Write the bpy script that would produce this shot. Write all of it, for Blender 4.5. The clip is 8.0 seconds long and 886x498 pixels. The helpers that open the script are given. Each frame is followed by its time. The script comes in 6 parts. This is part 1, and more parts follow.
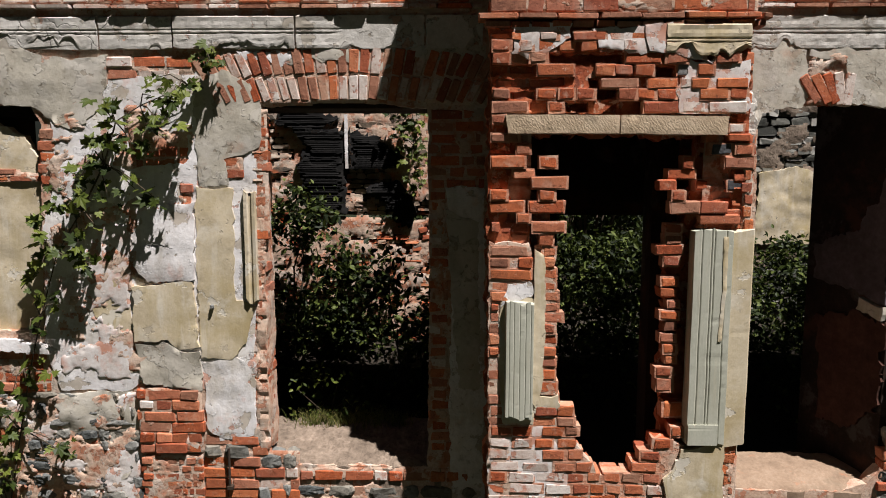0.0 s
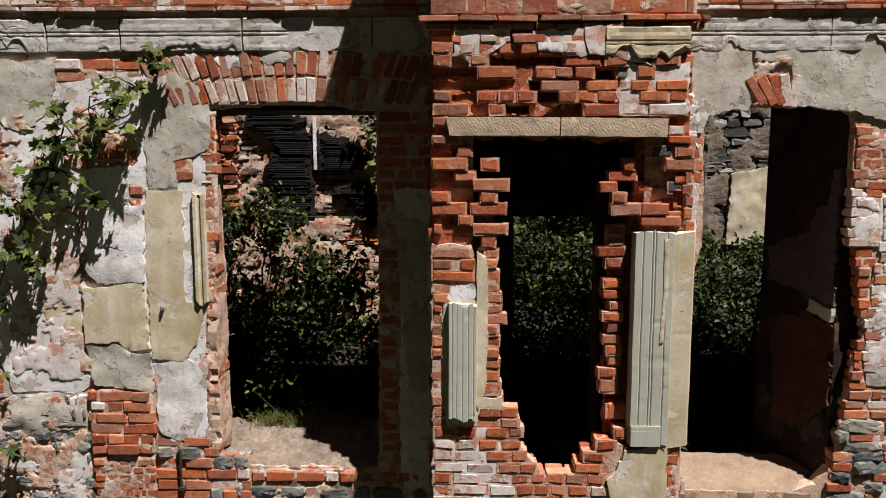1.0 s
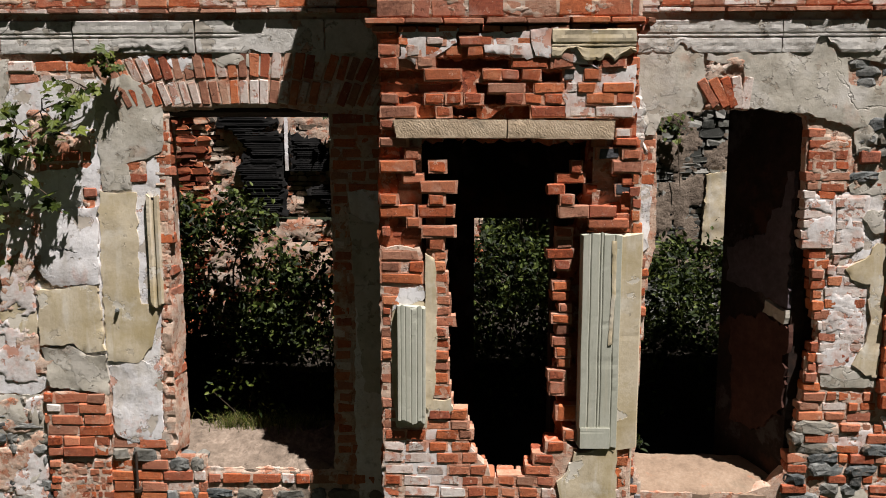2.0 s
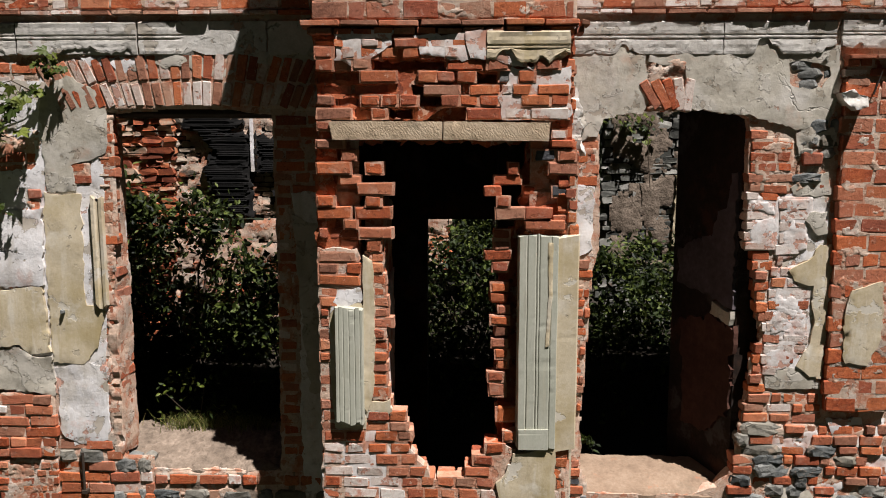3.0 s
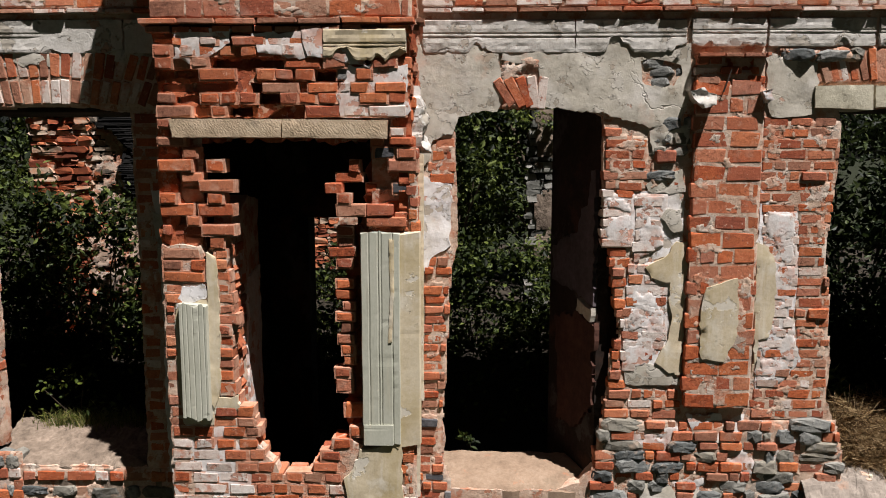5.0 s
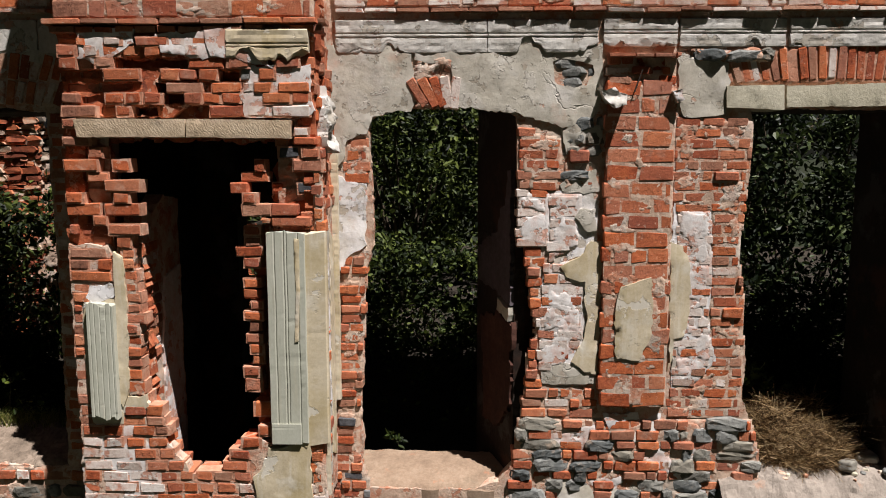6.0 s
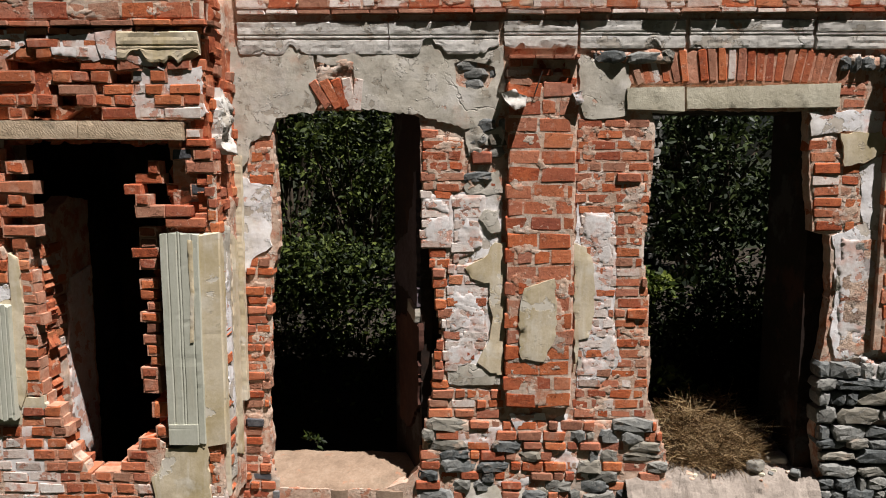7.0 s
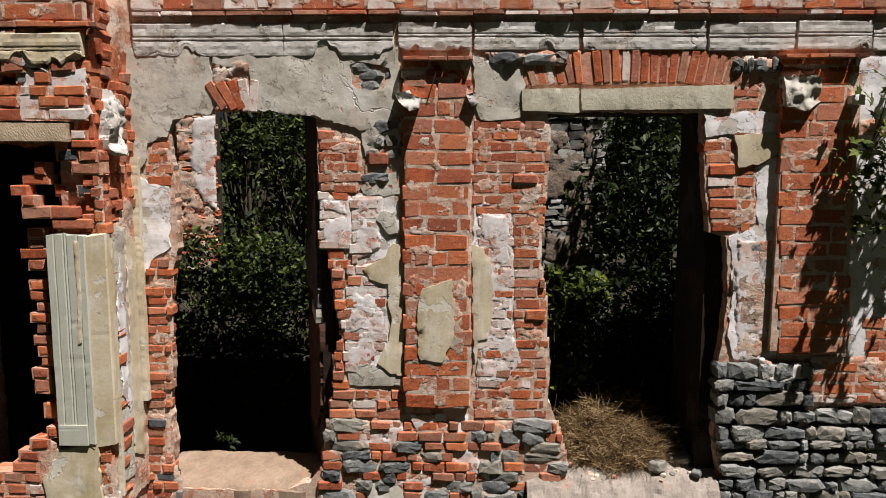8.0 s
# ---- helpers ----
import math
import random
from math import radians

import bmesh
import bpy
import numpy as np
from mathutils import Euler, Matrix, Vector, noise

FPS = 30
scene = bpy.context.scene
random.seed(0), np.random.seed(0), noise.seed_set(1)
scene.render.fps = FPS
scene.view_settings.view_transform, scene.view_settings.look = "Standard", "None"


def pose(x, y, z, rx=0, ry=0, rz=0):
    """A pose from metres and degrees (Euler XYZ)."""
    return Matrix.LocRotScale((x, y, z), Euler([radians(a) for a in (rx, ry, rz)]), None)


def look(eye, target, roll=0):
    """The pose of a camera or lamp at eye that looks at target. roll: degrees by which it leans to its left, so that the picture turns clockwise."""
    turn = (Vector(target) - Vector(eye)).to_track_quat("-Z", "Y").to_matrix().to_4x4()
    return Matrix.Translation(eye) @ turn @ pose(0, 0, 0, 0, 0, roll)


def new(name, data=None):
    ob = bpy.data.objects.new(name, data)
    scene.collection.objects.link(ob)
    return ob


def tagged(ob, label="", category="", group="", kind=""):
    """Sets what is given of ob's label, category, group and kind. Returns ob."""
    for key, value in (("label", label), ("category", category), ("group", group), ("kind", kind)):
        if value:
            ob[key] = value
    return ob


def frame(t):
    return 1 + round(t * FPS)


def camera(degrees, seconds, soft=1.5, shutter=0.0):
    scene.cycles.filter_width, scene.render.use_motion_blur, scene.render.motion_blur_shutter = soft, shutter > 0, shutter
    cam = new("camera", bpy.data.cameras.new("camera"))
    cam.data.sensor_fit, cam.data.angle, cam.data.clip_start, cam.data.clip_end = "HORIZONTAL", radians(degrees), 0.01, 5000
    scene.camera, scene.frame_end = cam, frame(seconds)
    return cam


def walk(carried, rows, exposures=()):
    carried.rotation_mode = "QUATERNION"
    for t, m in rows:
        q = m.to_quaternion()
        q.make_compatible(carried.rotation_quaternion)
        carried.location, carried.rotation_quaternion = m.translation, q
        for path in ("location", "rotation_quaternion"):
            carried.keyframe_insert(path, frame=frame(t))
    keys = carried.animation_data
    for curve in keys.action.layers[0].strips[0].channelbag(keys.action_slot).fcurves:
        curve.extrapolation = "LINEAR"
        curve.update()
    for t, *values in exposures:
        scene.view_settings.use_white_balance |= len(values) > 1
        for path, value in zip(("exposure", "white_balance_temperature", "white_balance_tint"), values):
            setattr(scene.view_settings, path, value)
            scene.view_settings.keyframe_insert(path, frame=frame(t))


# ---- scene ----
# A ruined manor front: two window bays, a projecting bay, a third and a fourth window; scrub behind.
import mathutils
from mathutils import geometry

# ---- camera ----
cam = camera(61.8, 8.0, soft=1.0)
METRES, EYE, BACK, TURN = 5.1, 3.65, -6.525, 1.2
ROWS = [
    (0.0, 0.0, 0.0, 0.0, 0.01, -7.1, -0.09),
    (0.5, 0.0496, -0.0007, 0.0006, 0.02, -7.11, -0.07),
    (1.0, 0.0892, -0.003, 0.0039, 0.01, -7.12, -0.05),
    (1.5, 0.1277, -0.0035, 0.0058, -0.02, -7.13, -0.03),
    (3.0, 0.2656, -0.0045, 0.0106, -0.03, -7.14, -0.04),
    (3.5, 0.3244, -0.0064, 0.0098, -0.03, -7.13, -0.03),
    (4.0, 0.3843, -0.0089, 0.0079, -0.04, -7.12, -0.02),
    (4.5, 0.4455, -0.0113, 0.0065, -0.07, -7.11, -0.01),
    (6.0, 0.6565, -0.0176, 0.006, -0.1, -7.12, -0.02),
    (6.5, 0.7409, -0.02, 0.0072, -0.09, -7.11, -0.02),
    (7.0, 0.8223, -0.0219, 0.0077, -0.12, -7.08, -0.01),
    (7.5, 0.9108, -0.0235, 0.0092, -0.11, -7.1, -0.02),
    (8.0, 0.9993, -0.025, 0.0096, -0.16, -7.07, -0.03),
]
walk(cam, [(t, pose(0, BACK, EYE, 0, 0, TURN) @ pose(METRES * x, METRES * y, METRES * z, 90 + pitch, roll, yaw)) for t, x, y, z, yaw, pitch, roll in ROWS],
     [(0.0, 0.81), (8.0, 0.81)])

# ---- light ----
SUN_SIDE, SUN_HIGH = 46.0, 66.0
to_sun = Vector((math.sin(radians(SUN_SIDE)) * math.cos(radians(SUN_HIGH)), -math.cos(radians(SUN_SIDE)) * math.cos(radians(SUN_HIGH)), math.sin(radians(SUN_HIGH))))
sun = new("sun", bpy.data.lights.new("sun", "SUN"))
sun.data.energy, sun.data.angle, sun.data.color = 5.0, radians(0.5), (1.0, 0.957, 0.92)
sun.matrix_world = look(to_sun * 60, (0, 0, 0))
world = bpy.data.worlds.new("sky")
scene.world = world
world.use_nodes = True
sky = world.node_tree.nodes.new("ShaderNodeTexSky")
sky.sky_type, sky.sun_disc = "NISHITA", False
sky.sun_elevation, sky.sun_rotation = radians(SUN_HIGH), radians(180 - SUN_SIDE)
world.node_tree.links.new(sky.outputs[0], world.node_tree.nodes["Background"].inputs[0])
world.node_tree.nodes["Background"].inputs[1].default_value = 0.003


# ---- materials ----
def weathered(name, stops, big=1.5, fine=35.0, rough=0.9, relief=0.5, deep=0.01, vary=0.0, island=0.0, stains=(), stretch=(1, 1, 1), share=0.6, through_light=0.0, spread=(0.32, 0.68), cracks=None, lumps=0.0, tooled=0.0, streaks=(), drift=(), tone=0.0, flakes=()):
    """A worn surface: colours along stops by two scales of noise, stains with outlines of their own, fine relief."""
    m = bpy.data.materials.new(name)
    m.use_nodes = True
    tree = m.node_tree
    nodes, link = tree.nodes, tree.links.new
    shader = nodes["Principled BSDF"]

    def noise_at(scale, detail, rough_, vector, seed=0.0):
        n = nodes.new("ShaderNodeTexNoise")
        n.noise_dimensions = "4D"
        n.inputs["W"].default_value = seed
        n.inputs["Scale"].default_value, n.inputs["Detail"].default_value, n.inputs["Roughness"].default_value = scale, detail, rough_
        link(vector, n.inputs["Vector"])
        return n.outputs["Fac"]

    def math_(op, a, b):
        n = nodes.new("ShaderNodeMath")
        n.operation = op
        for i, v in enumerate((a, b)):
            if isinstance(v, (int, float)):
                n.inputs[i].default_value = v
            else:
                link(v, n.inputs[i])
        return n.outputs[0]

    place = nodes.new("ShaderNodeNewGeometry")
    mapping = nodes.new("ShaderNodeMapping")
    mapping.inputs["Scale"].default_value = stretch
    link(place.outputs["Position"], mapping.inputs["Vector"])
    where = mapping.outputs["Vector"]
    low, small = noise_at(big, 6, 0.65, where), noise_at(fine, 5, 0.7, where, 3.0)
    value = math_("ADD", math_("MULTIPLY", low, share), math_("MULTIPLY", small, 1 - share))
    if vary:
        info = nodes.new("ShaderNodeObjectInfo")
        value = math_("ADD", value, math_("MULTIPLY", math_("SUBTRACT", info.outputs["Random"], 0.5), vary))
    if island:
        value = math_("ADD", value, math_("MULTIPLY", math_("SUBTRACT", place.outputs["Random Per Island"], 0.5), island))
    ramp = nodes.new("ShaderNodeValToRGB")
    while len(ramp.color_ramp.elements) < len(stops):
        ramp.color_ramp.elements.new(0.5)
    for i, c in enumerate(stops):
        e = ramp.color_ramp.elements[i]
        e.position = spread[0] + (spread[1] - spread[0]) * i / max(1, len(stops) - 1)
        e.color = (*c, 1)
    link(value, ramp.inputs["Fac"])
    colour = ramp.outputs["Color"]

    def blend(amount, tint, under):
        n = nodes.new("ShaderNodeMix")
        n.data_type = "RGBA"
        n.inputs[7].default_value = (*tint, 1)
        link(amount, n.inputs[0])
        link(under, n.inputs[6])
        return n.outputs[2]

    def ranged(v, a, b, most):
        n = nodes.new("ShaderNodeMapRange")
        n.inputs["From Min"].default_value, n.inputs["From Max"].default_value, n.inputs["To Max"].default_value = a, b, most
        link(v, n.inputs["Value"])
        return n.outputs["Result"]

    for k, (tint, most) in enumerate(drift):
        own = nodes.new("ShaderNodeObjectInfo")
        part_of = math_("FRACT", math_("MULTIPLY", own.outputs["Random"], 7.31 + 5.7 * k), 0.0)
        colour = blend(ranged(part_of, 0.45, 1.0, most), tint, colour)
    for k, (tint, wide, long, start, end, most) in enumerate(streaks):
        run = nodes.new("ShaderNodeMapping")
        run.inputs["Scale"].default_value = (wide, wide, long)
        link(place.outputs["Position"], run.inputs["Vector"])
        colour = blend(ranged(noise_at(1.0, 6, 0.62, run.outputs["Vector"], 31.0 + 4 * k), start, end, most), tint, colour)
    if tone:
        fleck = noise_at(fine * 1.7, 3, 0.75, where, 41.0)
        shade = nodes.new("ShaderNodeHueSaturation")
        link(math_("ADD", math_("MULTIPLY", math_("SUBTRACT", fleck, 0.5), tone), 1.0), shade.inputs["Value"])
        link(colour, shade.inputs["Color"])
        colour = shade.outputs[0]
    for k, (tint, scale, start, end, most) in enumerate(stains):
        mark = nodes.new("ShaderNodeMapRange")
        mark.inputs["From Min"].default_value, mark.inputs["From Max"].default_value = start, end
        mark.inputs["To Max"].default_value = most
        link(noise_at(scale, 7, 0.68, where, 7.0 + 3 * k), mark.inputs["Value"])
        mix = nodes.new("ShaderNodeMix")
        mix.data_type = "RGBA"
        mix.inputs[7].default_value = (*tint, 1)
        link(mark.outputs["Result"], mix.inputs[0])
        link(colour, mix.inputs[6])
        colour = mix.outputs[2]
    link(colour, shader.inputs["Base Color"])
    shader.inputs["Roughness"].default_value = rough
    shader.inputs["Specular IOR Level"].default_value = 0.25
    bump = nodes.new("ShaderNodeBump")
    bump.inputs["Strength"].default_value, bump.inputs["Distance"].default_value = relief, deep * 0.6
    grain = noise_at(fine * 3, 4, 0.7, where, 11.0)
    height = math_("ADD", math_("MULTIPLY", small, 0.45), math_("MULTIPLY", grain, 0.18))
    if lumps:
        height = math_("ADD", height, math_("MULTIPLY", noise_at(fine * 0.28, 5, 0.6, where, 19.0), lumps))
    if tooled:
        turned = nodes.new("ShaderNodeMapping")
        turned.inputs["Rotation"].default_value = (0, radians(38), 0)
        link(place.outputs["Position"], turned.inputs["Vector"])
        marks = nodes.new("ShaderNodeTexWave")
        marks.inputs["Scale"].default_value, marks.inputs["Distortion"].default_value = 14, 9
        marks.inputs["Detail"].default_value, marks.inputs["Detail Scale"].default_value = 3, 1.5
        link(turned.outputs["Vector"], marks.inputs["Vector"])
        height = math_("ADD", height, math_("MULTIPLY", marks.outputs["Fac"], tooled))
    if cracks:
        scale, width, most = cracks
        bend = nodes.new("ShaderNodeTexNoise")
        bend.inputs["Scale"].default_value, bend.inputs["Detail"].default_value = scale * 1.6, 5
        link(where, bend.inputs["Vector"])
        moved = nodes.new("ShaderNodeVectorMath")
        moved.operation = "MULTIPLY_ADD"
        moved.inputs[1].default_value = (0.9 / scale, 0.9 / scale, 0.9 / scale)
        link(bend.outputs["Color"], moved.inputs[0])
        link(where, moved.inputs[2])
        cell = nodes.new("ShaderNodeTexVoronoi")
        cell.feature = "DISTANCE_TO_EDGE"
        cell.inputs["Scale"].default_value = scale
        link(moved.outputs[0], cell.inputs["Vector"])
        line = nodes.new("ShaderNodeMapRange")
        line.inputs["From Max"].default_value, line.inputs["To Min"].default_value, line.inputs["To Max"].default_value = width, 1, 0
        link(cell.outputs["Distance"], line.inputs["Value"])
        some = nodes.new("ShaderNodeMapRange")
        some.inputs["From Min"].default_value, some.inputs["From Max"].default_value = 0.53, 0.6
        link(noise_at(scale * 0.45, 3, 0.5, where, 23.0), some.inputs["Value"])
        crack = math_("MULTIPLY", line.outputs["Result"], some.outputs["Result"])
        dark = nodes.new("ShaderNodeMix")
        dark.data_type = "RGBA"
        dark.inputs[7].default_value = (0.05, 0.04, 0.03, 1)
        link(math_("MULTIPLY", crack, most), dark.inputs[0])
        link(colour, dark.inputs[6])
        colour = dark.outputs[2]
        height = math_("SUBTRACT", height, math_("MULTIPLY", crack, 0.8))
        link(colour, shader.inputs["Base Color"])
    for k, (tint, scale, level, most, drop) in enumerate(flakes):
        gone = ranged(noise_at(scale, 9, 0.66, where, 51.0 + 5 * k), level, level + 0.012, 1.0)
        colour = blend(math_("MULTIPLY", gone, most), tint, colour)
        height = math_("SUBTRACT", height, math_("MULTIPLY", gone, drop))
    if flakes:
        link(colour, shader.inputs["Base Color"])
    link(height, bump.inputs["Height"])
    link(bump.outputs["Normal"], shader.inputs["Normal"])
    if through_light:
        thin = nodes.new("ShaderNodeBsdfTranslucent")
        link(colour, thin.inputs["Color"])
        both = nodes.new("ShaderNodeMixShader")
        both.inputs[0].default_value = through_light
        link(shader.outputs[0], both.inputs[1])
        link(thin.outputs[0], both.inputs[2])
        link(both.outputs[0], nodes["Material Output"].inputs["Surface"])
    return m


BRICK = weathered("brick", [(0.22, 0.046, 0.018), (0.39, 0.09, 0.034), (0.5, 0.134, 0.05), (0.56, 0.2, 0.09)], big=4, fine=40, vary=0.2, relief=1.0, deep=0.02, lumps=0.8, tone=0.7, flakes=[((0.36, 0.12, 0.06), 9, 0.57, 0.35, 0.35), ((0.62, 0.43, 0.33), 20, 0.62, 0.5, -0.15)],
                  drift=[((0.5, 0.19, 0.075), 0.35), ((0.22, 0.07, 0.05), 0.6), ((0.5, 0.3, 0.22), 0.3)],
                  stains=[((0.58, 0.38, 0.28), 13, 0.57, 0.67, 0.4), ((0.07, 0.03, 0.022), 15, 0.6, 0.68, 0.7), ((0.44, 0.34, 0.27), 2.6, 0.58, 0.72, 0.5)], share=0.5)
OLD_BRICK = weathered("brown_brick", [(0.15, 0.06, 0.038), (0.29, 0.125, 0.078), (0.38, 0.18, 0.115), (0.45, 0.27, 0.19)], big=4, fine=40, vary=0.25, relief=1.0, deep=0.02, lumps=0.8, tone=0.6, flakes=[((0.3, 0.14, 0.09), 9, 0.57, 0.4, 0.35)])
BED = weathered("brick_stained_mortar", [(0.36, 0.13, 0.075), (0.5, 0.24, 0.155), (0.61, 0.39, 0.29)], big=5, fine=30, relief=1.0, deep=0.028, lumps=0.8, tone=0.5, stains=[((0.6, 0.5, 0.42), 6, 0.56, 0.66, 0.6), ((0.08, 0.035, 0.025), 14, 0.6, 0.7, 0.7)])
WHITE_BRICK = weathered("limewashed_brick", [(0.42, 0.28, 0.22), (0.6, 0.5, 0.45), (0.72, 0.66, 0.62)], big=5, fine=40, vary=0.2, relief=1.0, deep=0.015, lumps=0.6, tone=0.4, flakes=[((0.44, 0.16, 0.09), 9, 0.56, 0.7, 0.4)],
                        stains=[((0.45, 0.15, 0.08), 6, 0.54, 0.64, 0.75), ((0.2, 0.17, 0.15), 12, 0.63, 0.7, 0.5)])
DARK_BRICK = weathered("overburnt_brick", [(0.04, 0.04, 0.045), (0.12, 0.12, 0.13), (0.24, 0.23, 0.22)], big=5, fine=40, vary=0.3, relief=0.9, deep=0.02, lumps=0.6, tone=0.5)
MORTAR = weathered("mortar", [(0.36, 0.225, 0.16), (0.54, 0.39, 0.3), (0.66, 0.52, 0.44)], big=4, fine=30, relief=1.0, deep=0.028, lumps=0.8, tone=0.5, flakes=[((0.4, 0.14, 0.07), 7, 0.555, 0.7, 0.4), ((0.6, 0.53, 0.47), 4, 0.57, 0.6, -0.3)],
                   stains=[((0.44, 0.14, 0.065), 5, 0.5, 0.62, 0.75), ((0.36, 0.33, 0.29), 2.4, 0.52, 0.64, 0.7), ((0.07, 0.045, 0.035), 14, 0.63, 0.7, 0.7)])
LIME = weathered("old_limewash", [(0.52, 0.48, 0.465), (0.66, 0.625, 0.62), (0.75, 0.725, 0.735), (0.82, 0.805, 0.825)], big=2.4, fine=20, relief=0.9, deep=0.014, lumps=1.2, tone=0.35, flakes=[((0.43, 0.36, 0.28), 3.0, 0.56, 0.75, 0.9), ((0.52, 0.24, 0.16), 4.4, 0.6, 0.75, 0.7), ((0.74, 0.72, 0.73), 5, 0.57, 0.6, -0.5)],
                 streaks=[((0.46, 0.41, 0.34), 5.0, 1.1, 0.54, 0.7, 0.6), ((0.3, 0.27, 0.25), 16.0, 1.6, 0.6, 0.72, 0.4)],
                 stains=[((0.5, 0.43, 0.32), 1.4, 0.53, 0.68, 0.6), ((0.6, 0.32, 0.24), 2.6, 0.56, 0.66, 0.55), ((0.24, 0.21, 0.19), 6, 0.58, 0.7, 0.6), ((0.12, 0.09, 0.075), 22, 0.67, 0.71, 0.7)])
LIMEWASH = weathered("thin_limewash", [(0.42, 0.35, 0.32), (0.58, 0.52, 0.49), (0.68, 0.64, 0.63), (0.75, 0.72, 0.72)], big=4, fine=30, relief=0.8, deep=0.012, lumps=0.6, tone=0.35, flakes=[((0.5, 0.22, 0.14), 6, 0.56, 0.75, 0.6)],
                     stains=[((0.55, 0.25, 0.17), 4, 0.5, 0.66, 0.65), ((0.26, 0.23, 0.2), 8, 0.6, 0.7, 0.6)])
CREAM = weathered("cream_plaster", [(0.4, 0.325, 0.22), (0.54, 0.455, 0.325), (0.62, 0.545, 0.425)], big=2.2, fine=22, relief=0.7, deep=0.01, lumps=0.45, tone=0.3, flakes=[((0.62, 0.58, 0.52), 2.6, 0.585, 0.7, 0.5), ((0.42, 0.36, 0.28), 6, 0.615, 0.7, 0.8)],
                  streaks=[((0.36, 0.28, 0.13), 6.0, 0.8, 0.52, 0.68, 0.55), ((0.66, 0.61, 0.53), 9.0, 1.2, 0.54, 0.66, 0.6)],
                  stains=[((0.38, 0.29, 0.13), 1.3, 0.5, 0.66, 0.7), ((0.66, 0.62, 0.55), 3.2, 0.54, 0.66, 0.6), ((0.2, 0.17, 0.12), 9, 0.62, 0.7, 0.55), ((0.12, 0.1, 0.08), 26, 0.68, 0.71, 0.7)])
GREY = weathered("grey_plaster", [(0.33, 0.295, 0.24), (0.46, 0.42, 0.355), (0.55, 0.51, 0.45)], big=2.6, fine=18, relief=0.9, deep=0.015, lumps=1.2, tone=0.4, flakes=[((0.52, 0.48, 0.43), 2.4, 0.55, 0.6, -0.7), ((0.3, 0.25, 0.19), 5, 0.585, 0.6, 0.9), ((0.5, 0.27, 0.19), 3.0, 0.63, 0.7, 0.8)], cracks=(1.1, 0.007, 0.35),
                 streaks=[((0.3, 0.26, 0.2), 5.0, 1.3, 0.54, 0.7, 0.55)],
                 stains=[((0.62, 0.585, 0.555), 2.2, 0.5, 0.66, 0.65), ((0.47, 0.28, 0.2), 3.4, 0.58, 0.68, 0.45), ((0.19, 0.165, 0.135), 6, 0.56, 0.7, 0.6), ((0.1, 0.085, 0.07), 24, 0.67, 0.71, 0.7)])
MOULDED = weathered("moulded_plaster", [(0.38, 0.35, 0.31), (0.52, 0.49, 0.455), (0.63, 0.605, 0.58)], big=3, fine=22, relief=1.0, deep=0.02, lumps=0.8, tone=0.35, flakes=[((0.33, 0.28, 0.22), 4, 0.57, 0.65, 0.9), ((0.5, 0.26, 0.17), 3.2, 0.62, 0.7, 0.8)], cracks=(1.6, 0.012, 0.6),
                    streaks=[((0.26, 0.235, 0.2), 7.0, 2.0, 0.56, 0.7, 0.55)],
                    stains=[((0.2, 0.18, 0.15), 4, 0.58, 0.68, 0.65), ((0.5, 0.29, 0.19), 2.4, 0.6, 0.68, 0.5)])
FLUTED = weathered("grey_green_plaster", [(0.33, 0.33, 0.265), (0.42, 0.42, 0.35), (0.49, 0.48, 0.415)], big=2.5, fine=30, relief=0.5, deep=0.006, stretch=(1.5, 1.5, 0.8), tone=0.25, streaks=[((0.5, 0.46, 0.36), 14.0, 1.0, 0.54, 0.68, 0.6), ((0.2, 0.19, 0.15), 20.0, 1.5, 0.6, 0.72, 0.5)], flakes=[((0.56, 0.5, 0.4), 7, 0.63, 0.7, 0.6)],
                   stains=[((0.25, 0.24, 0.19), 3, 0.58, 0.7, 0.5)])
STONE = weathered("field_stone", [(0.045, 0.049, 0.05), (0.11, 0.116, 0.116), (0.185, 0.187, 0.18), (0.275, 0.268, 0.25)], big=5, fine=28, vary=0.3, tone=0.5, flakes=[((0.24, 0.235, 0.22), 11, 0.56, 0.45, 0.4)], drift=[((0.3, 0.25, 0.18), 0.5)], relief=1.0, deep=0.025, lumps=1.0,
                  stains=[((0.5, 0.36, 0.27), 5, 0.58, 0.67, 0.6), ((0.07, 0.07, 0.07), 8, 0.6, 0.68, 0.7)])
SANDSTONE = weathered("sandstone", [(0.32, 0.235, 0.155), (0.47, 0.355, 0.245), (0.57, 0.455, 0.335)], big=4, fine=40, relief=1.0, deep=0.025, lumps=0.5, tooled=0.07,
                      stains=[((0.18, 0.15, 0.11), 7, 0.6, 0.68, 0.6)])
PALE_STONE = weathered("pale_sandstone", [(0.36, 0.32, 0.23), (0.48, 0.435, 0.335), (0.58, 0.54, 0.44)], big=3, fine=30, relief=0.8, deep=0.02, lumps=0.8,
                       stains=[((0.2, 0.18, 0.14), 5, 0.58, 0.68, 0.6)])
RUBBLE = weathered("rubble_stone", [(0.06, 0.05, 0.04), (0.21, 0.155, 0.115), (0.4, 0.31, 0.24), (0.52, 0.43, 0.35)], big=1.5, fine=14, island=0.4, relief=1.0, deep=0.03,
                   stains=[((0.4, 0.12, 0.05), 1.1, 0.52, 0.58, 0.8)])
FAR_STONE = weathered("layered_grey_stone", [(0.05, 0.05, 0.045), (0.13, 0.128, 0.115), (0.24, 0.235, 0.21), (0.34, 0.325, 0.3)], big=1.5, fine=14, island=0.4, relief=1.0, deep=0.03)
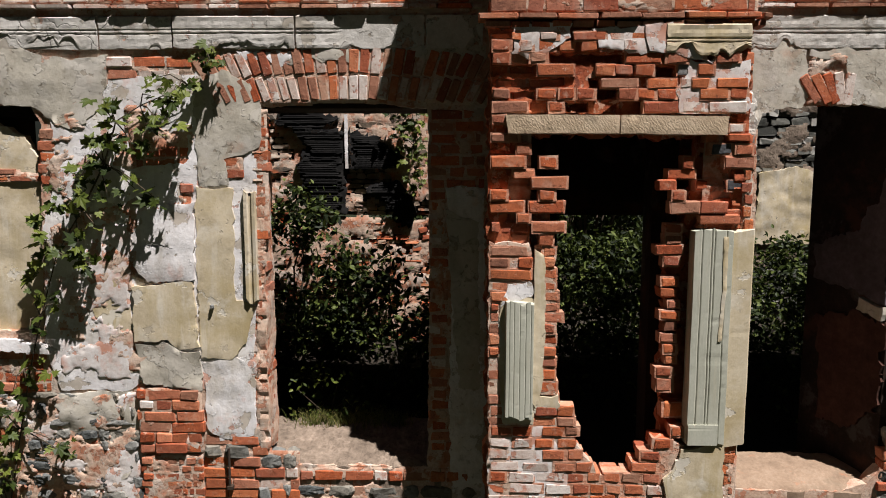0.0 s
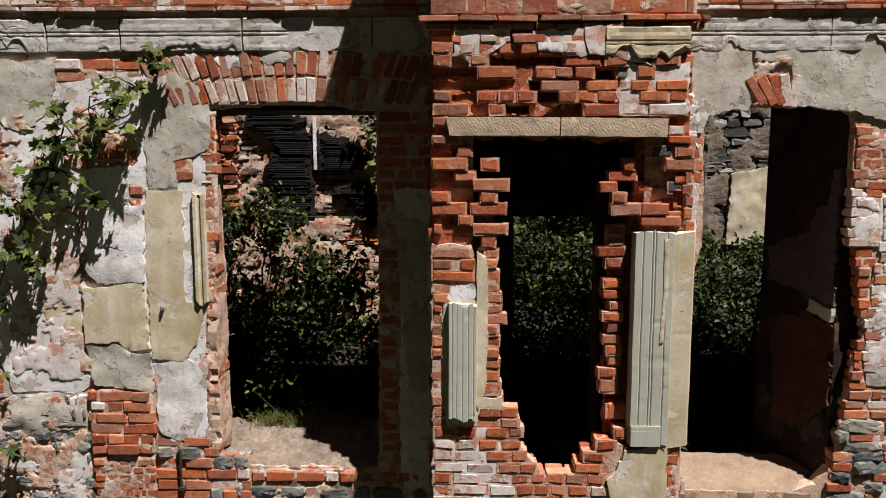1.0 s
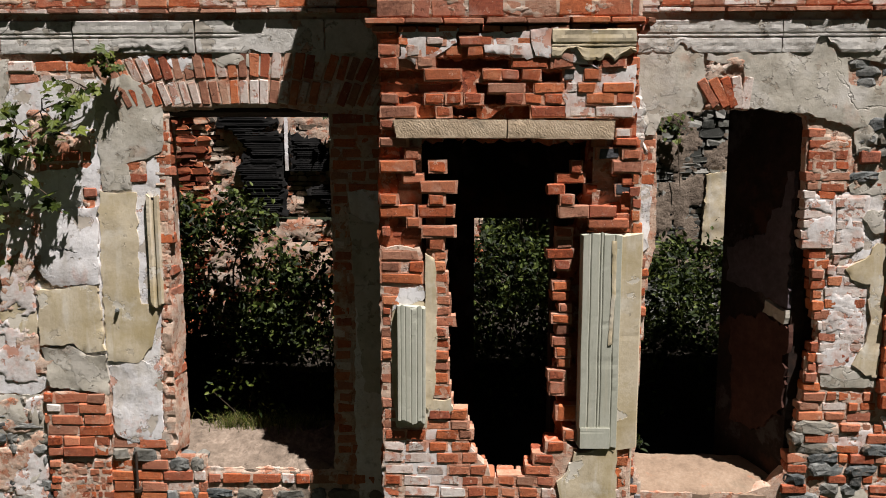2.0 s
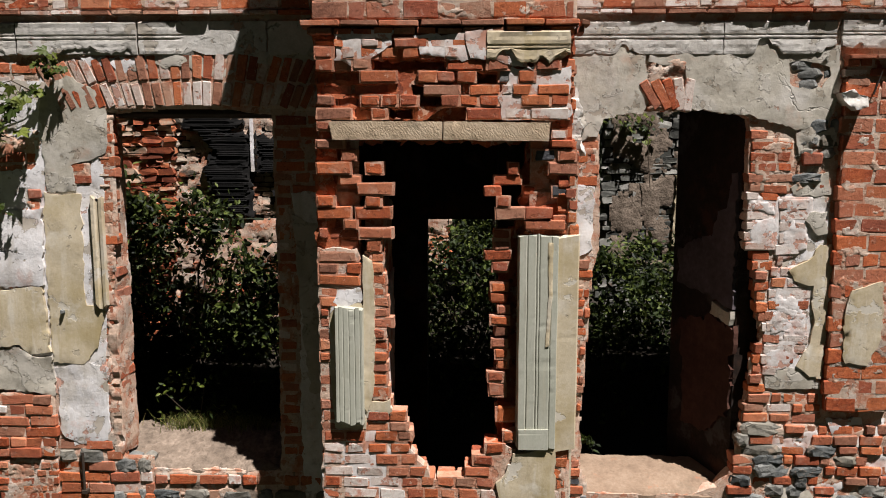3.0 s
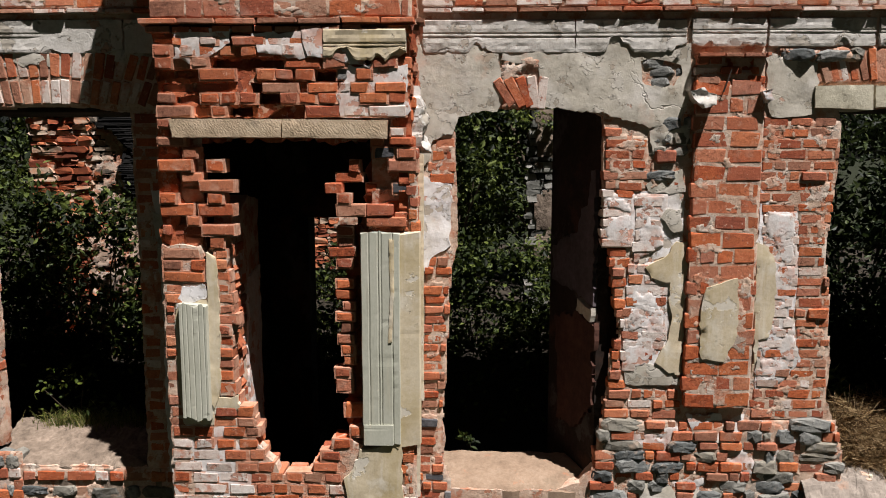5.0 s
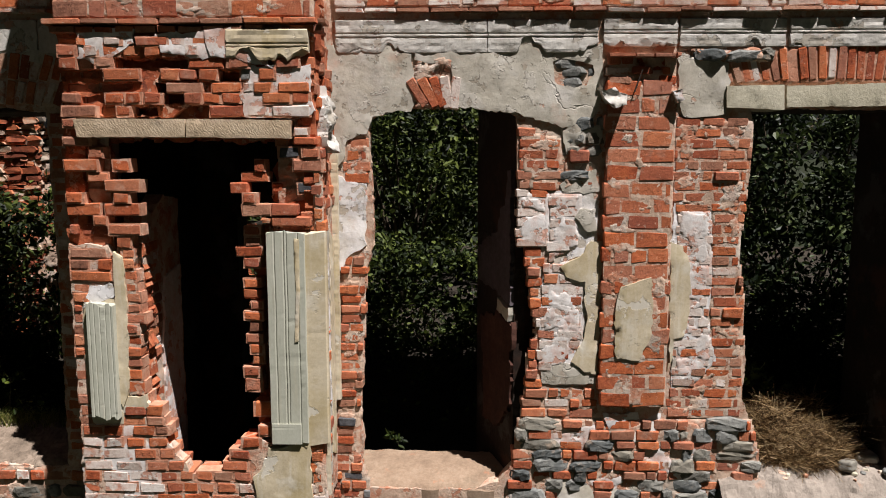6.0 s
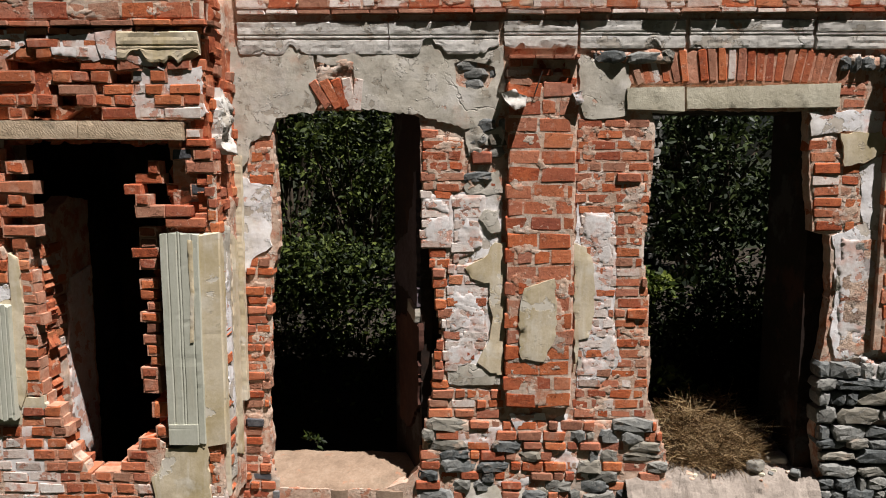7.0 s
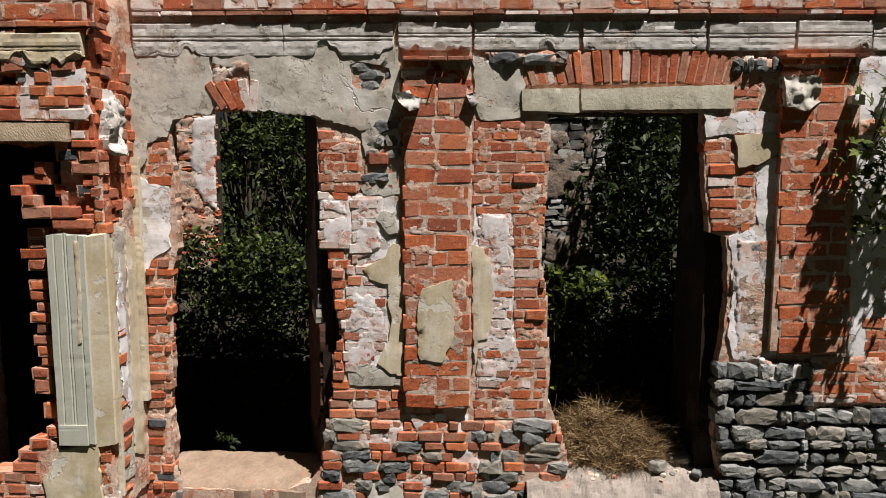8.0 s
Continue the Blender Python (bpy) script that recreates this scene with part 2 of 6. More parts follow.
RED_RUBBLE = weathered("rubble_brick", [(0.2, 0.055, 0.03), (0.42, 0.115, 0.05), (0.52, 0.19, 0.09), (0.48, 0.36, 0.27)], big=1.8, fine=14, island=0.5, relief=1.0, deep=0.03)
CHAR = weathered("charred_wood", [(0.006, 0.006, 0.007), (0.014, 0.013, 0.013), (0.03, 0.027, 0.025)], big=4, fine=40, rough=0.95, relief=0.6, deep=0.006)
RED_CORE = weathered("broken_brickwork", [(0.12, 0.028, 0.014), (0.32, 0.078, 0.034), (0.46, 0.15, 0.07), (0.55, 0.33, 0.23)], big=6, fine=24, relief=1.0, deep=0.035, lumps=1.0, tone=0.6, flakes=[((0.58, 0.4, 0.3), 9, 0.57, 0.6, -0.5), ((0.1, 0.03, 0.02), 8, 0.6, 0.7, 0.8)])
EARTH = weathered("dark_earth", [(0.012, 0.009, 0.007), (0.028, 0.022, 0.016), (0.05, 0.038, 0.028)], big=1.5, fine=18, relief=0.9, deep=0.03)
SAND = weathered("sandy_rubble", [(0.17, 0.115, 0.08), (0.255, 0.178, 0.125), (0.33, 0.245, 0.182)], big=3, fine=26, relief=1.0, deep=0.016, lumps=0.5, tone=0.4,
                 stains=[((0.18, 0.14, 0.1), 4, 0.57, 0.69, 0.6), ((0.38, 0.15, 0.08), 5, 0.6, 0.68, 0.6)])
RUBBLE_SAND = weathered("dusty_rubble", [(0.15, 0.125, 0.105), (0.25, 0.21, 0.18), (0.34, 0.29, 0.25)], big=4, fine=20, relief=1.0, deep=0.03, lumps=1.0, tone=0.5,
                        stains=[((0.12, 0.1, 0.085), 6, 0.56, 0.68, 0.7), ((0.36, 0.2, 0.13), 4, 0.6, 0.68, 0.5)])
SILL = weathered("grey_rubble", [(0.08, 0.06, 0.046), (0.19, 0.145, 0.112), (0.34, 0.265, 0.21)], big=4, fine=22, relief=1.0, deep=0.04, lumps=1.4)
BEIGE = weathered("sooty_beige_plaster", [(0.1, 0.08, 0.065), (0.22, 0.17, 0.135), (0.34, 0.27, 0.215)], big=3, fine=18, relief=0.9, deep=0.03, lumps=1.0)
MAUVE = weathered("dark_mauve_plaster", [(0.03, 0.024, 0.027), (0.075, 0.06, 0.068), (0.13, 0.107, 0.12)], big=2, fine=18, relief=0.8, deep=0.02)
DARK_RED = weathered("dark_red_plaster", [(0.02, 0.008, 0.006), (0.06, 0.025, 0.018), (0.11, 0.05, 0.036)], big=2, fine=18, relief=0.8, deep=0.02)
LAWN = weathered("rough_grass", [(0.007, 0.01, 0.004), (0.014, 0.018, 0.007), (0.026, 0.026, 0.014)], big=0.6, fine=9, relief=1.0, deep=0.04)
# Near-black base stands in for the deep shade indoors; the stains are plaster colour.
INNER = weathered("shade_dark_inner_plaster", [(0.006, 0.004, 0.003), (0.018, 0.01, 0.007), (0.04, 0.024, 0.018)], big=2, fine=18, relief=0.9, deep=0.02,
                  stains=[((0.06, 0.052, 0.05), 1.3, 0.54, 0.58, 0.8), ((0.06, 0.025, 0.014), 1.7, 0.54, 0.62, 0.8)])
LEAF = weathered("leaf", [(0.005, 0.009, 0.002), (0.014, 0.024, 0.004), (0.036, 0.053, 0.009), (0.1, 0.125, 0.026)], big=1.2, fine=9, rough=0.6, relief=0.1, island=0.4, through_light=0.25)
# The leaf colour again, darkened to paint the shade in the last window's trees.
SHADED_LEAF = weathered("shaded_leaf", [(0.004, 0.008, 0.003), (0.011, 0.019, 0.006), (0.026, 0.04, 0.011), (0.07, 0.09, 0.03)], big=1.2, fine=9, rough=0.5, relief=0.1, island=0.4, through_light=0.2)
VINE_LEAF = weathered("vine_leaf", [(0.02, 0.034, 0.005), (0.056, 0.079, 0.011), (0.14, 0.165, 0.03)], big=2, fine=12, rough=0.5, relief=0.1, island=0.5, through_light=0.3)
# Very dark leaf for the unseen sky screen, kept low to cut bounce light.
SCREEN_LEAF = weathered("screen_leaf", [(0.004, 0.006, 0.003), (0.01, 0.014, 0.006), (0.02, 0.026, 0.012)], big=1.2, fine=9, rough=0.7, relief=0.1, island=0.4)
BARK = weathered("bark", [(0.03, 0.022, 0.015), (0.07, 0.052, 0.036), (0.13, 0.1, 0.075)], big=5, fine=40, relief=0.9)
STRAW = weathered("dry_stalk", [(0.06, 0.032, 0.012), (0.16, 0.095, 0.037), (0.33, 0.235, 0.13)], big=5, fine=30, island=0.5, relief=0.2)
GRASS = weathered("grass_blade", [(0.05, 0.07, 0.015), (0.11, 0.13, 0.03), (0.22, 0.19, 0.07)], big=5, fine=30, island=0.5, relief=0.2, through_light=0.2)
IRON = weathered("rusty_iron", [(0.02, 0.017, 0.015), (0.06, 0.04, 0.028)], big=6, fine=60, rough=0.7)


# ---- making meshes ----
def mesh_of(name, verts, faces, material, smooth=False):
    me = bpy.data.meshes.new(name)
    me.from_pydata(verts, [], faces)
    me.materials.append(material)
    if smooth:
        me.polygons.foreach_set("use_smooth", [True] * len(me.polygons))
    me.update()
    return me


def child(name, me, parent, label=""):
    ob = new(name, me)
    ob.parent = parent
    return tagged(ob, label)


def part(name, bm, material, parent, label=""):
    me = bpy.data.meshes.new(name)
    bm.to_mesh(me)
    bm.free()
    me.materials.append(material)
    return child(name, me, parent, label)


def inside(poly, x, z):
    """Even-odd test of arrays of points against a closed outline."""
    hit = np.zeros(len(x), bool)
    for (ax, az), (bx, bz) in zip(poly, poly[1:] + poly[:1]):
        if az != bz:
            hit ^= ((az > z) != (bz > z)) & (x < (bx - ax) * (z - az) / (bz - az) + ax)
    return hit


def rough_outline(poly, step, wild):
    """The outline broken into short straight chips."""
    rng = random.Random(int(1000 * (poly[0][0] + 3 * poly[0][1])) + len(poly))
    out = []
    for (ax, az), (bx, bz) in zip(poly, poly[1:] + poly[:1]):
        n = max(1, int(math.hypot(bx - ax, bz - az) / (step * rng.uniform(1.0, 1.8))))
        for i in range(n):
            u = (i + (rng.uniform(-0.35, 0.35) if i else 0)) / n
            x, z = ax + (bx - ax) * u, az + (bz - az) * u
            p = Vector((x * 6, z * 6, 1.7))
            out.append((x + wild * (0.8 * noise.noise(p) + rng.uniform(-0.6, 0.6)), z + wild * (0.8 * noise.noise(p + Vector((5, 5, 5))) + rng.uniform(-0.6, 0.6))))
    return out


def sheet(poly, y, thick, holes=(), cell=0.06, wild=0.02, relief=0.006, place=None, round_edge=0.0015):
    """Verts and faces of a slab in the plane of the front: rough outline, holes, an uneven face towards -y."""
    rings = [rough_outline(poly, 0.03, wild)] + [rough_outline(h, 0.03, wild) for h in holes]
    flat, edges = [], []
    for ring in rings:
        s = len(flat)
        flat += ring
        edges += [(s + i, s + (i + 1) % len(ring)) for i in range(len(ring))]
    rim = len(flat)
    xs, zs = [p[0] for p in rings[0]], [p[1] for p in rings[0]]
    gx, gz = np.meshgrid(np.arange(min(xs) + cell / 2, max(xs), cell), np.arange(min(zs) + cell / 2, max(zs), cell))
    gx, gz = gx.ravel(), gz.ravel()
    rng = np.random.default_rng(len(flat))
    gx, gz = gx + rng.uniform(-0.3, 0.3, gx.shape) * cell, gz + rng.uniform(-0.3, 0.3, gz.shape) * cell
    keep = inside(rings[0], gx, gz)
    for h in rings[1:]:
        keep &= ~inside(h, gx, gz)
    flat += list(zip(gx[keep].tolist(), gz[keep].tolist()))
    v2, _, f2, origin, _, _ = geometry.delaunay_2d_cdt([Vector(p) for p in flat], edges, [], 0, 1e-5)
    px, pz = np.array([v.x for v in v2]), np.array([v.y for v in v2])
    tri = np.array([f for f in f2 if len(f) == 3])
    cx, cz = px[tri].mean(1), pz[tri].mean(1)
    good = inside(rings[0], cx, cz)
    for h in rings[1:]:
        good &= ~inside(h, cx, cz)
    tri = tri[good].tolist()
    count = {}
    for a, b, c in tri:
        for e in ((a, b), (b, c), (c, a)):
            k = (min(e), max(e))
            count[k] = None if k in count else e
    border = [e for e in count.values() if e]
    on_rim = {i for e in border for i in e}
    verts = []
    for i in range(len(v2)):
        x, z = px[i], pz[i]
        d = noise.fractal(Vector((x * 5, y * 3, z * 5)), 0.9, 2.1, 4) * relief + noise.noise(Vector((x * 1.7, 8.8, z * 1.7))) * relief
        verts.append((x, y + d + (round_edge if i in on_rim else 0.0), z))
    n = len(verts)
    faces = []
    for a, b, c in tri:
        ux, uz, wx, wz = px[b] - px[a], pz[b] - pz[a], px[c] - px[a], pz[c] - pz[a]
        faces.append((a, b, c) if ux * wz - uz * wx > 0 else (a, c, b))
    lip = {}
    for i in sorted(on_rim):
        lip[i] = len(verts)
        verts += [verts[i], (px[i], y + thick, pz[i])]
    for a, b in border:
        faces.append((lip[a], lip[a] + 1, lip[b] + 1, lip[b]))
    if place:
        verts = [place(v) for v in verts]
    return verts, faces


def slab(name, parent, poly, y, thick, material, label="", **more):
    verts, faces = sheet(poly, y, thick, **more)
    me = mesh_of(name, verts, faces, material)
    bm = bmesh.new()
    bm.from_mesh(me)
    bmesh.ops.recalc_face_normals(bm, faces=bm.faces)
    for f in bm.faces:
        f.smooth = len(f.verts) == 3
    bm.to_mesh(me)
    bm.free()
    return child(name, me, parent, label)


def box(bm, x0, x1, y0, y1, z0, z1, m=None):
    made = bmesh.ops.create_cube(bm, size=1.0, matrix=(m or Matrix()) @ Matrix.Translation(((x0 + x1) / 2, (y0 + y1) / 2, (z0 + z1) / 2)) @ Matrix.Diagonal((x1 - x0, y1 - y0, z1 - z0, 1)))
    return made["verts"]


def lump_mesh(name, size, material, seed, bevel=0.1, wild=0.05, chip=0.05):
    """A block with knocked edges and uneven faces, centred, about 44 triangles."""
    rng = random.Random(seed)
    bm = bmesh.new()
    bmesh.ops.create_cube(bm, size=1.0, matrix=Matrix.Diagonal((*size, 1)))
    small = min(size)
    for v in bm.verts:
        v.co += Vector([rng.uniform(-1, 1) * wild * s for s in (small * 1.2, small * 0.35, small)])
    bmesh.ops.bevel(bm, geom=list(bm.edges), offset=small * bevel, segments=1, affect="EDGES")
    for v in bm.verts:
        v.co += Vector([rng.uniform(-1, 1) * chip * small * f for f in (1, 0.4, 1)])
    for _ in range(rng.choice((0, 1, 1, 2))):
        corner = Vector([rng.choice((-0.5, 0.5)) * q for q in size])
        reach, bite = small * rng.uniform(0.5, 1.0), rng.uniform(0.15, 0.4)
        for v in bm.verts:
            if (v.co - corner).length < reach:
                v.co = v.co.lerp(Vector((v.co.x * 0.75, v.co.y * 0.93, v.co.z * 0.5)), bite)
    bm.normal_update()
    broad = [max(v.link_faces, key=lambda f: f.calc_area()).normal.copy() for v in bm.verts]
    me = bpy.data.meshes.new(name)
    bm.to_mesh(me)
    bm.free()
    me.materials.append(material)
    me.polygons.foreach_set("use_smooth", [True] * len(me.polygons))
    me.normals_split_custom_set_from_vertices(broad)
    return me


def stone_mesh(seed, material):
    """A field stone: uneven outline, rounded shoulders, a bulging broken face."""
    rng = random.Random(seed)
    n = rng.choice((8, 9, 10, 11))
    ring = []
    for k in range(n):
        a = 6.2832 * (k + rng.uniform(-0.25, 0.25)) / n
        c, q = math.cos(a), math.sin(a)
        squared = 1 / max(abs(c), abs(q)) ** rng.uniform(0.85, 1.0)
        ring.append((0.15 * c * squared * rng.uniform(0.86, 1.04), 0.06 * q * squared * rng.uniform(0.82, 1.06)))
    verts, faces = [], []
    tilt = rng.uniform(-0.12, 0.12)
    for y, grow in ((0.1, 0.92), (-0.074, 1.0), (-0.092, 0.92), (-0.101, 0.7)):
        for x, z in ring:
            verts.append((x * grow + rng.uniform(-0.005, 0.005), y + tilt * x + rng.uniform(-0.006, 0.006), z * grow + rng.uniform(-0.004, 0.004)))
    verts.append((rng.uniform(-0.03, 0.03), -0.104, rng.uniform(-0.01, 0.01)))
    for r in range(3):
        faces += [(r * n + (k + 1) % n, (r + 1) * n + (k + 1) % n, (r + 1) * n + k, r * n + k) for k in range(n)]
    faces += [(3 * n + (k + 1) % n, 4 * n, 3 * n + k) for k in range(n)]
    return mesh_of("stone", verts, faces, material)


LONG = {m: [lump_mesh("brick", (0.28, 0.14, 0.088), m, i, 0.125, 0.06, 0.05) for i in range(12)] for m in (BRICK, OLD_BRICK, WHITE_BRICK, DARK_BRICK)}
SHORT = {m: [lump_mesh("brick", (0.14, 0.14, 0.088), m, 20 + i, 0.14, 0.07, 0.055) for i in range(9)] for m in (BRICK, OLD_BRICK, WHITE_BRICK, DARK_BRICK)}
BLOCKS = [stone_mesh(40 + i, STONE) for i in range(14)]
PICK = random.Random(5)
HOSTS = {}


def host(parent, x):
    """A long wall is cut into lengths; the piece at x belongs to one of them."""
    for end, length in HOSTS.get(parent, ()):
        if x < end:
            return length
    return parent



def brick(parent, x0, x1, z, high, y, material=BRICK, tilt=0.0, name="brick", deep=0.14, old=0.12):
    """One brick with its face at y."""
    long = x1 - x0
    if material == BRICK and PICK.random() < old:
        material = OLD_BRICK
    me = PICK.choice((LONG if long > 0.2 else SHORT)[material])
    ob = child(name, me, host(parent, (x0 + x1) / 2))
    ob.matrix_basis = pose((x0 + x1) / 2, y + deep / 2, z, PICK.uniform(-1.2, 1.2), tilt + PICK.uniform(-1.3, 1.3), PICK.uniform(-1, 1)) @ Matrix.Diagonal(
        (1.03 * long / (0.28 if long > 0.2 else 0.14), deep / 0.14, 1.08 * high / 0.088, 1))
    return ob


def stone(parent, x0, x1, z, high, y, deep=0.2):
    ob = child("stone", PICK.choice(BLOCKS), host(parent, (x0 + x1) / 2))
    ob.matrix_basis = pose((x0 + x1) / 2, y + deep / 2, z, PICK.uniform(-4, 4), PICK.uniform(-6, 6), PICK.uniform(-4, 4)) @ Matrix.Diagonal(
        (1.08 * (x1 - x0) / 0.3, deep / 0.2, 1.1 * high / 0.12, 1))
    return ob


def spans(poly, z):
    cuts = sorted(ax + (bx - ax) * (z - az) / (bz - az) for (ax, az), (bx, bz) in zip(poly, poly[1:] + poly[:1]) if (az > z) != (bz > z))
    return list(zip(cuts[::2], cuts[1::2]))


def lay(parent, poly, y, course=0.1, long=0.27, joint=0.015, uneven=0.005, missing=0.0, white=0.0, dark=0.0, stones=0.0, shift=0.0, mortar=None, lime=0.0, mud=0.0, size=1.0, jut=0.05, old=0.12):
    """Courses of bricks, or of stones among them, inside an outline."""
    low, top = min(p[1] for p in poly), max(p[1] for p in poly)
    row, z = 0, low + course / 2
    while z < top:
        step = course * (PICK.uniform(0.72, 1.28) if stones > 0.6 else PICK.uniform(0.9, 1.12) if stones else PICK.uniform(0.95, 1.05))
        for a, b in spans(poly, z):
            x = a - PICK.uniform(0, 0.5) * long * (row % 2)
            while x < b - 0.03:
                short = PICK.random() < 0.3
                rock = PICK.random() < stones
                w = (PICK.choice((0.09, 0.13, 0.18, 0.24, 0.3, 0.38)) * PICK.uniform(0.85, 1.15) * size if rock else long * (0.5 if short else 1.0) * PICK.uniform(0.9, 1.08))
                x0, x1 = max(x, a - 0.02), min(x + w, b + PICK.uniform(-0.015, 0.03))
                if x1 - x0 > 0.05 and PICK.random() >= missing:
                    face = y - 0.004 + (PICK.uniform(-1.1, 0.12) * uneven if uneven > 0.01 else PICK.uniform(-0.5, 0.5) * uneven) - (PICK.uniform(0.006, 0.02) if PICK.random() < 0.6 * jut and white < 0.5 else 0)
                    if rock:
                        stone(parent, x0, x1 - joint * 0.6, z, (step - joint * 0.5) * PICK.uniform(0.72, 1.15) * (1.4 if stones < 0.6 else 1.0), face - 0.008)
                    else:
                        roll = PICK.random()
                        brick(parent, x0, x1 - joint, z, step - joint * PICK.uniform(0.8, 1.3), face, WHITE_BRICK if roll < white else DARK_BRICK if roll > 1 - dark else BRICK, old=old)
                x += w
        z += step
        row += 1
    if mortar is None:
        mortar = 0.2 if stones else 0.09
    if stones < 0.6:
        smear(parent, poly, y + 0.001, 0.93, LIMEWASH if white > 0.5 else MORTAR, cell=0.02, fade=0.02, thick=0.0012)
    smear(parent, poly, y - 0.0045 - mud, mortar, LIMEWASH if white > 0.5 else MORTAR, cell=0.012)
    if lime or white > 0.5:
        smear(parent, poly, y - 0.0045 - mud, lime if white < 0.5 else 0.3, LIMEWASH, scale=3.0, cell=0.012)


SMEARED = [0]


def smear(parent, poly, y, share, material=None, cell=0.015, scale=5.0, thick=0.0016, flat=0.75, name="mortar", fade=0.05):
    """Mortar or limewash that swells over the pieces in ragged patches and sinks between them."""
    if share <= 0:
        return None
    SMEARED[0] += 1
    xs, zs = [p[0] for p in poly], [p[1] for p in poly]
    nx, nz = max(2, int((max(xs) - min(xs)) / cell)), max(2, int((max(zs) - min(zs)) / cell))
    gx, gz = np.meshgrid(np.linspace(min(xs), max(xs), nx + 1), np.linspace(min(zs), max(zs), nz + 1))
    gx, gz = gx.ravel(), gz.ravel()
    field = np.array([noise.fractal(Vector((x * scale * flat, SMEARED[0] * 1.7, z * scale)), 0.62, 2.1, 5) for x, z in zip(gx, gz)])
    near = np.full(len(gx), 9.0)
    for (ax, az), (bx, bz) in zip(poly, poly[1:] + poly[:1]):
        l2 = max(1e-9, (bx - ax) ** 2 + (bz - az) ** 2)
        u = np.clip(((gx - ax) * (bx - ax) + (gz - az) * (bz - az)) / l2, 0, 1)
        near = np.minimum(near, np.hypot(gx - ax - u * (bx - ax), gz - az - u * (bz - az)))
    field = field - np.clip(1 - near / fade, 0, 1)
    within = inside(poly, gx, gz)
    if not within.any():
        return None
    level = np.quantile(field[within], 1 - share)
    rise = np.minimum((field - level) * 0.016, thick)
    use = within & (rise > -0.004)
    fine = np.array([noise.noise(Vector((x * 45, 3, z * 25))) if u else 0 for x, z, u in zip(gx, gz, use)]) * 0.0008
    rise = np.where(use, rise, -0.014) + fine
    i = np.arange(len(gx)).reshape(nz + 1, nx + 1)
    quads = np.stack([i[:-1, :-1], i[:-1, 1:], i[1:, 1:], i[1:, :-1]], -1).reshape(-1, 4)
    quads = quads[use[quads].any(1)]
    if not len(quads):
        return None
    ids, quads = np.unique(quads, return_inverse=True)
    verts = [(float(gx[k]), float(y - rise[k]), float(gz[k])) for k in ids]
    return tagged(child(name, mesh_of(name, verts, quads.reshape(-1, 4).tolist(), material or MORTAR, True), host(parent, sum(xs) / len(xs))), kind="stuff")


def arch(parent, left, right, foot, rise, rings, wide, fan, y, white=0.15, old=0.2):
    """A flat arch: bricks on edge fan out from a point fan metres below the soffit, in rings of the given lengths."""
    cx, half = (left + right) / 2, (right - left) / 2
    n = round((right - left) / wide)
    for i in range(n):
        x = left + (i + 0.5) * (right - left) / n
        base = Vector((x, foot + rise * (1 - ((x - cx) / half) ** 2)))
        lean = math.atan2(x - cx, fan)
        way, r = Vector((math.sin(lean), math.cos(lean))), 0.0
        for long in rings:
            spread = (fan + r + long / 2) / fan
            if PICK.random() > 0.04:
                mid = base + way * (r + long / 2)
                mat = WHITE_BRICK if PICK.random() < white else OLD_BRICK if PICK.random() < old else BRICK
                ob = child("brick", PICK.choice(LONG[mat]), host(parent, mid.x))
                ob.matrix_basis = pose(mid.x, y + 0.07 + PICK.uniform(-0.006, 0.004), mid.y, 0, math.degrees(lean) + 90 + PICK.uniform(-2.5, 2.5), 0) @ Matrix.Diagonal(
                    ((long - 0.012) * PICK.uniform(0.92, 1.02) / 0.28, 1, (wide * spread * math.cos(lean) - 0.012) / 0.088, 1))
            r += long


def wall(name, label):
    return tagged(new(name), label, "wall", kind="structure")


# ---- outlines of the openings in the front ----
WINDOW_A = [(-1.72, 4.08), (-1.24, 4.12), (-0.80, 4.12), (-0.27, 4.07), (-0.27, 3.54), (-0.25, 2.54), (-0.27, 1.49), (-0.27, 0.81), (-0.62, 0.81), (-1.31, 0.81), (-1.74, 0.83), (-1.85, 0.99), (-1.82, 1.48), (-1.78, 2.22), (-1.78, 2.89), (-1.72, 2.95), (-1.71, 3.54)]
WINDOW_C = [(2.57, 3.99), (2.67, 4.06), (2.89, 4.09), (3.32, 4.12), (3.76, 4.08), (3.87, 4.03), (3.88, 3.58), (3.90, 2.94), (4.09, 2.89), (4.14, 2.48), (4.13, 2.07), (4.08, 1.76), (3.98, 1.60), (3.95, 1.23), (3.98, 0.96), (3.73, 0.69), (3.48, 0.62), (2.75, 0.61), (2.46, 0.63), (2.49, 1.11), (2.45, 1.43), (2.50, 1.80), (2.48, 2.27), (2.54, 2.68), (2.61, 2.88), (2.59, 3.58)]
WINDOW_D = [(5.90, 4.09), (7.23, 4.09), (7.26, 3.59), (7.33, 3.05), (7.48, 3.00), (7.52, 2.49), (7.49, 2.08), (7.46, 1.82), (7.56, 1.56), (7.45, 1.24), (7.53, 0.80), (7.33, 0.63), (6.22, 0.60), (6.11, 0.74), (6.05, 1.06), (6.00, 1.33), (5.93, 1.55), (5.96, 1.81), (5.92, 2.07), (5.90, 2.49), (5.84, 2.84), (5.87, 3.20), (5.91, 3.59)]
NICHE = [(-5.56, 3.95), (-5.29, 4.08), (-4.53, 4.12), (-4.03, 4.10), (-3.76, 4.08), (-3.68, 3.95), (-3.73, 3.03), (-3.76, 2.07), (-5.75, 2.06)]
TOP, BAY_TOP = 9.8, 6.88
BAY = (0.24, 2.25, -0.735)

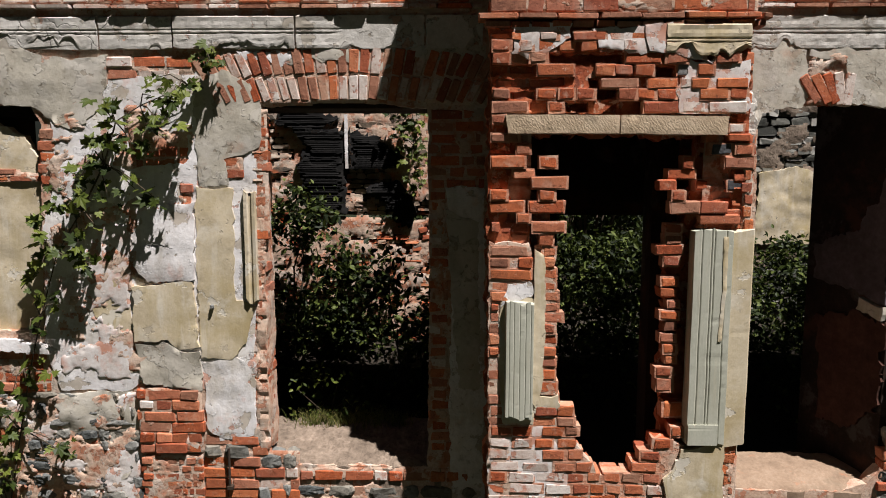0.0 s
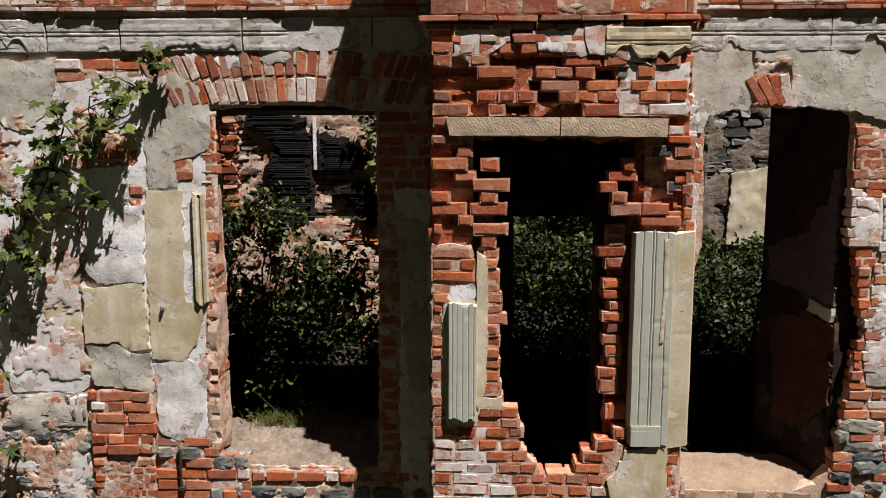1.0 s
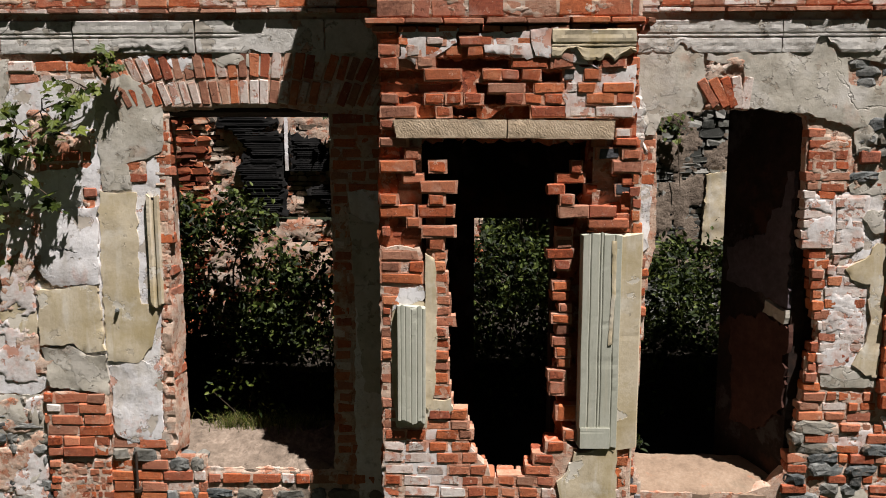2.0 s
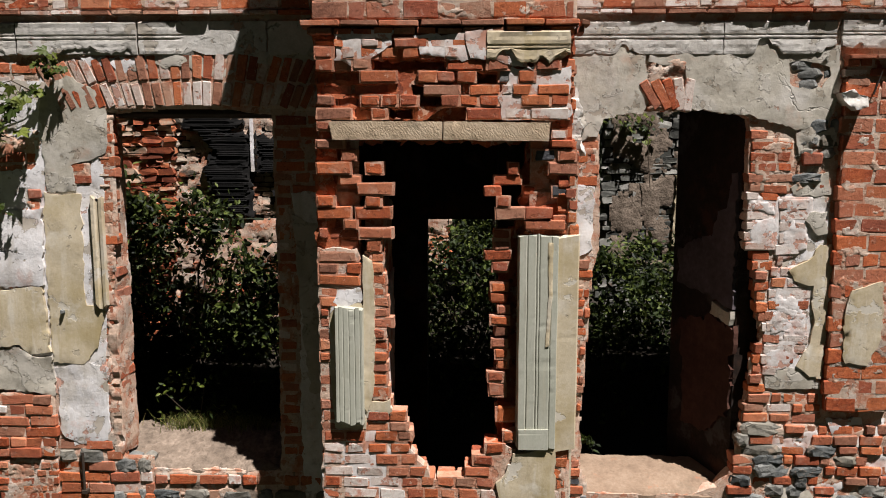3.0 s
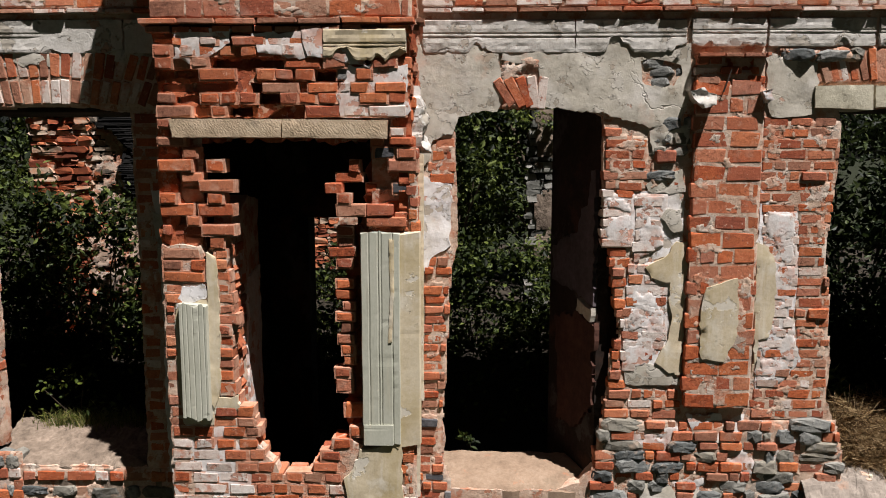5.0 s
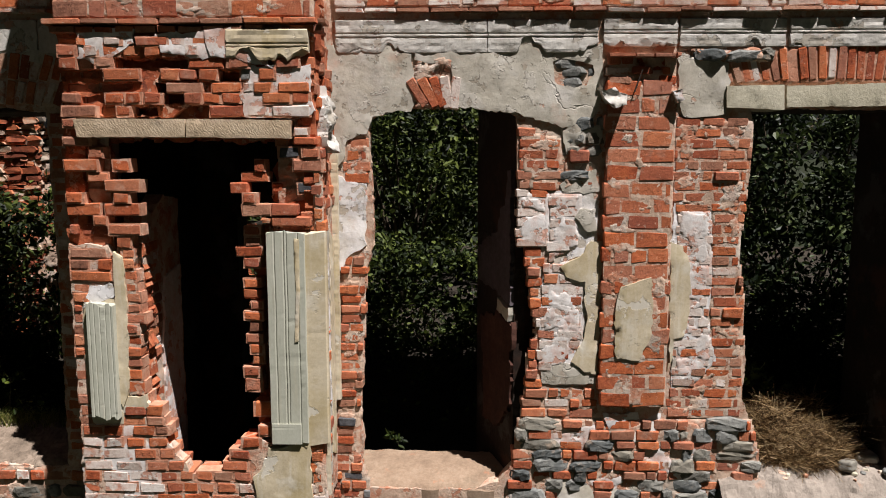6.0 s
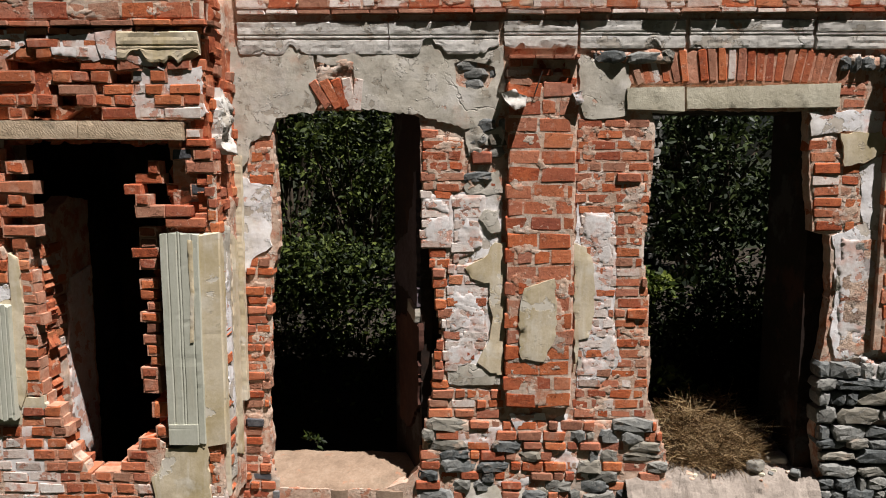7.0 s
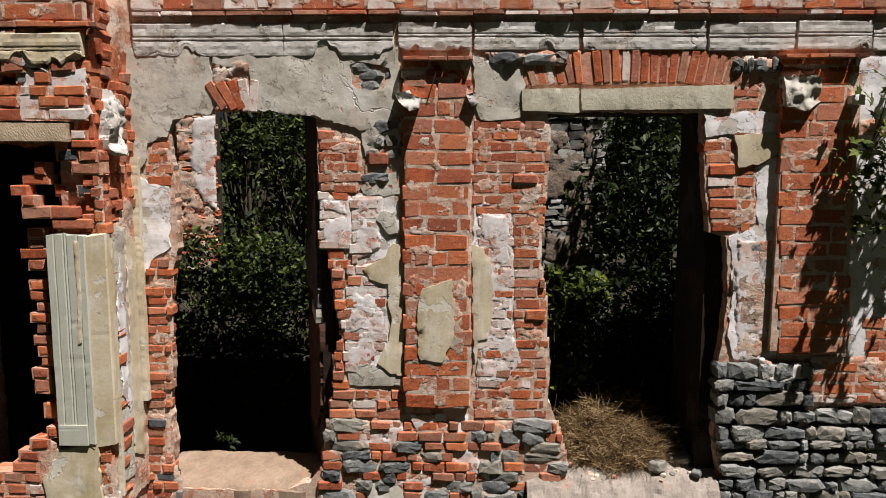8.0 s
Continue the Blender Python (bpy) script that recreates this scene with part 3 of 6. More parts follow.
# ---- the front wall, left of the bay ----
wall_left = wall("wall_left", "weathered limewashed and plastered brick wall with a vine")
verts, faces = sheet([(-9, -0.4), (0.3, -0.4), (0.3, TOP), (-9, TOP)], 0.004, 0.135, holes=[WINDOW_A, NICHE], cell=0.12, wild=0.012, relief=0.002)
child("core", mesh_of("core", verts, faces, MORTAR), wall_left)
wall_right = wall("wall_right", "ruined wall of brick, stone and old plaster")
verts, faces = sheet([(2.2, -0.4), (13, -0.4), (13, TOP), (2.2, TOP)], 0.004, 0.135, holes=[WINDOW_C, WINDOW_D], cell=0.12, wild=0.012, relief=0.002)
child("core", mesh_of("core", verts, faces, MORTAR), wall_right)
verts, faces = sheet([(-0.2, 4.6), (2.7, 4.6), (2.7, TOP), (-0.2, TOP)], 0.36, 0.3, cell=0.4)
child("core", mesh_of("core", verts, faces, MORTAR), wall_right)

HOSTS[wall_left] = ((-1.9, wall("wall_vine", "limewashed brick pier overgrown by a vine")),)
HOSTS[wall_right] = ((4.6, wall("wall_window", "brick and stone jambs of the third window")), (6.1, wall("wall_pier_brick", "brick and rubble pier between two windows")))

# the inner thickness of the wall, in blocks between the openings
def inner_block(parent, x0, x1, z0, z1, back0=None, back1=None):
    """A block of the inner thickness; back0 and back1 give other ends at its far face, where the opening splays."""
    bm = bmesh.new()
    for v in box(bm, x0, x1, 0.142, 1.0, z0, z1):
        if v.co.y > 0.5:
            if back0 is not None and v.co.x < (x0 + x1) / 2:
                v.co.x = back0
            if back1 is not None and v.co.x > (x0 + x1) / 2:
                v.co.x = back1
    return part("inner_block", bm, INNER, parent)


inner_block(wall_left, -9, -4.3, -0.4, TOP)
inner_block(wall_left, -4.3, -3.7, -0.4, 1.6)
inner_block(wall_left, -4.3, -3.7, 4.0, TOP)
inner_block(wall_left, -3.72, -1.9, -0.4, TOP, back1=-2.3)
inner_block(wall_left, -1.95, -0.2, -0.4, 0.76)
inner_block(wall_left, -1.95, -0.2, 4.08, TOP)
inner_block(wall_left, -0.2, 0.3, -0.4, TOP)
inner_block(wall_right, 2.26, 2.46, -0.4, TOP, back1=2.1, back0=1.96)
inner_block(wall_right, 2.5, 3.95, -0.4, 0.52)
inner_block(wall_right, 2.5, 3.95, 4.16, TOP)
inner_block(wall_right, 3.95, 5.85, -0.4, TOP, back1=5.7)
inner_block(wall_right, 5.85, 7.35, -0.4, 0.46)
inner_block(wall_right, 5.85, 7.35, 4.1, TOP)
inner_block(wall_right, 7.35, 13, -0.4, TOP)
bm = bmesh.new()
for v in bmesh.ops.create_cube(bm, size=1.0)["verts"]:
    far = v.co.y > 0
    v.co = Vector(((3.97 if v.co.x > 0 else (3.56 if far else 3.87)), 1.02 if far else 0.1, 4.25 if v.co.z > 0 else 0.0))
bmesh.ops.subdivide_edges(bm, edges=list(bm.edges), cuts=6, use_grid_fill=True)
part("jamb", bm, INNER, wall_right, "stained plaster of the splayed jamb, coloured near-black for shade")
SPLAY = lambda v: (3.86 - 0.319 * v[0] + 0.948 * v[1], 0.1 + 0.948 * v[0] + 0.319 * v[1], v[2])
slab("plaster", wall_right, [(0.1, 3.57), (0.01, 3.57), (0.01, 2.34), (0.34, 2.4), (0.83, 2.46), (0.85, 2.78), (0.61, 2.91), (0.34, 2.97), (0.27, 3.21), (0.12, 3.25)], -0.03, 0.05, MAUVE, "dark mauve plaster on the jamb", place=SPLAY, wild=0.03)
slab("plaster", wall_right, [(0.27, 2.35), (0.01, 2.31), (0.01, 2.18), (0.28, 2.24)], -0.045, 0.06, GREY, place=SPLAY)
slab("plaster", wall_right, [(0.8, 2.1), (0.32, 2.2), (0.01, 2.14), (0.01, 1.64), (0.07, 1.3), (0.37, 1.08), (0.72, 1.08)], -0.02, 0.05, DARK_RED, "dark red plaster on the jamb", place=SPLAY, wild=0.05)

# ---- ground ----
bm = bmesh.new()
bmesh.ops.create_grid(bm, x_segments=60, y_segments=60, size=1.0)
for v in bm.verts:
    v.co = Vector((math.copysign(abs(v.co.x) ** 2.2, v.co.x) * 1500 + 2, math.copysign(abs(v.co.y) ** 2.2, v.co.y) * 1500, 0))
    v.co.z = noise.noise(v.co * 0.05) * 0.15 - 0.1
me = bpy.data.meshes.new("ground")
bm.to_mesh(me)
bm.free()
me.materials.append(LAWN)
tagged(new("ground", me), "rough grass round the ruin", "ground", kind="structure")

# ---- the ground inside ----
# Near-black earth colour stands in for the wall's shade on this floor.
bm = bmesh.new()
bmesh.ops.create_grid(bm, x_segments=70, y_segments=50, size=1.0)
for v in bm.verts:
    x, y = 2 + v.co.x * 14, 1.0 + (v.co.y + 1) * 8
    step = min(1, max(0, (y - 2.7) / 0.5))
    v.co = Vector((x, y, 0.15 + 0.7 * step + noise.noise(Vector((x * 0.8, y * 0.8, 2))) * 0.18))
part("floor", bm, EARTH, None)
tagged(bpy.data.objects["floor"], "earth and rubble inside the ruin, coloured near-black for shade", "ground", kind="structure")

# ---- the projecting bay ----
bay = wall("wall_bay", "projecting bay of crumbling red brick with missing bricks")
OPENING = [(0.49, 3.81), (0.50, 3.55), (0.54, 3.42), (0.55, 3.03), (0.62, 2.94), (0.75, 2.94), (0.77, 2.21), (0.78, 1.74), (0.90, 1.58), (0.96, 1.32), (1.07, 1.20), (1.18, 1.07), (1.41, 1.09), (1.48, 1.23), (1.57, 1.37), (1.70, 1.46), (1.70, 1.61), (1.68, 1.82), (1.70, 2.24), (1.70, 2.74), (1.76, 3.13), (1.85, 3.17), (1.87, 3.59), (1.91, 3.81)]
BEHIND = [(x, z) if z > 1.7 else (min(max(x, 0.86), 1.62) + (0.0 if 1.1 < x < 1.5 else -0.06 if x < 1.3 else 0.08), z - 0.35) for x, z in OPENING]
verts, faces = sheet([(BAY[0], -0.4), (BAY[1], -0.4), (BAY[1], BAY_TOP), (BAY[0], BAY_TOP)], BAY[2] + 0.2, 0.15, holes=[BEHIND], cell=0.05, wild=0.04, relief=0.014)
child("core", mesh_of("core", verts, faces, RED_CORE), bay)
for x, side in ((BAY[0], -1), (BAY[1], 1)):
    verts, faces = sheet([(BAY[2] + 0.1, -0.4), (0.4, -0.4), (0.4, BAY_TOP), (BAY[2] + 0.1, BAY_TOP)], 0.03, 0.3, cell=0.12, relief=0.02, place=lambda v, x=x, side=side: (x - side * v[1], v[0], v[2]))
    child("core", mesh_of("core", verts, faces, MORTAR), bay)
# Bay room blocks coloured near-black for shade; unseen ceiling added to keep it dark.
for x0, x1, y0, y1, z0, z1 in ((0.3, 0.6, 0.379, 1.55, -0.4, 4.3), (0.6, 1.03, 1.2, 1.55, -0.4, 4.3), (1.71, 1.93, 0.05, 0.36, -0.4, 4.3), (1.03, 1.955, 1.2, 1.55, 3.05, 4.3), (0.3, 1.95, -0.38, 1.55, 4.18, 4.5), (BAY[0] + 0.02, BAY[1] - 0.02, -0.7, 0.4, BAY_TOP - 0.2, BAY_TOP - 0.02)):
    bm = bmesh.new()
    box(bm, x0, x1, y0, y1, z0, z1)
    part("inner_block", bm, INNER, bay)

MATERIAL_OF = {"": BRICK, "a": BRICK, "b": BRICK, "n": WHITE_BRICK, "d": DARK_BRICK}
SET_BACK = {"": 0.0, "a": 0.045, "b": 0.085, "n": 0.0, "d": 0.02}


BEDS = {}


def bed(parent, x0, x1, z, high, y):
    """The mortar that clings round a brick, a little behind its face."""
    verts, faces = BEDS.setdefault(parent, ([], []))
    b = len(verts)
    for dy in (0.0, 0.12):
        for x, zz in ((x0, -1), (x1, -1), (x1, 1), (x0, 1)):
            side = -1 if x == x0 else 1
            verts.append((x + side * PICK.uniform(0.001, 0.011), y + dy + PICK.uniform(0.004, 0.012), z + zz * (high / 2 + PICK.uniform(0.002, 0.011))))
    faces += [(b, b + 1, b + 2, b + 3), (b + 1, b, b + 4, b + 5), (b + 2, b + 1, b + 5, b + 6), (b + 3, b + 2, b + 6, b + 7), (b, b + 3, b + 7, b + 4)]


def lay_rows(parent, rows, y, uneven=0.01, deep=0.14):
    """Courses laid brick by brick: middle height, height, and the span of each brick with its state."""
    for z, high, row in rows:
        for x0, x1, *state in row:
            s = state[0] if state else ""
            n = max(1, round((x1 - x0) / 0.3))
            for k in range(n):
                a, b = x0 + (x1 - x0) * k / n, x0 + (x1 - x0) * (k + 1) / n
                face = y + SET_BACK[s] + PICK.uniform(-1, 1) * uneven
                brick(parent, a, b - 0.006, z, high, face, MATERIAL_OF[s], deep=deep)
                if PICK.random() < 0.85:
                    bed(parent, a, b, z, high, face)


lay_rows(bay, [(4.56, 0.06, [(0.25, 0.40, 'a'), (0.40, 0.48), (0.61, 0.76, 'n'), (0.87, 1.12), (1.14, 1.27, 'n'), (1.30, 1.43)]),
    (4.49, 0.08, [(0.25, 0.40), (0.46, 0.57, 'n'), (0.60, 0.74), (0.76, 0.90), (0.92, 1.06), (1.07, 1.17), (1.25, 1.36, 'n'), (1.38, 1.53)]),
    (4.40, 0.08, [(0.26, 0.39), (0.39, 0.51, 'a'), (0.54, 0.68), (1.27, 1.54), (1.57, 1.75), (1.77, 1.92, 'a'), (1.94, 2.13)]),
    (4.31, 0.08, [(0.25, 0.38, 'b'), (0.39, 0.57, 'b'), (0.60, 0.88), (0.88, 1.02, 'a'), (1.05, 1.19), (1.19, 1.33), (1.35, 1.49), (1.66, 1.82, 'd'), (1.82, 1.94), (1.95, 2.05, 'n'), (2.07, 2.21)]),
    (4.21, 0.07, [(0.26, 0.51, 'b'), (0.55, 0.81, 'b'), (0.83, 0.98, 'a'), (1.09, 1.37), (1.44, 1.67), (1.69, 1.78, 'n'), (1.78, 1.91), (1.97, 2.20)]),
    (4.13, 0.08, [(0.26, 0.39), (0.42, 0.58, 'b'), (0.60, 0.75), (0.76, 0.89), (0.91, 1.05), (1.23, 1.36), (1.37, 1.51), (1.52, 1.67), (1.69, 1.82), (1.84, 2.06), (2.07, 2.21)]),
    (4.03, 0.08, [(0.26, 0.53), (0.55, 0.68, 'a'), (0.69, 0.81), (1.42, 1.69), (1.71, 1.91, 'n'), (1.92, 2.21, 'n')])], BAY[2])
lay_rows(bay, [(3.94, 0.06, [(0.26, 0.36), (2.08, 2.22, 'b')]),
    (3.87, 0.06, [(0.26, 0.36, 'a'), (2.08, 2.19, 'n')]),
    (3.80, 0.06, [(0.25, 0.47), (1.92, 2.01, 'a'), (2.07, 2.25)]),
    (3.71, 0.08, [(0.26, 0.45, 'b'), (0.45, 0.56), (1.94, 2.12, 'd'), (2.13, 2.27)]),
    (3.61, 0.09, [(0.25, 0.52), (0.63, 0.77), (1.75, 1.83, 'a'), (2.06, 2.29)]),
    (3.52, 0.07, [(0.28, 0.43, 'b'), (0.42, 0.59), (1.64, 1.85, 'a'), (2.13, 2.24, 'b')]),
    (3.45, 0.09, [(0.57, 0.85)]),
    (3.43, 0.08, [(0.26, 0.39, 'b'), (1.56, 1.70), (1.87, 1.97, 'b'), (2.09, 2.22, 'd')]),
    (3.35, 0.08, [(0.25, 0.39), (0.63, 0.76), (1.66, 1.76), (2.14, 2.27, 'a')]),
    (3.26, 0.09, [(0.25, 0.52), (0.55, 0.83), (1.65, 1.88), (1.88, 2.10)]),
    (3.17, 0.07, [(0.26, 0.44, 'b'), (0.46, 0.57), (1.88, 2.20)]),
    (3.10, 0.08, [(0.58, 0.84), (0.26, 0.33), (0.34, 0.55, 'a')])], BAY[2])
lay_rows(bay, [(3.00, 0.08, [(0.26, 0.39, 'b'), (0.42, 0.57, 'a'), (0.64, 0.75)]),
    (2.91, 0.07, [(0.26, 0.55), (0.67, 0.77)]),
    (2.82, 0.08, [(0.25, 0.40), (0.48, 0.59), (0.68, 0.77)]),
    (2.73, 0.08, [(0.25, 0.59), (0.68, 0.78)]),
    (2.63, 0.07, [(0.26, 0.40), (0.42, 0.59, 'n'), (0.69, 0.78)]),
    (2.55, 0.08, [(0.26, 0.42), (0.69, 0.80)]),
    (2.46, 0.06, [(0.26, 0.33), (0.69, 0.80)]),
    (2.38, 0.07, [(0.26, 0.33), (0.68, 0.84)]),
    (2.29, 0.08, [(0.25, 0.34), (0.68, 0.78)]),
    (2.20, 0.08, [(0.25, 0.34), (0.67, 0.79)]),
    (2.10, 0.07, [(0.25, 0.34), (0.67, 0.79)]),
    (2.01, 0.07, [(0.25, 0.34), (0.65, 0.79)]),
    (1.91, 0.08, [(0.25, 0.34), (0.66, 0.79)]),
    (1.81, 0.09, [(0.25, 0.34), (0.66, 0.80)]),
    (1.70, 0.08, [(0.25, 0.37), (0.71, 0.82, 'a')]),
    (1.61, 0.08, [(0.26, 0.39), (0.62, 0.80), (0.81, 0.94)]),
    (1.52, 0.07, [(0.26, 0.39), (0.59, 0.80), (0.81, 0.95)])], BAY[2])
lay_rows(bay, [(3.09, 0.07, [(1.64, 1.77)]),
    (3.00, 0.07, [(1.64, 1.77)]),
    (2.92, 0.07, [(1.57, 1.78)]),
    (2.83, 0.08, [(1.63, 1.76)]),
    (2.66, 0.07, [(1.62, 1.76)]),
    (2.57, 0.08, [(1.61, 1.77)]),
    (2.48, 0.06, [(1.68, 1.77)]),
    (2.39, 0.07, [(1.62, 1.77)]),
    (2.30, 0.08, [(1.65, 1.77)]),
    (2.20, 0.07, [(1.63, 1.76)]),
    (2.11, 0.07, [(1.66, 1.77)]),
    (2.02, 0.06, [(1.68, 1.77)]),
    (1.92, 0.08, [(1.60, 1.74)]),
    (1.81, 0.11, [(1.61, 1.75)]),
    (1.60, 0.12, [(1.67, 1.84)])], BAY[2] + 0.07)
lay_rows(bay, [(1.44, 0.08, [(0.26, 0.44), (0.45, 0.60), (0.69, 0.87), (0.87, 0.99), (1.73, 1.83)]),
    (1.34, 0.08, [(0.26, 0.44, 'n'), (0.45, 0.60, 'n'), (0.62, 0.78), (0.80, 0.97), (1.58, 1.74)]),
    (1.24, 0.08, [(0.26, 0.42, 'n'), (0.43, 0.65, 'n'), (0.69, 0.88), (0.90, 1.02), (1.48, 1.65)]),
    (1.14, 0.08, [(0.27, 0.51, 'n'), (0.53, 0.76, 'n'), (0.78, 0.96), (0.97, 1.10), (1.42, 1.63)]),
    (1.05, 0.08, [(0.27, 0.40), (0.42, 0.63, 'n'), (0.65, 0.88, 'n'), (0.89, 1.04), (1.06, 1.18), (1.19, 1.34), (1.35, 1.50), (1.51, 1.66)]),
    (0.95, 0.08, [(0.26, 0.40), (0.42, 0.70, 'n'), (0.72, 0.93, 'n'), (0.94, 1.08), (1.09, 1.21), (1.22, 1.35), (1.37, 1.53), (1.55, 1.76, 'n')]),
    (0.85, 0.09, [(0.26, 0.56, 'n'), (0.58, 0.84, 'n'), (0.86, 1.07), (1.09, 1.30), (1.32, 1.58), (1.60, 1.81, 'n')])], BAY[2], 0.004, 0.24)
REVEAL = lambda v: (0.745 - v[1], v[0], v[2])
slab("reveal", bay, [(-0.5, 0.5), (0.3, 0.5), (0.3, 3.3), (-0.05, 3.35), (-0.3, 3.2), (-0.5, 3.3)], 0.0, 0.15, MORTAR, "broken brick reveal of the opening", place=REVEAL, relief=0.012, cell=0.03)
for k in range(15):
    for j in range(3):
        if PICK.random() > 0.12:
            ob = child("brick", PICK.choice(SHORT[PICK.choice((BRICK, OLD_BRICK, BRICK, WHITE_BRICK))] if (j + k) % 2 else LONG[PICK.choice((BRICK, OLD_BRICK, BRICK))]), bay)
            ob.matrix_basis = pose(0.678 + PICK.uniform(-0.008, 0.01), -0.6 + 0.15 * j + 0.06 * (k % 2), 1.63 + 0.092 * k, PICK.uniform(-3, 3), PICK.uniform(-3, 3), 90 + PICK.uniform(-4, 4)) @ Matrix.Diagonal((1 if (j + k) % 2 else 0.55, 1, 0.92, 1))
slab("plaster", bay, [(-0.16, 1.15), (0.22, 0.8), (0.24, 2.7), (-0.1, 2.62), (-0.2, 2.0)], -0.02, 0.06, LIMEWASH, "grey-white plaster of the reveal", place=REVEAL, relief=0.008)
slab("mortar", bay, [(-0.5, 1.0), (-0.2, 1.0), (-0.25, 2.6), (-0.5, 2.8)], 0.004, 0.06, MORTAR, place=REVEAL, relief=0.03, cell=0.04)
# narrow strip of facing at the outer corner of the bay
lay(bay, [(2.21, 3.75), (2.28, 3.75), (2.29, 3.08), (2.23, 3.08)], BAY[2] + 0.02, course=0.095)
lay(bay, [(2.16, 1.33), (2.25, 1.33), (2.27, 0.80), (2.17, 0.80)], BAY[2] + 0.01, course=0.095, white=0.3)
# mortar that still fills the joints of the bay
slab("mortar", bay, [(0.23, 4.63), (2.20, 4.66), (2.23, 3.99), (1.68, 3.99), (1.42, 4.08), (1.24, 4.08), (1.07, 3.99), (0.25, 3.99)], BAY[2] + 0.05, 0.1, RED_CORE, relief=0.025, wild=0.02, holes=[[(0.69, 4.44), (1.25, 4.43), (1.25, 4.36), (0.70, 4.35)],
     [(0.26, 4.34), (0.58, 4.34), (0.58, 4.28), (0.26, 4.28)], [(1.49, 4.34), (1.65, 4.34), (1.65, 4.27), (1.50, 4.26)], [(0.98, 4.25), (1.08, 4.25), (1.22, 4.17), (1.23, 4.09), (1.05, 4.09), (0.99, 4.17)], [(0.29, 4.24), (0.81, 4.25), (0.81, 4.19), (0.29, 4.18)], [(0.41, 4.16), (0.59, 4.16), (0.59, 4.10), (0.41, 4.10)], [(0.55, 4.06), (0.99, 4.07), (0.99, 4.00), (0.55, 4.00)]])
slab("mortar", bay, [(0.24, 2.98), (0.56, 2.98), (0.59, 2.48), (0.35, 2.45), (0.36, 1.58), (0.60, 1.53), (0.75, 1.58), (0.89, 1.53), (0.96, 1.32), (1.06, 1.20), (1.15, 1.06), (1.43, 1.05), (1.56, 1.28), (1.69, 1.38), (1.83, 1.33), (1.83, 0.77), (0.26, 0.75)], BAY[2] + 0.008, 0.12, MORTAR, relief=0.004, wild=0.02)
slab("mortar", bay, [(0.65, 2.94), (0.77, 2.94), (0.79, 1.74), (0.67, 1.74)], BAY[2] + 0.01, 0.12, MORTAR, relief=0.004, wild=0.02)
slab("mortar", bay, [(0.23, 3.97), (0.34, 3.97), (0.41, 3.77), (0.37, 3.55), (0.40, 3.29), (0.35, 3.07), (0.55, 3.11), (0.56, 2.98), (0.24, 2.97)], BAY[2] + 0.055, 0.1, RED_CORE, relief=0.03, wild=0.03)
slab("mortar", bay, [(2.07, 3.82), (2.27, 3.82), (2.29, 3.07), (1.89, 3.07), (1.90, 3.30), (2.14, 3.34), (2.17, 3.56)], BAY[2] + 0.055, 0.1, RED_CORE, relief=0.03, wild=0.03)
slab("facing", bay, [(BAY[0], BAY_TOP), (BAY[1], BAY_TOP), (BAY[1], 4.95), (BAY[0], 4.95)], BAY[2] + 0.012, 0.1, MORTAR, wild=0.0, cell=0.12)
# ragged plaster left on the bay
slab("mortar", bay, [(0.39, 4.65), (0.86, 4.66), (0.85, 4.56), (0.65, 4.44), (0.53, 4.42), (0.40, 4.44)], BAY[2] + 0.006, 0.1, LIMEWASH, wild=0.03, relief=0.012, cell=0.03)
slab("mortar", bay, [(1.01, 4.62), (1.44, 4.64), (1.45, 4.44), (1.23, 4.44), (1.06, 4.48)], BAY[2] + 0.006, 0.1, LIMEWASH, wild=0.03, relief=0.012, cell=0.03)
slab("mortar", bay, [(1.40, 4.64), (1.62, 4.66), (1.65, 4.55), (1.81, 4.49), (1.92, 4.36), (1.70, 4.41), (1.45, 4.44)], BAY[2] - 0.006, 0.1, LIMEWASH, wild=0.02, relief=0.008, cell=0.03)
slab("mortar", bay, [(1.77, 4.38), (2.21, 4.39), (2.23, 3.99), (1.70, 3.99), (1.67, 4.16)], BAY[2] + 0.008, 0.1, LIMEWASH, wild=0.03, relief=0.006, cell=0.03)
slab("mortar", bay, [(0.26, 1.50), (0.69, 1.48), (0.87, 1.27), (0.93, 0.76), (0.26, 0.75)], BAY[2] + 0.007, 0.1, LIMEWASH, wild=0.02, relief=0.002, cell=0.03)
slab("plaster", bay, [(1.81, 1.32), (2.16, 1.34), (2.16, 0.80), (1.71, 0.80), (1.66, 1.04), (1.77, 1.16)], BAY[2] - 0.02, 0.1, CREAM, "cracked cream plaster")
slab("plaster", bay, [(0.60, 2.93), (0.68, 2.88), (0.695, 2.3), (0.68, 1.8), (0.63, 1.64), (0.59, 1.7), (0.60, 2.5)], BAY[2] - 0.012, 0.1, CREAM, "yellowed cream plaster strip", wild=0.01, relief=0.006, cell=0.03)
slab("plaster", bay, [(0.57, 1.72), (0.80, 1.74), (0.83, 1.64), (0.75, 1.57), (0.57, 1.59)], BAY[2] + 0.0, 0.1, CREAM)
slab("plaster", bay, [(0.40, 2.66), (0.59, 2.67), (0.59, 2.54), (0.42, 2.49), (0.33, 2.46), (0.35, 2.53)], BAY[2] - 0.005, 0.1, LIME)


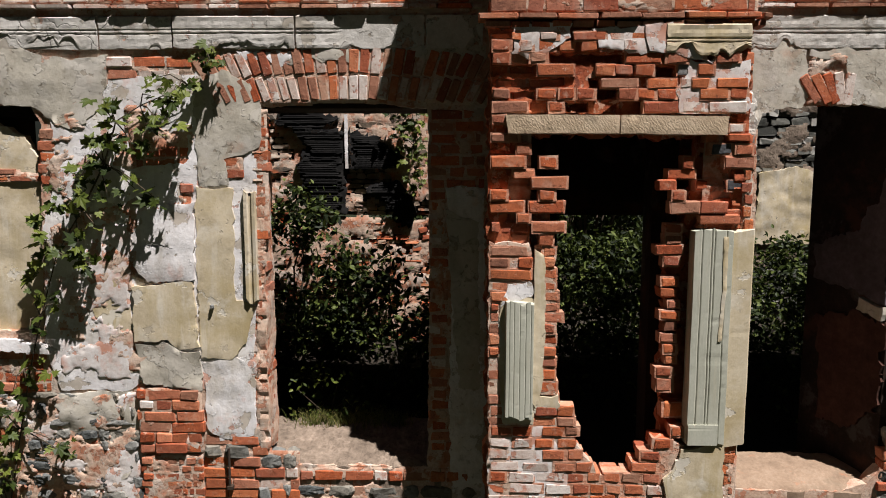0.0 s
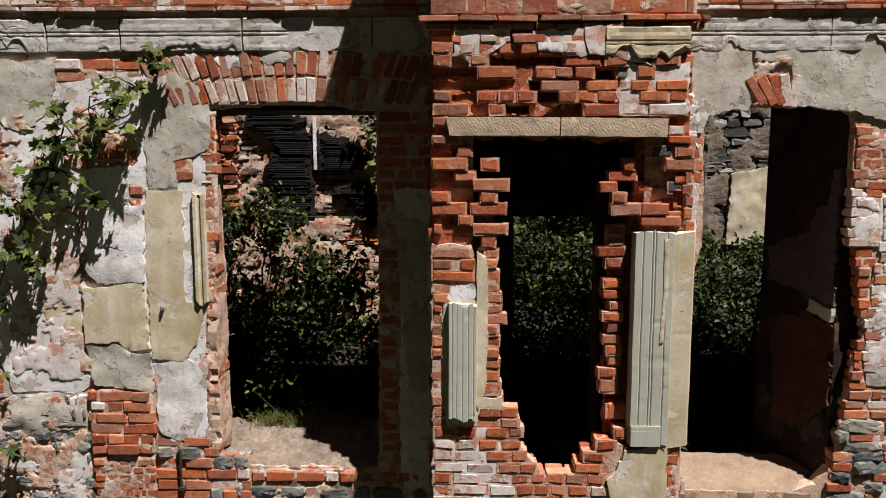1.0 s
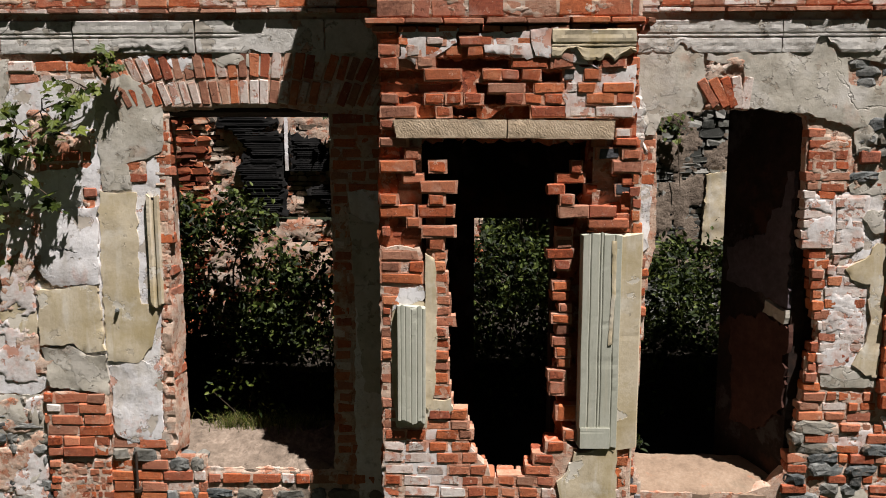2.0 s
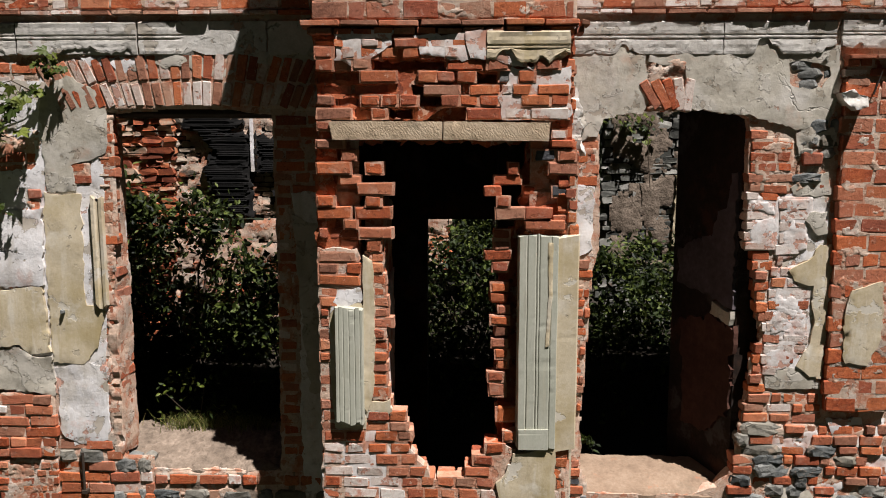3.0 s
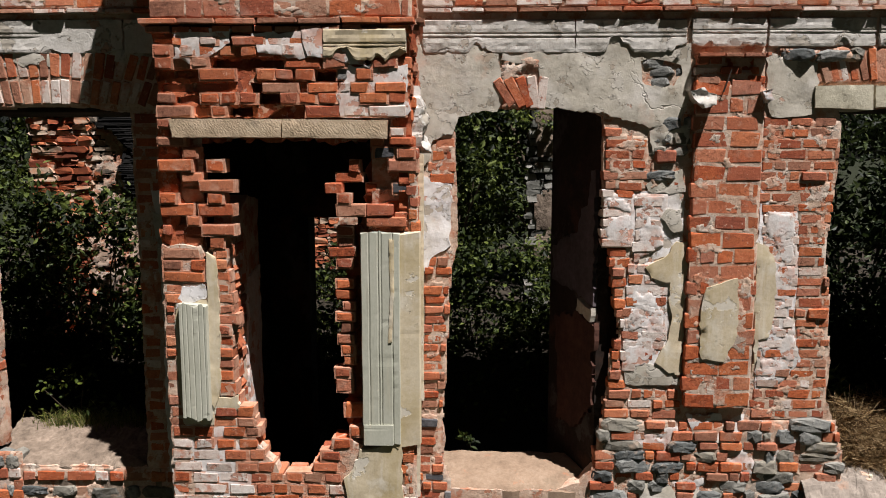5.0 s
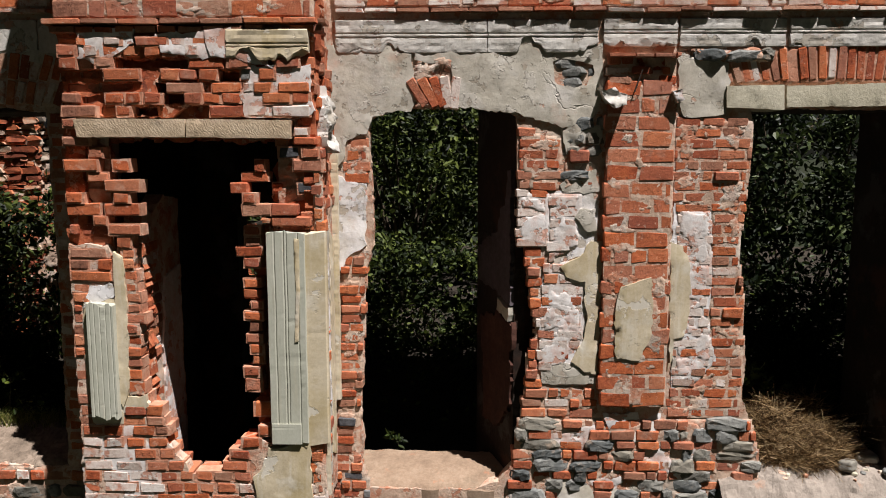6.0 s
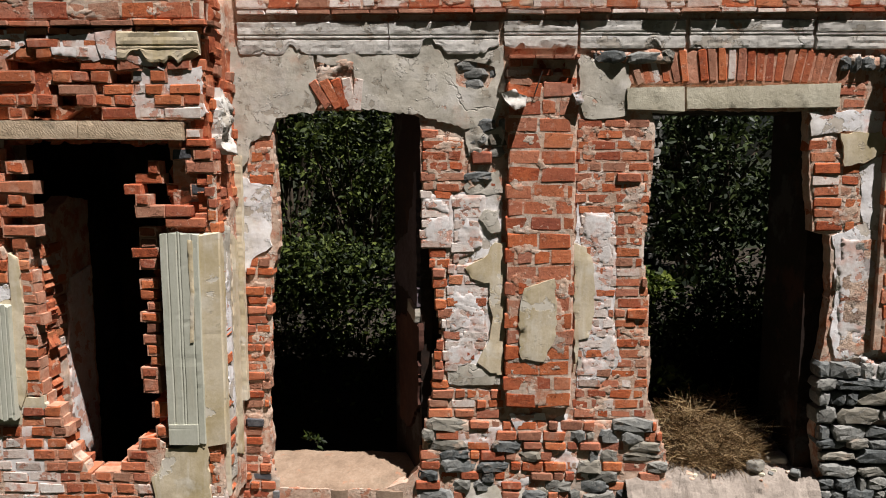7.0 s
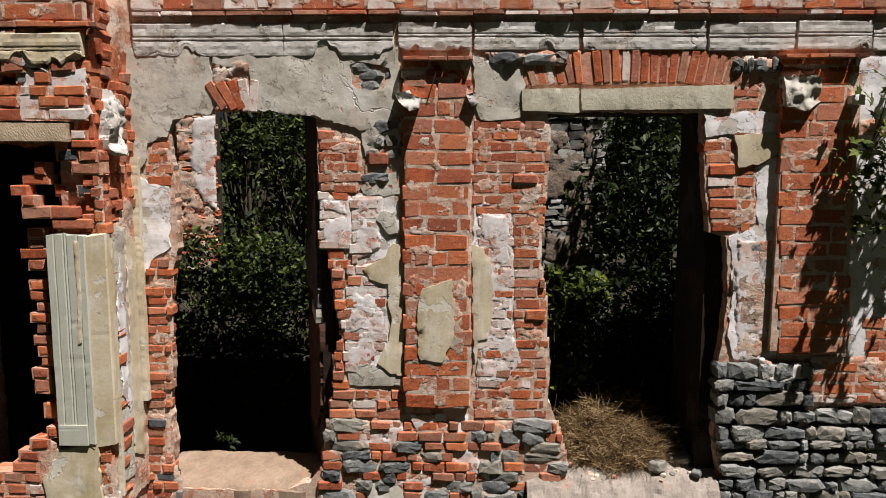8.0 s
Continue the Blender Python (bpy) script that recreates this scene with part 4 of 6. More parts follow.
def moulding(name, parent, lines, x0, x1, z0, z1, y, material, deep=0.06, ragged=0.0, label=""):
    """Upright plaster strip with flutes: lines are (share of the width, how proud)."""
    n = 48
    verts, faces = [], []
    for j in range(n + 1):
        z = z0 + (z1 - z0) * j / n
        for u, proud in lines:
            x = x0 + (x1 - x0) * u
            end = (noise.fractal(Vector((x * 22, z0, 2)), 0.8, 2, 3) * ragged if j in (0, n) else 0)
            chip = max(0.0, noise.fractal(Vector((x * 14, z * 9, 4)), 0.7, 2, 4) - 0.45) * 0.008
            verts.append((x + noise.noise(Vector((z * 3, x, 7))) * 0.003, y - max(0.0, proud - chip), z + end))
    m = len(lines)
    for j in range(n):
        for i in range(m - 1):
            a = j * m + i
            faces.append((a, a + 1, a + m + 1, a + m))
    base = len(verts)
    for j in range(n + 1):
        for u in (0, 1):
            verts.append((x0 + (x1 - x0) * u, y + deep, verts[j * m][2]))
    for j in range(n):
        faces.append((base + 2 * j, j * m, (j + 1) * m, base + 2 * j + 2))
        faces.append((j * m + m - 1, base + 2 * j + 1, base + 2 * j + 3, (j + 1) * m + m - 1))
    faces.append([n * m + i for i in range(m)] + [base + 2 * n + 1, base + 2 * n])
    faces.append([i for i in reversed(range(m))] + [base, base + 1])
    return child(name, mesh_of(name, verts, faces, material), parent, label)


def fluting(edges, groove, proud=0.05):
    """Outline of a fluted face: flat bands between the given grooves, rounded into each."""
    line = [(0, 0.0), (0.02, proud - 0.012), (0.035, proud)]
    for e in edges:
        line += [(e - 0.03, proud), (e - 0.012, proud - 0.35 * groove), (e, proud - groove), (e + 0.012, proud - 0.35 * groove), (e + 0.03, proud)]
    return line + [(0.965, proud), (0.98, proud - 0.012), (1, 0.0)]


FLUTES = fluting((0.22, 0.45, 0.52, 0.8), 0.009)
SHORT_FLUTES = fluting((0.14, 0.3, 0.5, 0.7, 0.88), 0.006)
(ax, az), (bx, bz) = [(1.83, 3.08), (2.15, 1.36)]
pilaster_face = tagged(new("pilaster_facing"), "tall fluted grey-green plaster facing of a pilaster", "pilaster")
face = moulding("fluted_face", pilaster_face, FLUTES, ax, bx, bz, az, BAY[2] + 0.02, FLUTED, ragged=0.03)
(ax, az), (bx, bz) = [(2.08, 3.07), (2.31, 1.33)]
moulding("margin", pilaster_face, [(0, 0.0), (0.05, 0.02), (0.2, 0.022), (0.24, 0.012), (0.95, 0.01), (1, 0.0)], ax, bx, bz, az, BAY[2] + 0.0, CREAM, ragged=0.06, label="cream plaster margin")
(ax, az), (bx, bz) = [(1.84, 1.52), (2.11, 1.35)]
moulding("foot", pilaster_face, [(0, 0.0), (0.03, 0.02), (0.97, 0.02), (1, 0.0)], ax, bx - 0.02, bz, az, BAY[2] - 0.02, FLUTED)
slab("broken_edge", face, [(2.06, 3.04), (2.10, 3.03), (2.10, 2.61), (2.08, 2.21), (2.05, 2.20), (2.07, 2.61)], BAY[2] - 0.034, 0.02, CREAM, "rough break in the fluting", wild=0.003, cell=0.02, relief=0.006)
(ax, az), (bx, bz) = [(0.375, 2.5), (0.605, 1.56)]
pilaster_face = tagged(new("pilaster_facing"), "short broken piece of fluted grey-green plaster facing", "pilaster")
moulding("fluted_face", pilaster_face, SHORT_FLUTES, ax, bx, bz, az, BAY[2] - 0.005, FLUTED, ragged=0.05)
slab("plaster_bed", pilaster_face, [(0.33, 2.54), (0.53, 2.57), (0.62, 2.51), (0.64, 1.74), (0.61, 1.50), (0.36, 1.51), (0.33, 2.02)], BAY[2] - 0.002, 0.05, CREAM, "rough cream plaster bed", wild=0.015)

# lintel of the bay's opening
lintel = tagged(new("lintel"), "cracked sandstone lintel with slanting chisel marks", "lintel")
slab("stone", lintel, [(0.36, 3.97), (1.23, 3.97), (1.23, 3.83), (0.38, 3.83)], BAY[2] - 0.03, 0.4, SANDSTONE, wild=0.004, relief=0.004)
slab("stone", lintel, [(1.24, 3.97), (2.06, 3.96), (2.05, 3.82), (1.24, 3.83)], BAY[2] - 0.03, 0.4, SANDSTONE, wild=0.004, relief=0.004)

# the side of the bay that faces the third window
SIDE = lambda v: (BAY[1] - v[1], v[0], v[2])
slab("plaster", bay, [(-0.61, 0.7), (0.0, 0.7), (0.0, 3.2), (-0.25, 3.35), (-0.45, 3.15), (-0.6, 3.2)], -0.004, 0.1, MORTAR, place=SIDE, relief=0.014, cell=0.03)
slab("rubble", bay, [(-0.7, 3.1), (0.0, 3.1), (0.0, 4.6), (-0.7, 4.6)], 0.01, 0.1, RED_CORE, place=SIDE, relief=0.02, cell=0.03)
slab("plaster", bay, [(-0.72, 0.8), (-0.66, 0.75), (-0.655, 1.9), (-0.66, 2.98), (-0.72, 3.02), (-0.7, 2.0)], -0.012, 0.1, MORTAR, place=SIDE, wild=0.008, relief=0.012, cell=0.02)
slab("plaster", bay, [(-0.635, 0.85), (-0.59, 0.85), (-0.585, 2.1), (-0.6, 3.05), (-0.64, 3.12), (-0.645, 2.0)], -0.045, 0.1, CREAM, "cream plaster edge", place=SIDE, wild=0.003, cell=0.02)
slab("plaster", bay, [(-0.575, 0.95), (-0.33, 0.9), (-0.3, 1.9), (-0.33, 2.6), (-0.3, 3.1), (-0.575, 3.15)], -0.014, 0.1, GREY, place=SIDE, wild=0.012, relief=0.008, cell=0.03)
slab("plaster", bay, [(-0.31, 1.1), (-0.11, 1.0), (-0.11, 2.95), (-0.28, 3.05), (-0.3, 2.0)], -0.018, 0.1, CREAM, place=SIDE, wild=0.01, relief=0.006, cell=0.03)
slab("plaster", bay, [(-0.5, 1.7), (-0.36, 1.5), (-0.37, 2.2), (-0.42, 2.9), (-0.52, 2.5)], -0.022, 0.1, LIME, place=SIDE, wild=0.02, relief=0.006, cell=0.03)
slab("plaster", bay, [(-0.09, 1.5), (-0.02, 1.5), (-0.02, 3.7), (-0.07, 3.7), (-0.1, 2.6)], -0.055, 0.1, CREAM, place=SIDE, wild=0.003, cell=0.02)
for k in range(13):
    for j in range(3):
        if PICK.random() > 0.15:
            ob = child("brick", PICK.choice(SHORT[PICK.choice((BRICK, OLD_BRICK, BRICK))]), bay)
            ob.matrix_basis = pose(BAY[1] - 0.055 + PICK.uniform(-0.03, 0.02), -0.48 + 0.19 * j + 0.08 * (k % 2), 3.2 + 0.098 * k, PICK.uniform(-4, 4), PICK.uniform(-4, 4), 90 + PICK.uniform(-6, 6))
for k in range(40):
    z = 0.5 + 0.1 * k
    if z > 3.2 or z < 1.0 or k % 3 == 0:
        ob = child("brick", PICK.choice(LONG[BRICK] if k % 2 else SHORT[BRICK]), bay)
        ob.matrix_basis = pose(BAY[1] - 0.06 + PICK.uniform(-0.02, 0.02), BAY[2] + 0.14 + PICK.uniform(0, 0.12), z, 0, 0, 90 + PICK.uniform(-4, 4))
ornament = slab("ornament", bay, [(-0.62, 3.75), (-0.42, 3.7), (-0.3, 3.95), (-0.35, 4.2), (-0.52, 4.25), (-0.6, 4.05)], -0.05, 0.1, MOULDED, "white stucco remnant of a capital", place=SIDE, relief=0.085, cell=0.02)

# ---- plaster, bricks and stones of the left wall ----
slab("plaster_coat", wall_left, [(-3.63, 4.08), (-3.07, 4.27), (-3.07, 4.32), (-2.32, 4.36), (-2.29, 4.41), (-2.10, 4.37), (-1.83, 4.27), (-1.73, 4.08), (-1.77, 3.78), (-1.80, 2.89), (-1.84, 2.01), (-1.86, 1.10), (-2.19, 1.04), (-2.27, 1.53), (-2.34, 1.53), (-2.90, 1.60), (-2.98, 1.52), (-3.64, 1.52), (-3.75, 1.89), (-3.71, 3.03), (-3.59, 3.38), (-3.57, 3.83)],
     -0.008, 0.05, LIME, "old limewash over plaster", relief=0.01, holes=[[(-2.90, 3.84), (-2.38, 3.87), (-2.39, 3.59), (-2.90, 3.55)], [(-2.05, 3.66), (-1.89, 3.66), (-1.90, 3.45), (-2.06, 3.45)], [(-2.45, 3.39), (-2.36, 3.39), (-2.38, 2.83), (-2.46, 2.83)]])
slab("plaster_coat", wall_left, [(-0.11, 3.39), (0.23, 3.39), (0.26, 0.41), (-0.05, 0.41), (-0.08, 1.49), (-0.06, 2.54)], -0.009, 0.05, LIME, relief=0.011)
lay(wall_left, [(-0.24, 4.05), (0.22, 4.05), (0.23, 3.39), (-0.11, 3.39), (-0.08, 1.49), (-0.05, 0.96), (-0.24, 0.96)], 0.002, white=0.1)
slab("plaster", wall_left, [(-5.99, 4.71), (-3.99, 4.65), (-3.70, 4.55), (-3.36, 4.48), (-3.06, 4.53), (-3.07, 4.27), (-3.14, 4.07), (-3.38, 3.87), (-3.53, 3.92), (-3.70, 4.07), (-4.03, 4.10), (-6.05, 4.12)], -0.016, 0.06, GREY, relief=0.011)
slab("plaster", wall_left, [(-6.29, 1.98), (-4.29, 2.00), (-3.73, 1.96), (-3.71, 1.88), (-6.31, 1.84)], -0.05, 0.1, LIME)
slab("plaster", wall_left, [(-2.31, 4.33), (-2.02, 4.39), (-1.80, 4.27), (-1.71, 4.05), (-1.74, 3.73), (-1.89, 3.68), (-2.07, 3.62), (-2.03, 3.39), (-2.30, 3.39), (-2.31, 3.83)], -0.017, 0.06, GREY, relief=0.008)
slab("plaster", wall_left, [(-2.33, 3.38), (-2.00, 3.36), (-2.00, 2.37), (-1.83, 2.32), (-1.90, 2.01), (-2.03, 1.82), (-2.33, 1.84), (-2.34, 2.53)], -0.019, 0.06, CREAM, "smooth cream plaster", relief=0.006)
slab("plaster", wall_left, [(-2.93, 2.50), (-2.37, 2.54), (-2.35, 1.94), (-2.52, 1.92), (-2.63, 2.00), (-2.93, 1.97)], -0.042, 0.08, CREAM, relief=0.003)
slab("plaster", wall_left, [(-3.28, 2.47), (-3.12, 2.68), (-2.99, 2.50), (-2.96, 2.21), (-2.97, 1.68), (-3.15, 1.79), (-3.24, 2.05), (-3.30, 2.29)], -0.015, 0.05, CREAM, relief=0.008)
slab("plaster", wall_left, [(-2.93, 1.95), (-2.62, 1.97), (-2.51, 1.89), (-2.34, 1.90), (-2.33, 1.53), (-2.64, 1.57), (-2.87, 1.60)], -0.038, 0.08, GREY, relief=0.018)
slab("plaster", wall_left, [(-2.89, 3.21), (-2.34, 3.24), (-2.36, 2.55), (-2.79, 2.53), (-2.90, 2.68), (-2.78, 2.86), (-2.52, 2.83), (-2.79, 2.91)], -0.04, 0.08, LIME, relief=0.012)
slab("plaster", wall_left, [(-2.31, 1.79), (-2.09, 1.84), (-1.84, 1.80), (-1.86, 1.10), (-2.14, 1.06), (-2.31, 1.15)], -0.014, 0.05, LIME, relief=0.011)
slab("plaster", wall_left, [(-0.11, 3.19), (0.17, 3.07), (0.20, 1.55), (0.02, 1.55), (-0.05, 2.23)], -0.016, 0.05, GREY)
slab("plaster", wall_left, [(-1.43, 4.6), (0.23, 4.6), (0.23, 4.5), (-0.11, 4.47), (-0.35, 4.5), (-0.60, 4.42), (-0.84, 4.36), (-0.98, 4.49), (-1.19, 4.46), (-1.29, 4.52)], -0.015, 0.05, GREY, relief=0.011)
slab("plaster", wall_left, [(-1.92, 4.55), (-1.43, 4.55), (-1.31, 4.46), (-1.58, 4.41), (-1.67, 4.49), (-1.87, 4.47)], -0.013, 0.05, LIME, relief=0.011)
slab("plaster", wall_left, [(-6.08, 3.85), (-4.14, 3.95), (-3.87, 3.83), (-3.72, 3.53), (-3.81, 2.05), (-6.29, 2.03)], 0.06, 0.1, CREAM, "yellowed plaster of the walled-up window", relief=0.01)
lay(wall_left, [(-4.38, 3.53), (-3.76, 3.50), (-3.74, 3.42), (-4.39, 3.42)], 0.045, course=0.06)
lay(wall_left, [(-3.05, 4.47), (-2.31, 4.55), (-2.30, 4.37), (-3.06, 4.31)], -0.002, white=0.45)
lay(wall_left, [(-2.92, 3.84), (-2.37, 3.87), (-2.38, 3.59), (-2.91, 3.54)], 0.005, white=0.1)
lay(wall_left, [(-2.05, 3.66), (-1.89, 3.66), (-1.90, 3.45), (-2.06, 3.45)], -0.005)
lay(wall_left, [(-2.45, 3.39), (-2.35, 3.39), (-2.37, 2.83), (-2.46, 2.83)], -0.002)
lay(wall_left, [(-3.69, 3.89), (-3.56, 3.90), (-3.57, 3.43), (-3.71, 3.39)], -0.005)
lay(wall_left, [(-5.25, 1.85), (-3.73, 1.84), (-3.74, 1.51), (-5.28, 1.49)], 0.0)
lay(wall_left, [(-2.91, 1.57), (-2.35, 1.51), (-2.34, 0.93), (-2.93, 0.93)], -0.034, white=0.03, uneven=0.02, course=0.1, long=0.3)
lay(wall_left, [(-2.92, 0.92), (-2.35, 0.92), (-2.36, 0.38), (-2.90, 0.38)], -0.03, uneven=0.008, course=0.072, long=0.12, mortar=0.22, white=0.04)
lay(wall_left, [(-2.33, 1.07), (-1.85, 1.07), (-1.72, 0.94), (-1.46, 0.94), (-1.47, 0.39), (-2.35, 0.38)], 0.0, stones=0.25, white=0.08, uneven=0.015)
lay(wall_left, [(-1.45, 0.79), (0.25, 0.81), (0.25, 0.68), (-1.46, 0.67)], -0.004, white=0.35, course=0.1, mortar=0.35, uneven=0.012)
lay(wall_left, [(-1.62, 0.64), (0.25, 0.66), (0.26, 0.36), (-1.63, 0.34)], 0.0, stones=0.9, course=0.13)
lay(wall_left, [(-5.28, 1.48), (-2.96, 1.50), (-2.92, 0.38), (-5.39, 0.35)], 0.0, stones=0.85, course=0.115, mortar=0.36, lime=0.1, mud=0.012, size=1.1)
slab("plaster", wall_left, [(-3.70, 1.46), (-3.33, 1.50), (-2.98, 1.52), (-2.95, 1.15), (-3.11, 1.04), (-3.00, 0.76), (-3.22, 0.54), (-3.49, 0.58), (-3.41, 0.98), (-3.66, 1.14)], -0.010, 0.05, GREY, relief=0.025, wild=0.03)
lay(wall_left, [(-1.77, 4.05), (-1.68, 4.05), (-1.70, 2.96), (-1.80, 2.91)], -0.004, course=0.098)
lay(wall_left, [(-1.83, 2.89), (-1.76, 2.89), (-1.77, 2.22), (-1.82, 1.48), (-1.77, 0.99), (-1.88, 0.99)], 0.005, course=0.098, white=0.25)
for poly, y, share, wash, scale in (([(-3.61, 4.03), (-2.32, 4.32), (-2.29, 3.83), (-2.37, 2.53), (-2.33, 1.53), (-3.64, 1.52), (-3.70, 3.03)], -0.02, 0.07, MORTAR, 3.5), ([(-3.61, 3.0), (-2.9, 3.1), (-2.95, 1.6), (-3.64, 1.52), (-3.70, 3.03)], -0.018, 0.35, LIMEWASH, 2.5)):
    smear(wall_left, poly, y, share, wash, scale=scale, name="wash")
# jamb of the first window
for k in range(29):
    ob = child("brick", PICK.choice(LONG[WHITE_BRICK if k % 9 == 0 else BRICK]), wall_left)
    ob.matrix_basis = pose(-1.82 + (0.02 if k < 18 else -0.02) + PICK.uniform(-0.015, 0.01), 0.17 + PICK.uniform(-0.03, 0.02), 1.07 + 0.106 * k, 0, 0, 90 + PICK.uniform(-3, 3))
JAMB = lambda v: (-1.77 - v[1], v[0], v[2])
smear(wall_left, [(-1.80, 4.08), (-1.67, 4.08), (-1.70, 2.94), (-1.77, 2.22), (-1.77, 0.99), (-1.89, 0.99)], -0.006, 0.35, MORTAR, scale=8)
slab("mortar", wall_left, [(0.0, 0.95), (0.3, 0.95), (0.3, 4.0), (0.0, 4.0)], -0.036, 0.08, MORTAR, place=JAMB, relief=0.022)
slab("plaster", wall_left, [(0.27, 0.95), (0.31, 0.95), (0.31, 4.0), (0.27, 3.2)], -0.03, 0.06, LIME, place=JAMB, wild=0.006)
nail = tagged(new("bolt", lump_mesh("bolt", (0.035, 0.05, 0.035), STONE, 71, 0.25, 0.1)), "grey bolt head in the cream plaster", "bolt")
nail.location = (-2.21, -0.03, 2.31)
(ax, az), (bx, bz) = [(-1.86, 3.35), (-1.77, 2.38)]
moulding("strip", wall_left, [(0, 0.0), (0.05, 0.03), (0.3, 0.03), (0.4, 0.012), (0.6, 0.012), (0.7, 0.03), (0.95, 0.035), (1, 0.0)], ax - 0.04, bx - 0.02, bz, az, -0.02, CREAM, ragged=0.06)
arch(wall_left, -2.12, 0.2, 4.1, 0.03, (0.225, 0.235), 0.083, 2.0, -0.016, white=0.3, old=0.45)
smear(wall_left, [(-2.3, 4.56), (0.23, 4.56), (0.23, 4.10), (-0.85, 4.13), (-1.69, 4.09), (-1.9, 4.12)], -0.007, 0.9, MORTAR, cell=0.02, fade=0.02, thick=0.0012)

# ---- cornice ----
def band(parent, x0, x1, z0, z1, y, material=MOULDED, label=""):
    """A length of moulded plaster band with a broken lower edge."""
    high = z1 - z0
    rows = [(0, 0.0), (0.02, 0.018), (0.1, 0.022), (0.2, 0.021), (0.3, 0.023), (0.42, 0.02), (0.44, 0.012), (0.48, 0.012), (0.5, 0.024), (0.54, 0.025), (0.56, 0.014), (0.6, 0.014), (0.62, 0.026), (0.72, 0.028), (0.82, 0.027), (0.95, 0.031), (1.0, 0.0)]
    n = max(2, int((x1 - x0) / 0.022))
    verts, faces = [], []
    for i in range(n + 1):
        x = x0 + (x1 - x0) * i / n
        worn = max(0, noise.fractal(Vector((x * 2.3, z0, 5)), 0.8, 2, 4)) * 0.6 + 0.25
        lift = max(0, noise.fractal(Vector((x * 3.1, z0, 15)), 0.8, 2, 4)) * high * 0.8
        if -1.25 < x < 0.3:
            worn = max(worn, min(1.0, (x + 1.25) / 0.3))
        for u, proud in rows:
            grain = noise.fractal(Vector((x * 6, u * 3, z0)), 0.7, 2.2, 6) * 0.0055
            verts.append((x + noise.noise(Vector((u * 5, x * 3, 1))) * 0.012, y - max(0.003, proud * (1 - worn) + grain), z0 + max(lift * (0.5 - u) * 2, 0) + high * u))
    m = len(rows)
    for i in range(n):
        for j in range(m - 1):
            a = i * m + j
            faces.append((a, a + m, a + m + 1, a + 1))
    base = len(verts)
    for i in (0, n):
        verts += [(verts[i * m][0], y + 0.06, verts[i * m][2]), (verts[i * m][0], y + 0.06, z1)]
    faces += [[*range(m), base + 1, base], [*[n * m + j for j in reversed(range(m))], base + 2, base + 3]]
    faces += [(base, base + 2, *[i * m for i in range(n, -1, -1)])]
    return child("band", mesh_of("band", verts, faces, material), parent, label)


cornice = tagged(new("cornice"), "broken moulded plaster cornice under a brick ledge", "cornice", kind="structure")
Z0, Z1 = 4.57, 4.85
for x0, x1 in ((-9.0, -6.4), (-6.38, -3.13), (-3.11, -2.48), (-2.46, -1.42), (-1.4, -0.3), (-0.28, 0.2), (2.3, 3.6), (3.61, 4.55), (4.6, 5.22), (5.25, 6.14), (6.18, 7.22), (7.25, 7.97), (8.0, 8.62), (8.64, 10.2), (10.25, 12.5)):
    piece = band(cornice, x0, x1, Z0 + (0.04 if x0 > 4.5 else 0), Z1, -0.01)
    piece.matrix_basis = Matrix.Translation((0, PICK.uniform(-0.012, 0.004), PICK.uniform(-0.008, 0.003)))
YB = BAY[2]
(ax, az), (bx, bz) = [(1.57, 4.65), (2.20, 4.39)]
band(cornice, ax, bx, bz, az, YB - 0.005, CREAM)
LEDGE = 4.92
BAY_LEDGE = 4.71


def ledge(parent, x0, x1, y0, z, high=0.035, proud=0.06, wide=0.3, kinds=(BRICK, OLD_BRICK)):
    """A row of flat bricks that juts out, each set a little differently."""
    x = x0
    while x < x1:
        w = min(wide * PICK.uniform(0.8, 1.15), x1 - x)
        ob = child("ledge_brick", PICK.choice(LONG[PICK.choice(kinds)]), parent)
        ob.matrix_basis = pose(x + w / 2, y0 - proud / 2 + 0.07 + PICK.uniform(-0.012, 0.012), z + PICK.uniform(-0.005, 0.005), PICK.uniform(-2, 2), PICK.uniform(-0.6, 0.6), 0) @ Matrix.Diagonal(((w - 0.008) / 0.28, (proud + 0.14) / 0.14, high / 0.088, 1))
        x += w


PALE = (WHITE_BRICK, OLD_BRICK, OLD_BRICK, WHITE_BRICK, BRICK)
ledge(cornice, -9.0, 0.2, 0.0, LEDGE, kinds=PALE)
ledge(cornice, 2.3, 12.5, 0.0, LEDGE, kinds=PALE)
ledge(cornice, -9.0, 0.2, 0.03, LEDGE - 0.06, 0.055, 0.0, 0.16, kinds=(BRICK, OLD_BRICK, DARK_BRICK))
ledge(cornice, 2.3, 12.5, 0.03, LEDGE - 0.06, 0.055, 0.0, 0.16, kinds=(BRICK, OLD_BRICK, DARK_BRICK))
ledge(cornice, BAY[0] - 0.1, BAY[1] + 0.1, YB, BAY_LEDGE, 0.04, 0.03)
ledge(cornice, BAY[0] - 0.05, BAY[1] + 0.06, YB + 0.02, BAY_LEDGE - 0.055, 0.05, 0.02, 0.18)
lay(wall_left, [(-5, LEDGE + 0.03), (0.2, LEDGE + 0.03), (0.2, LEDGE + 0.3), (-5, LEDGE + 0.3)], -0.03, white=0.5)
lay(wall_right, [(2.3, LEDGE + 0.03), (10, LEDGE + 0.03), (10, LEDGE + 0.3), (2.3, LEDGE + 0.3)], -0.03, white=0.5)
lay(bay, [(BAY[0], BAY_LEDGE + 0.025), (BAY[1], BAY_LEDGE + 0.025), (BAY[1], BAY_LEDGE + 0.32), (BAY[0], BAY_LEDGE + 0.32)], YB, course=0.14, white=0.05)
bm = bmesh.new()
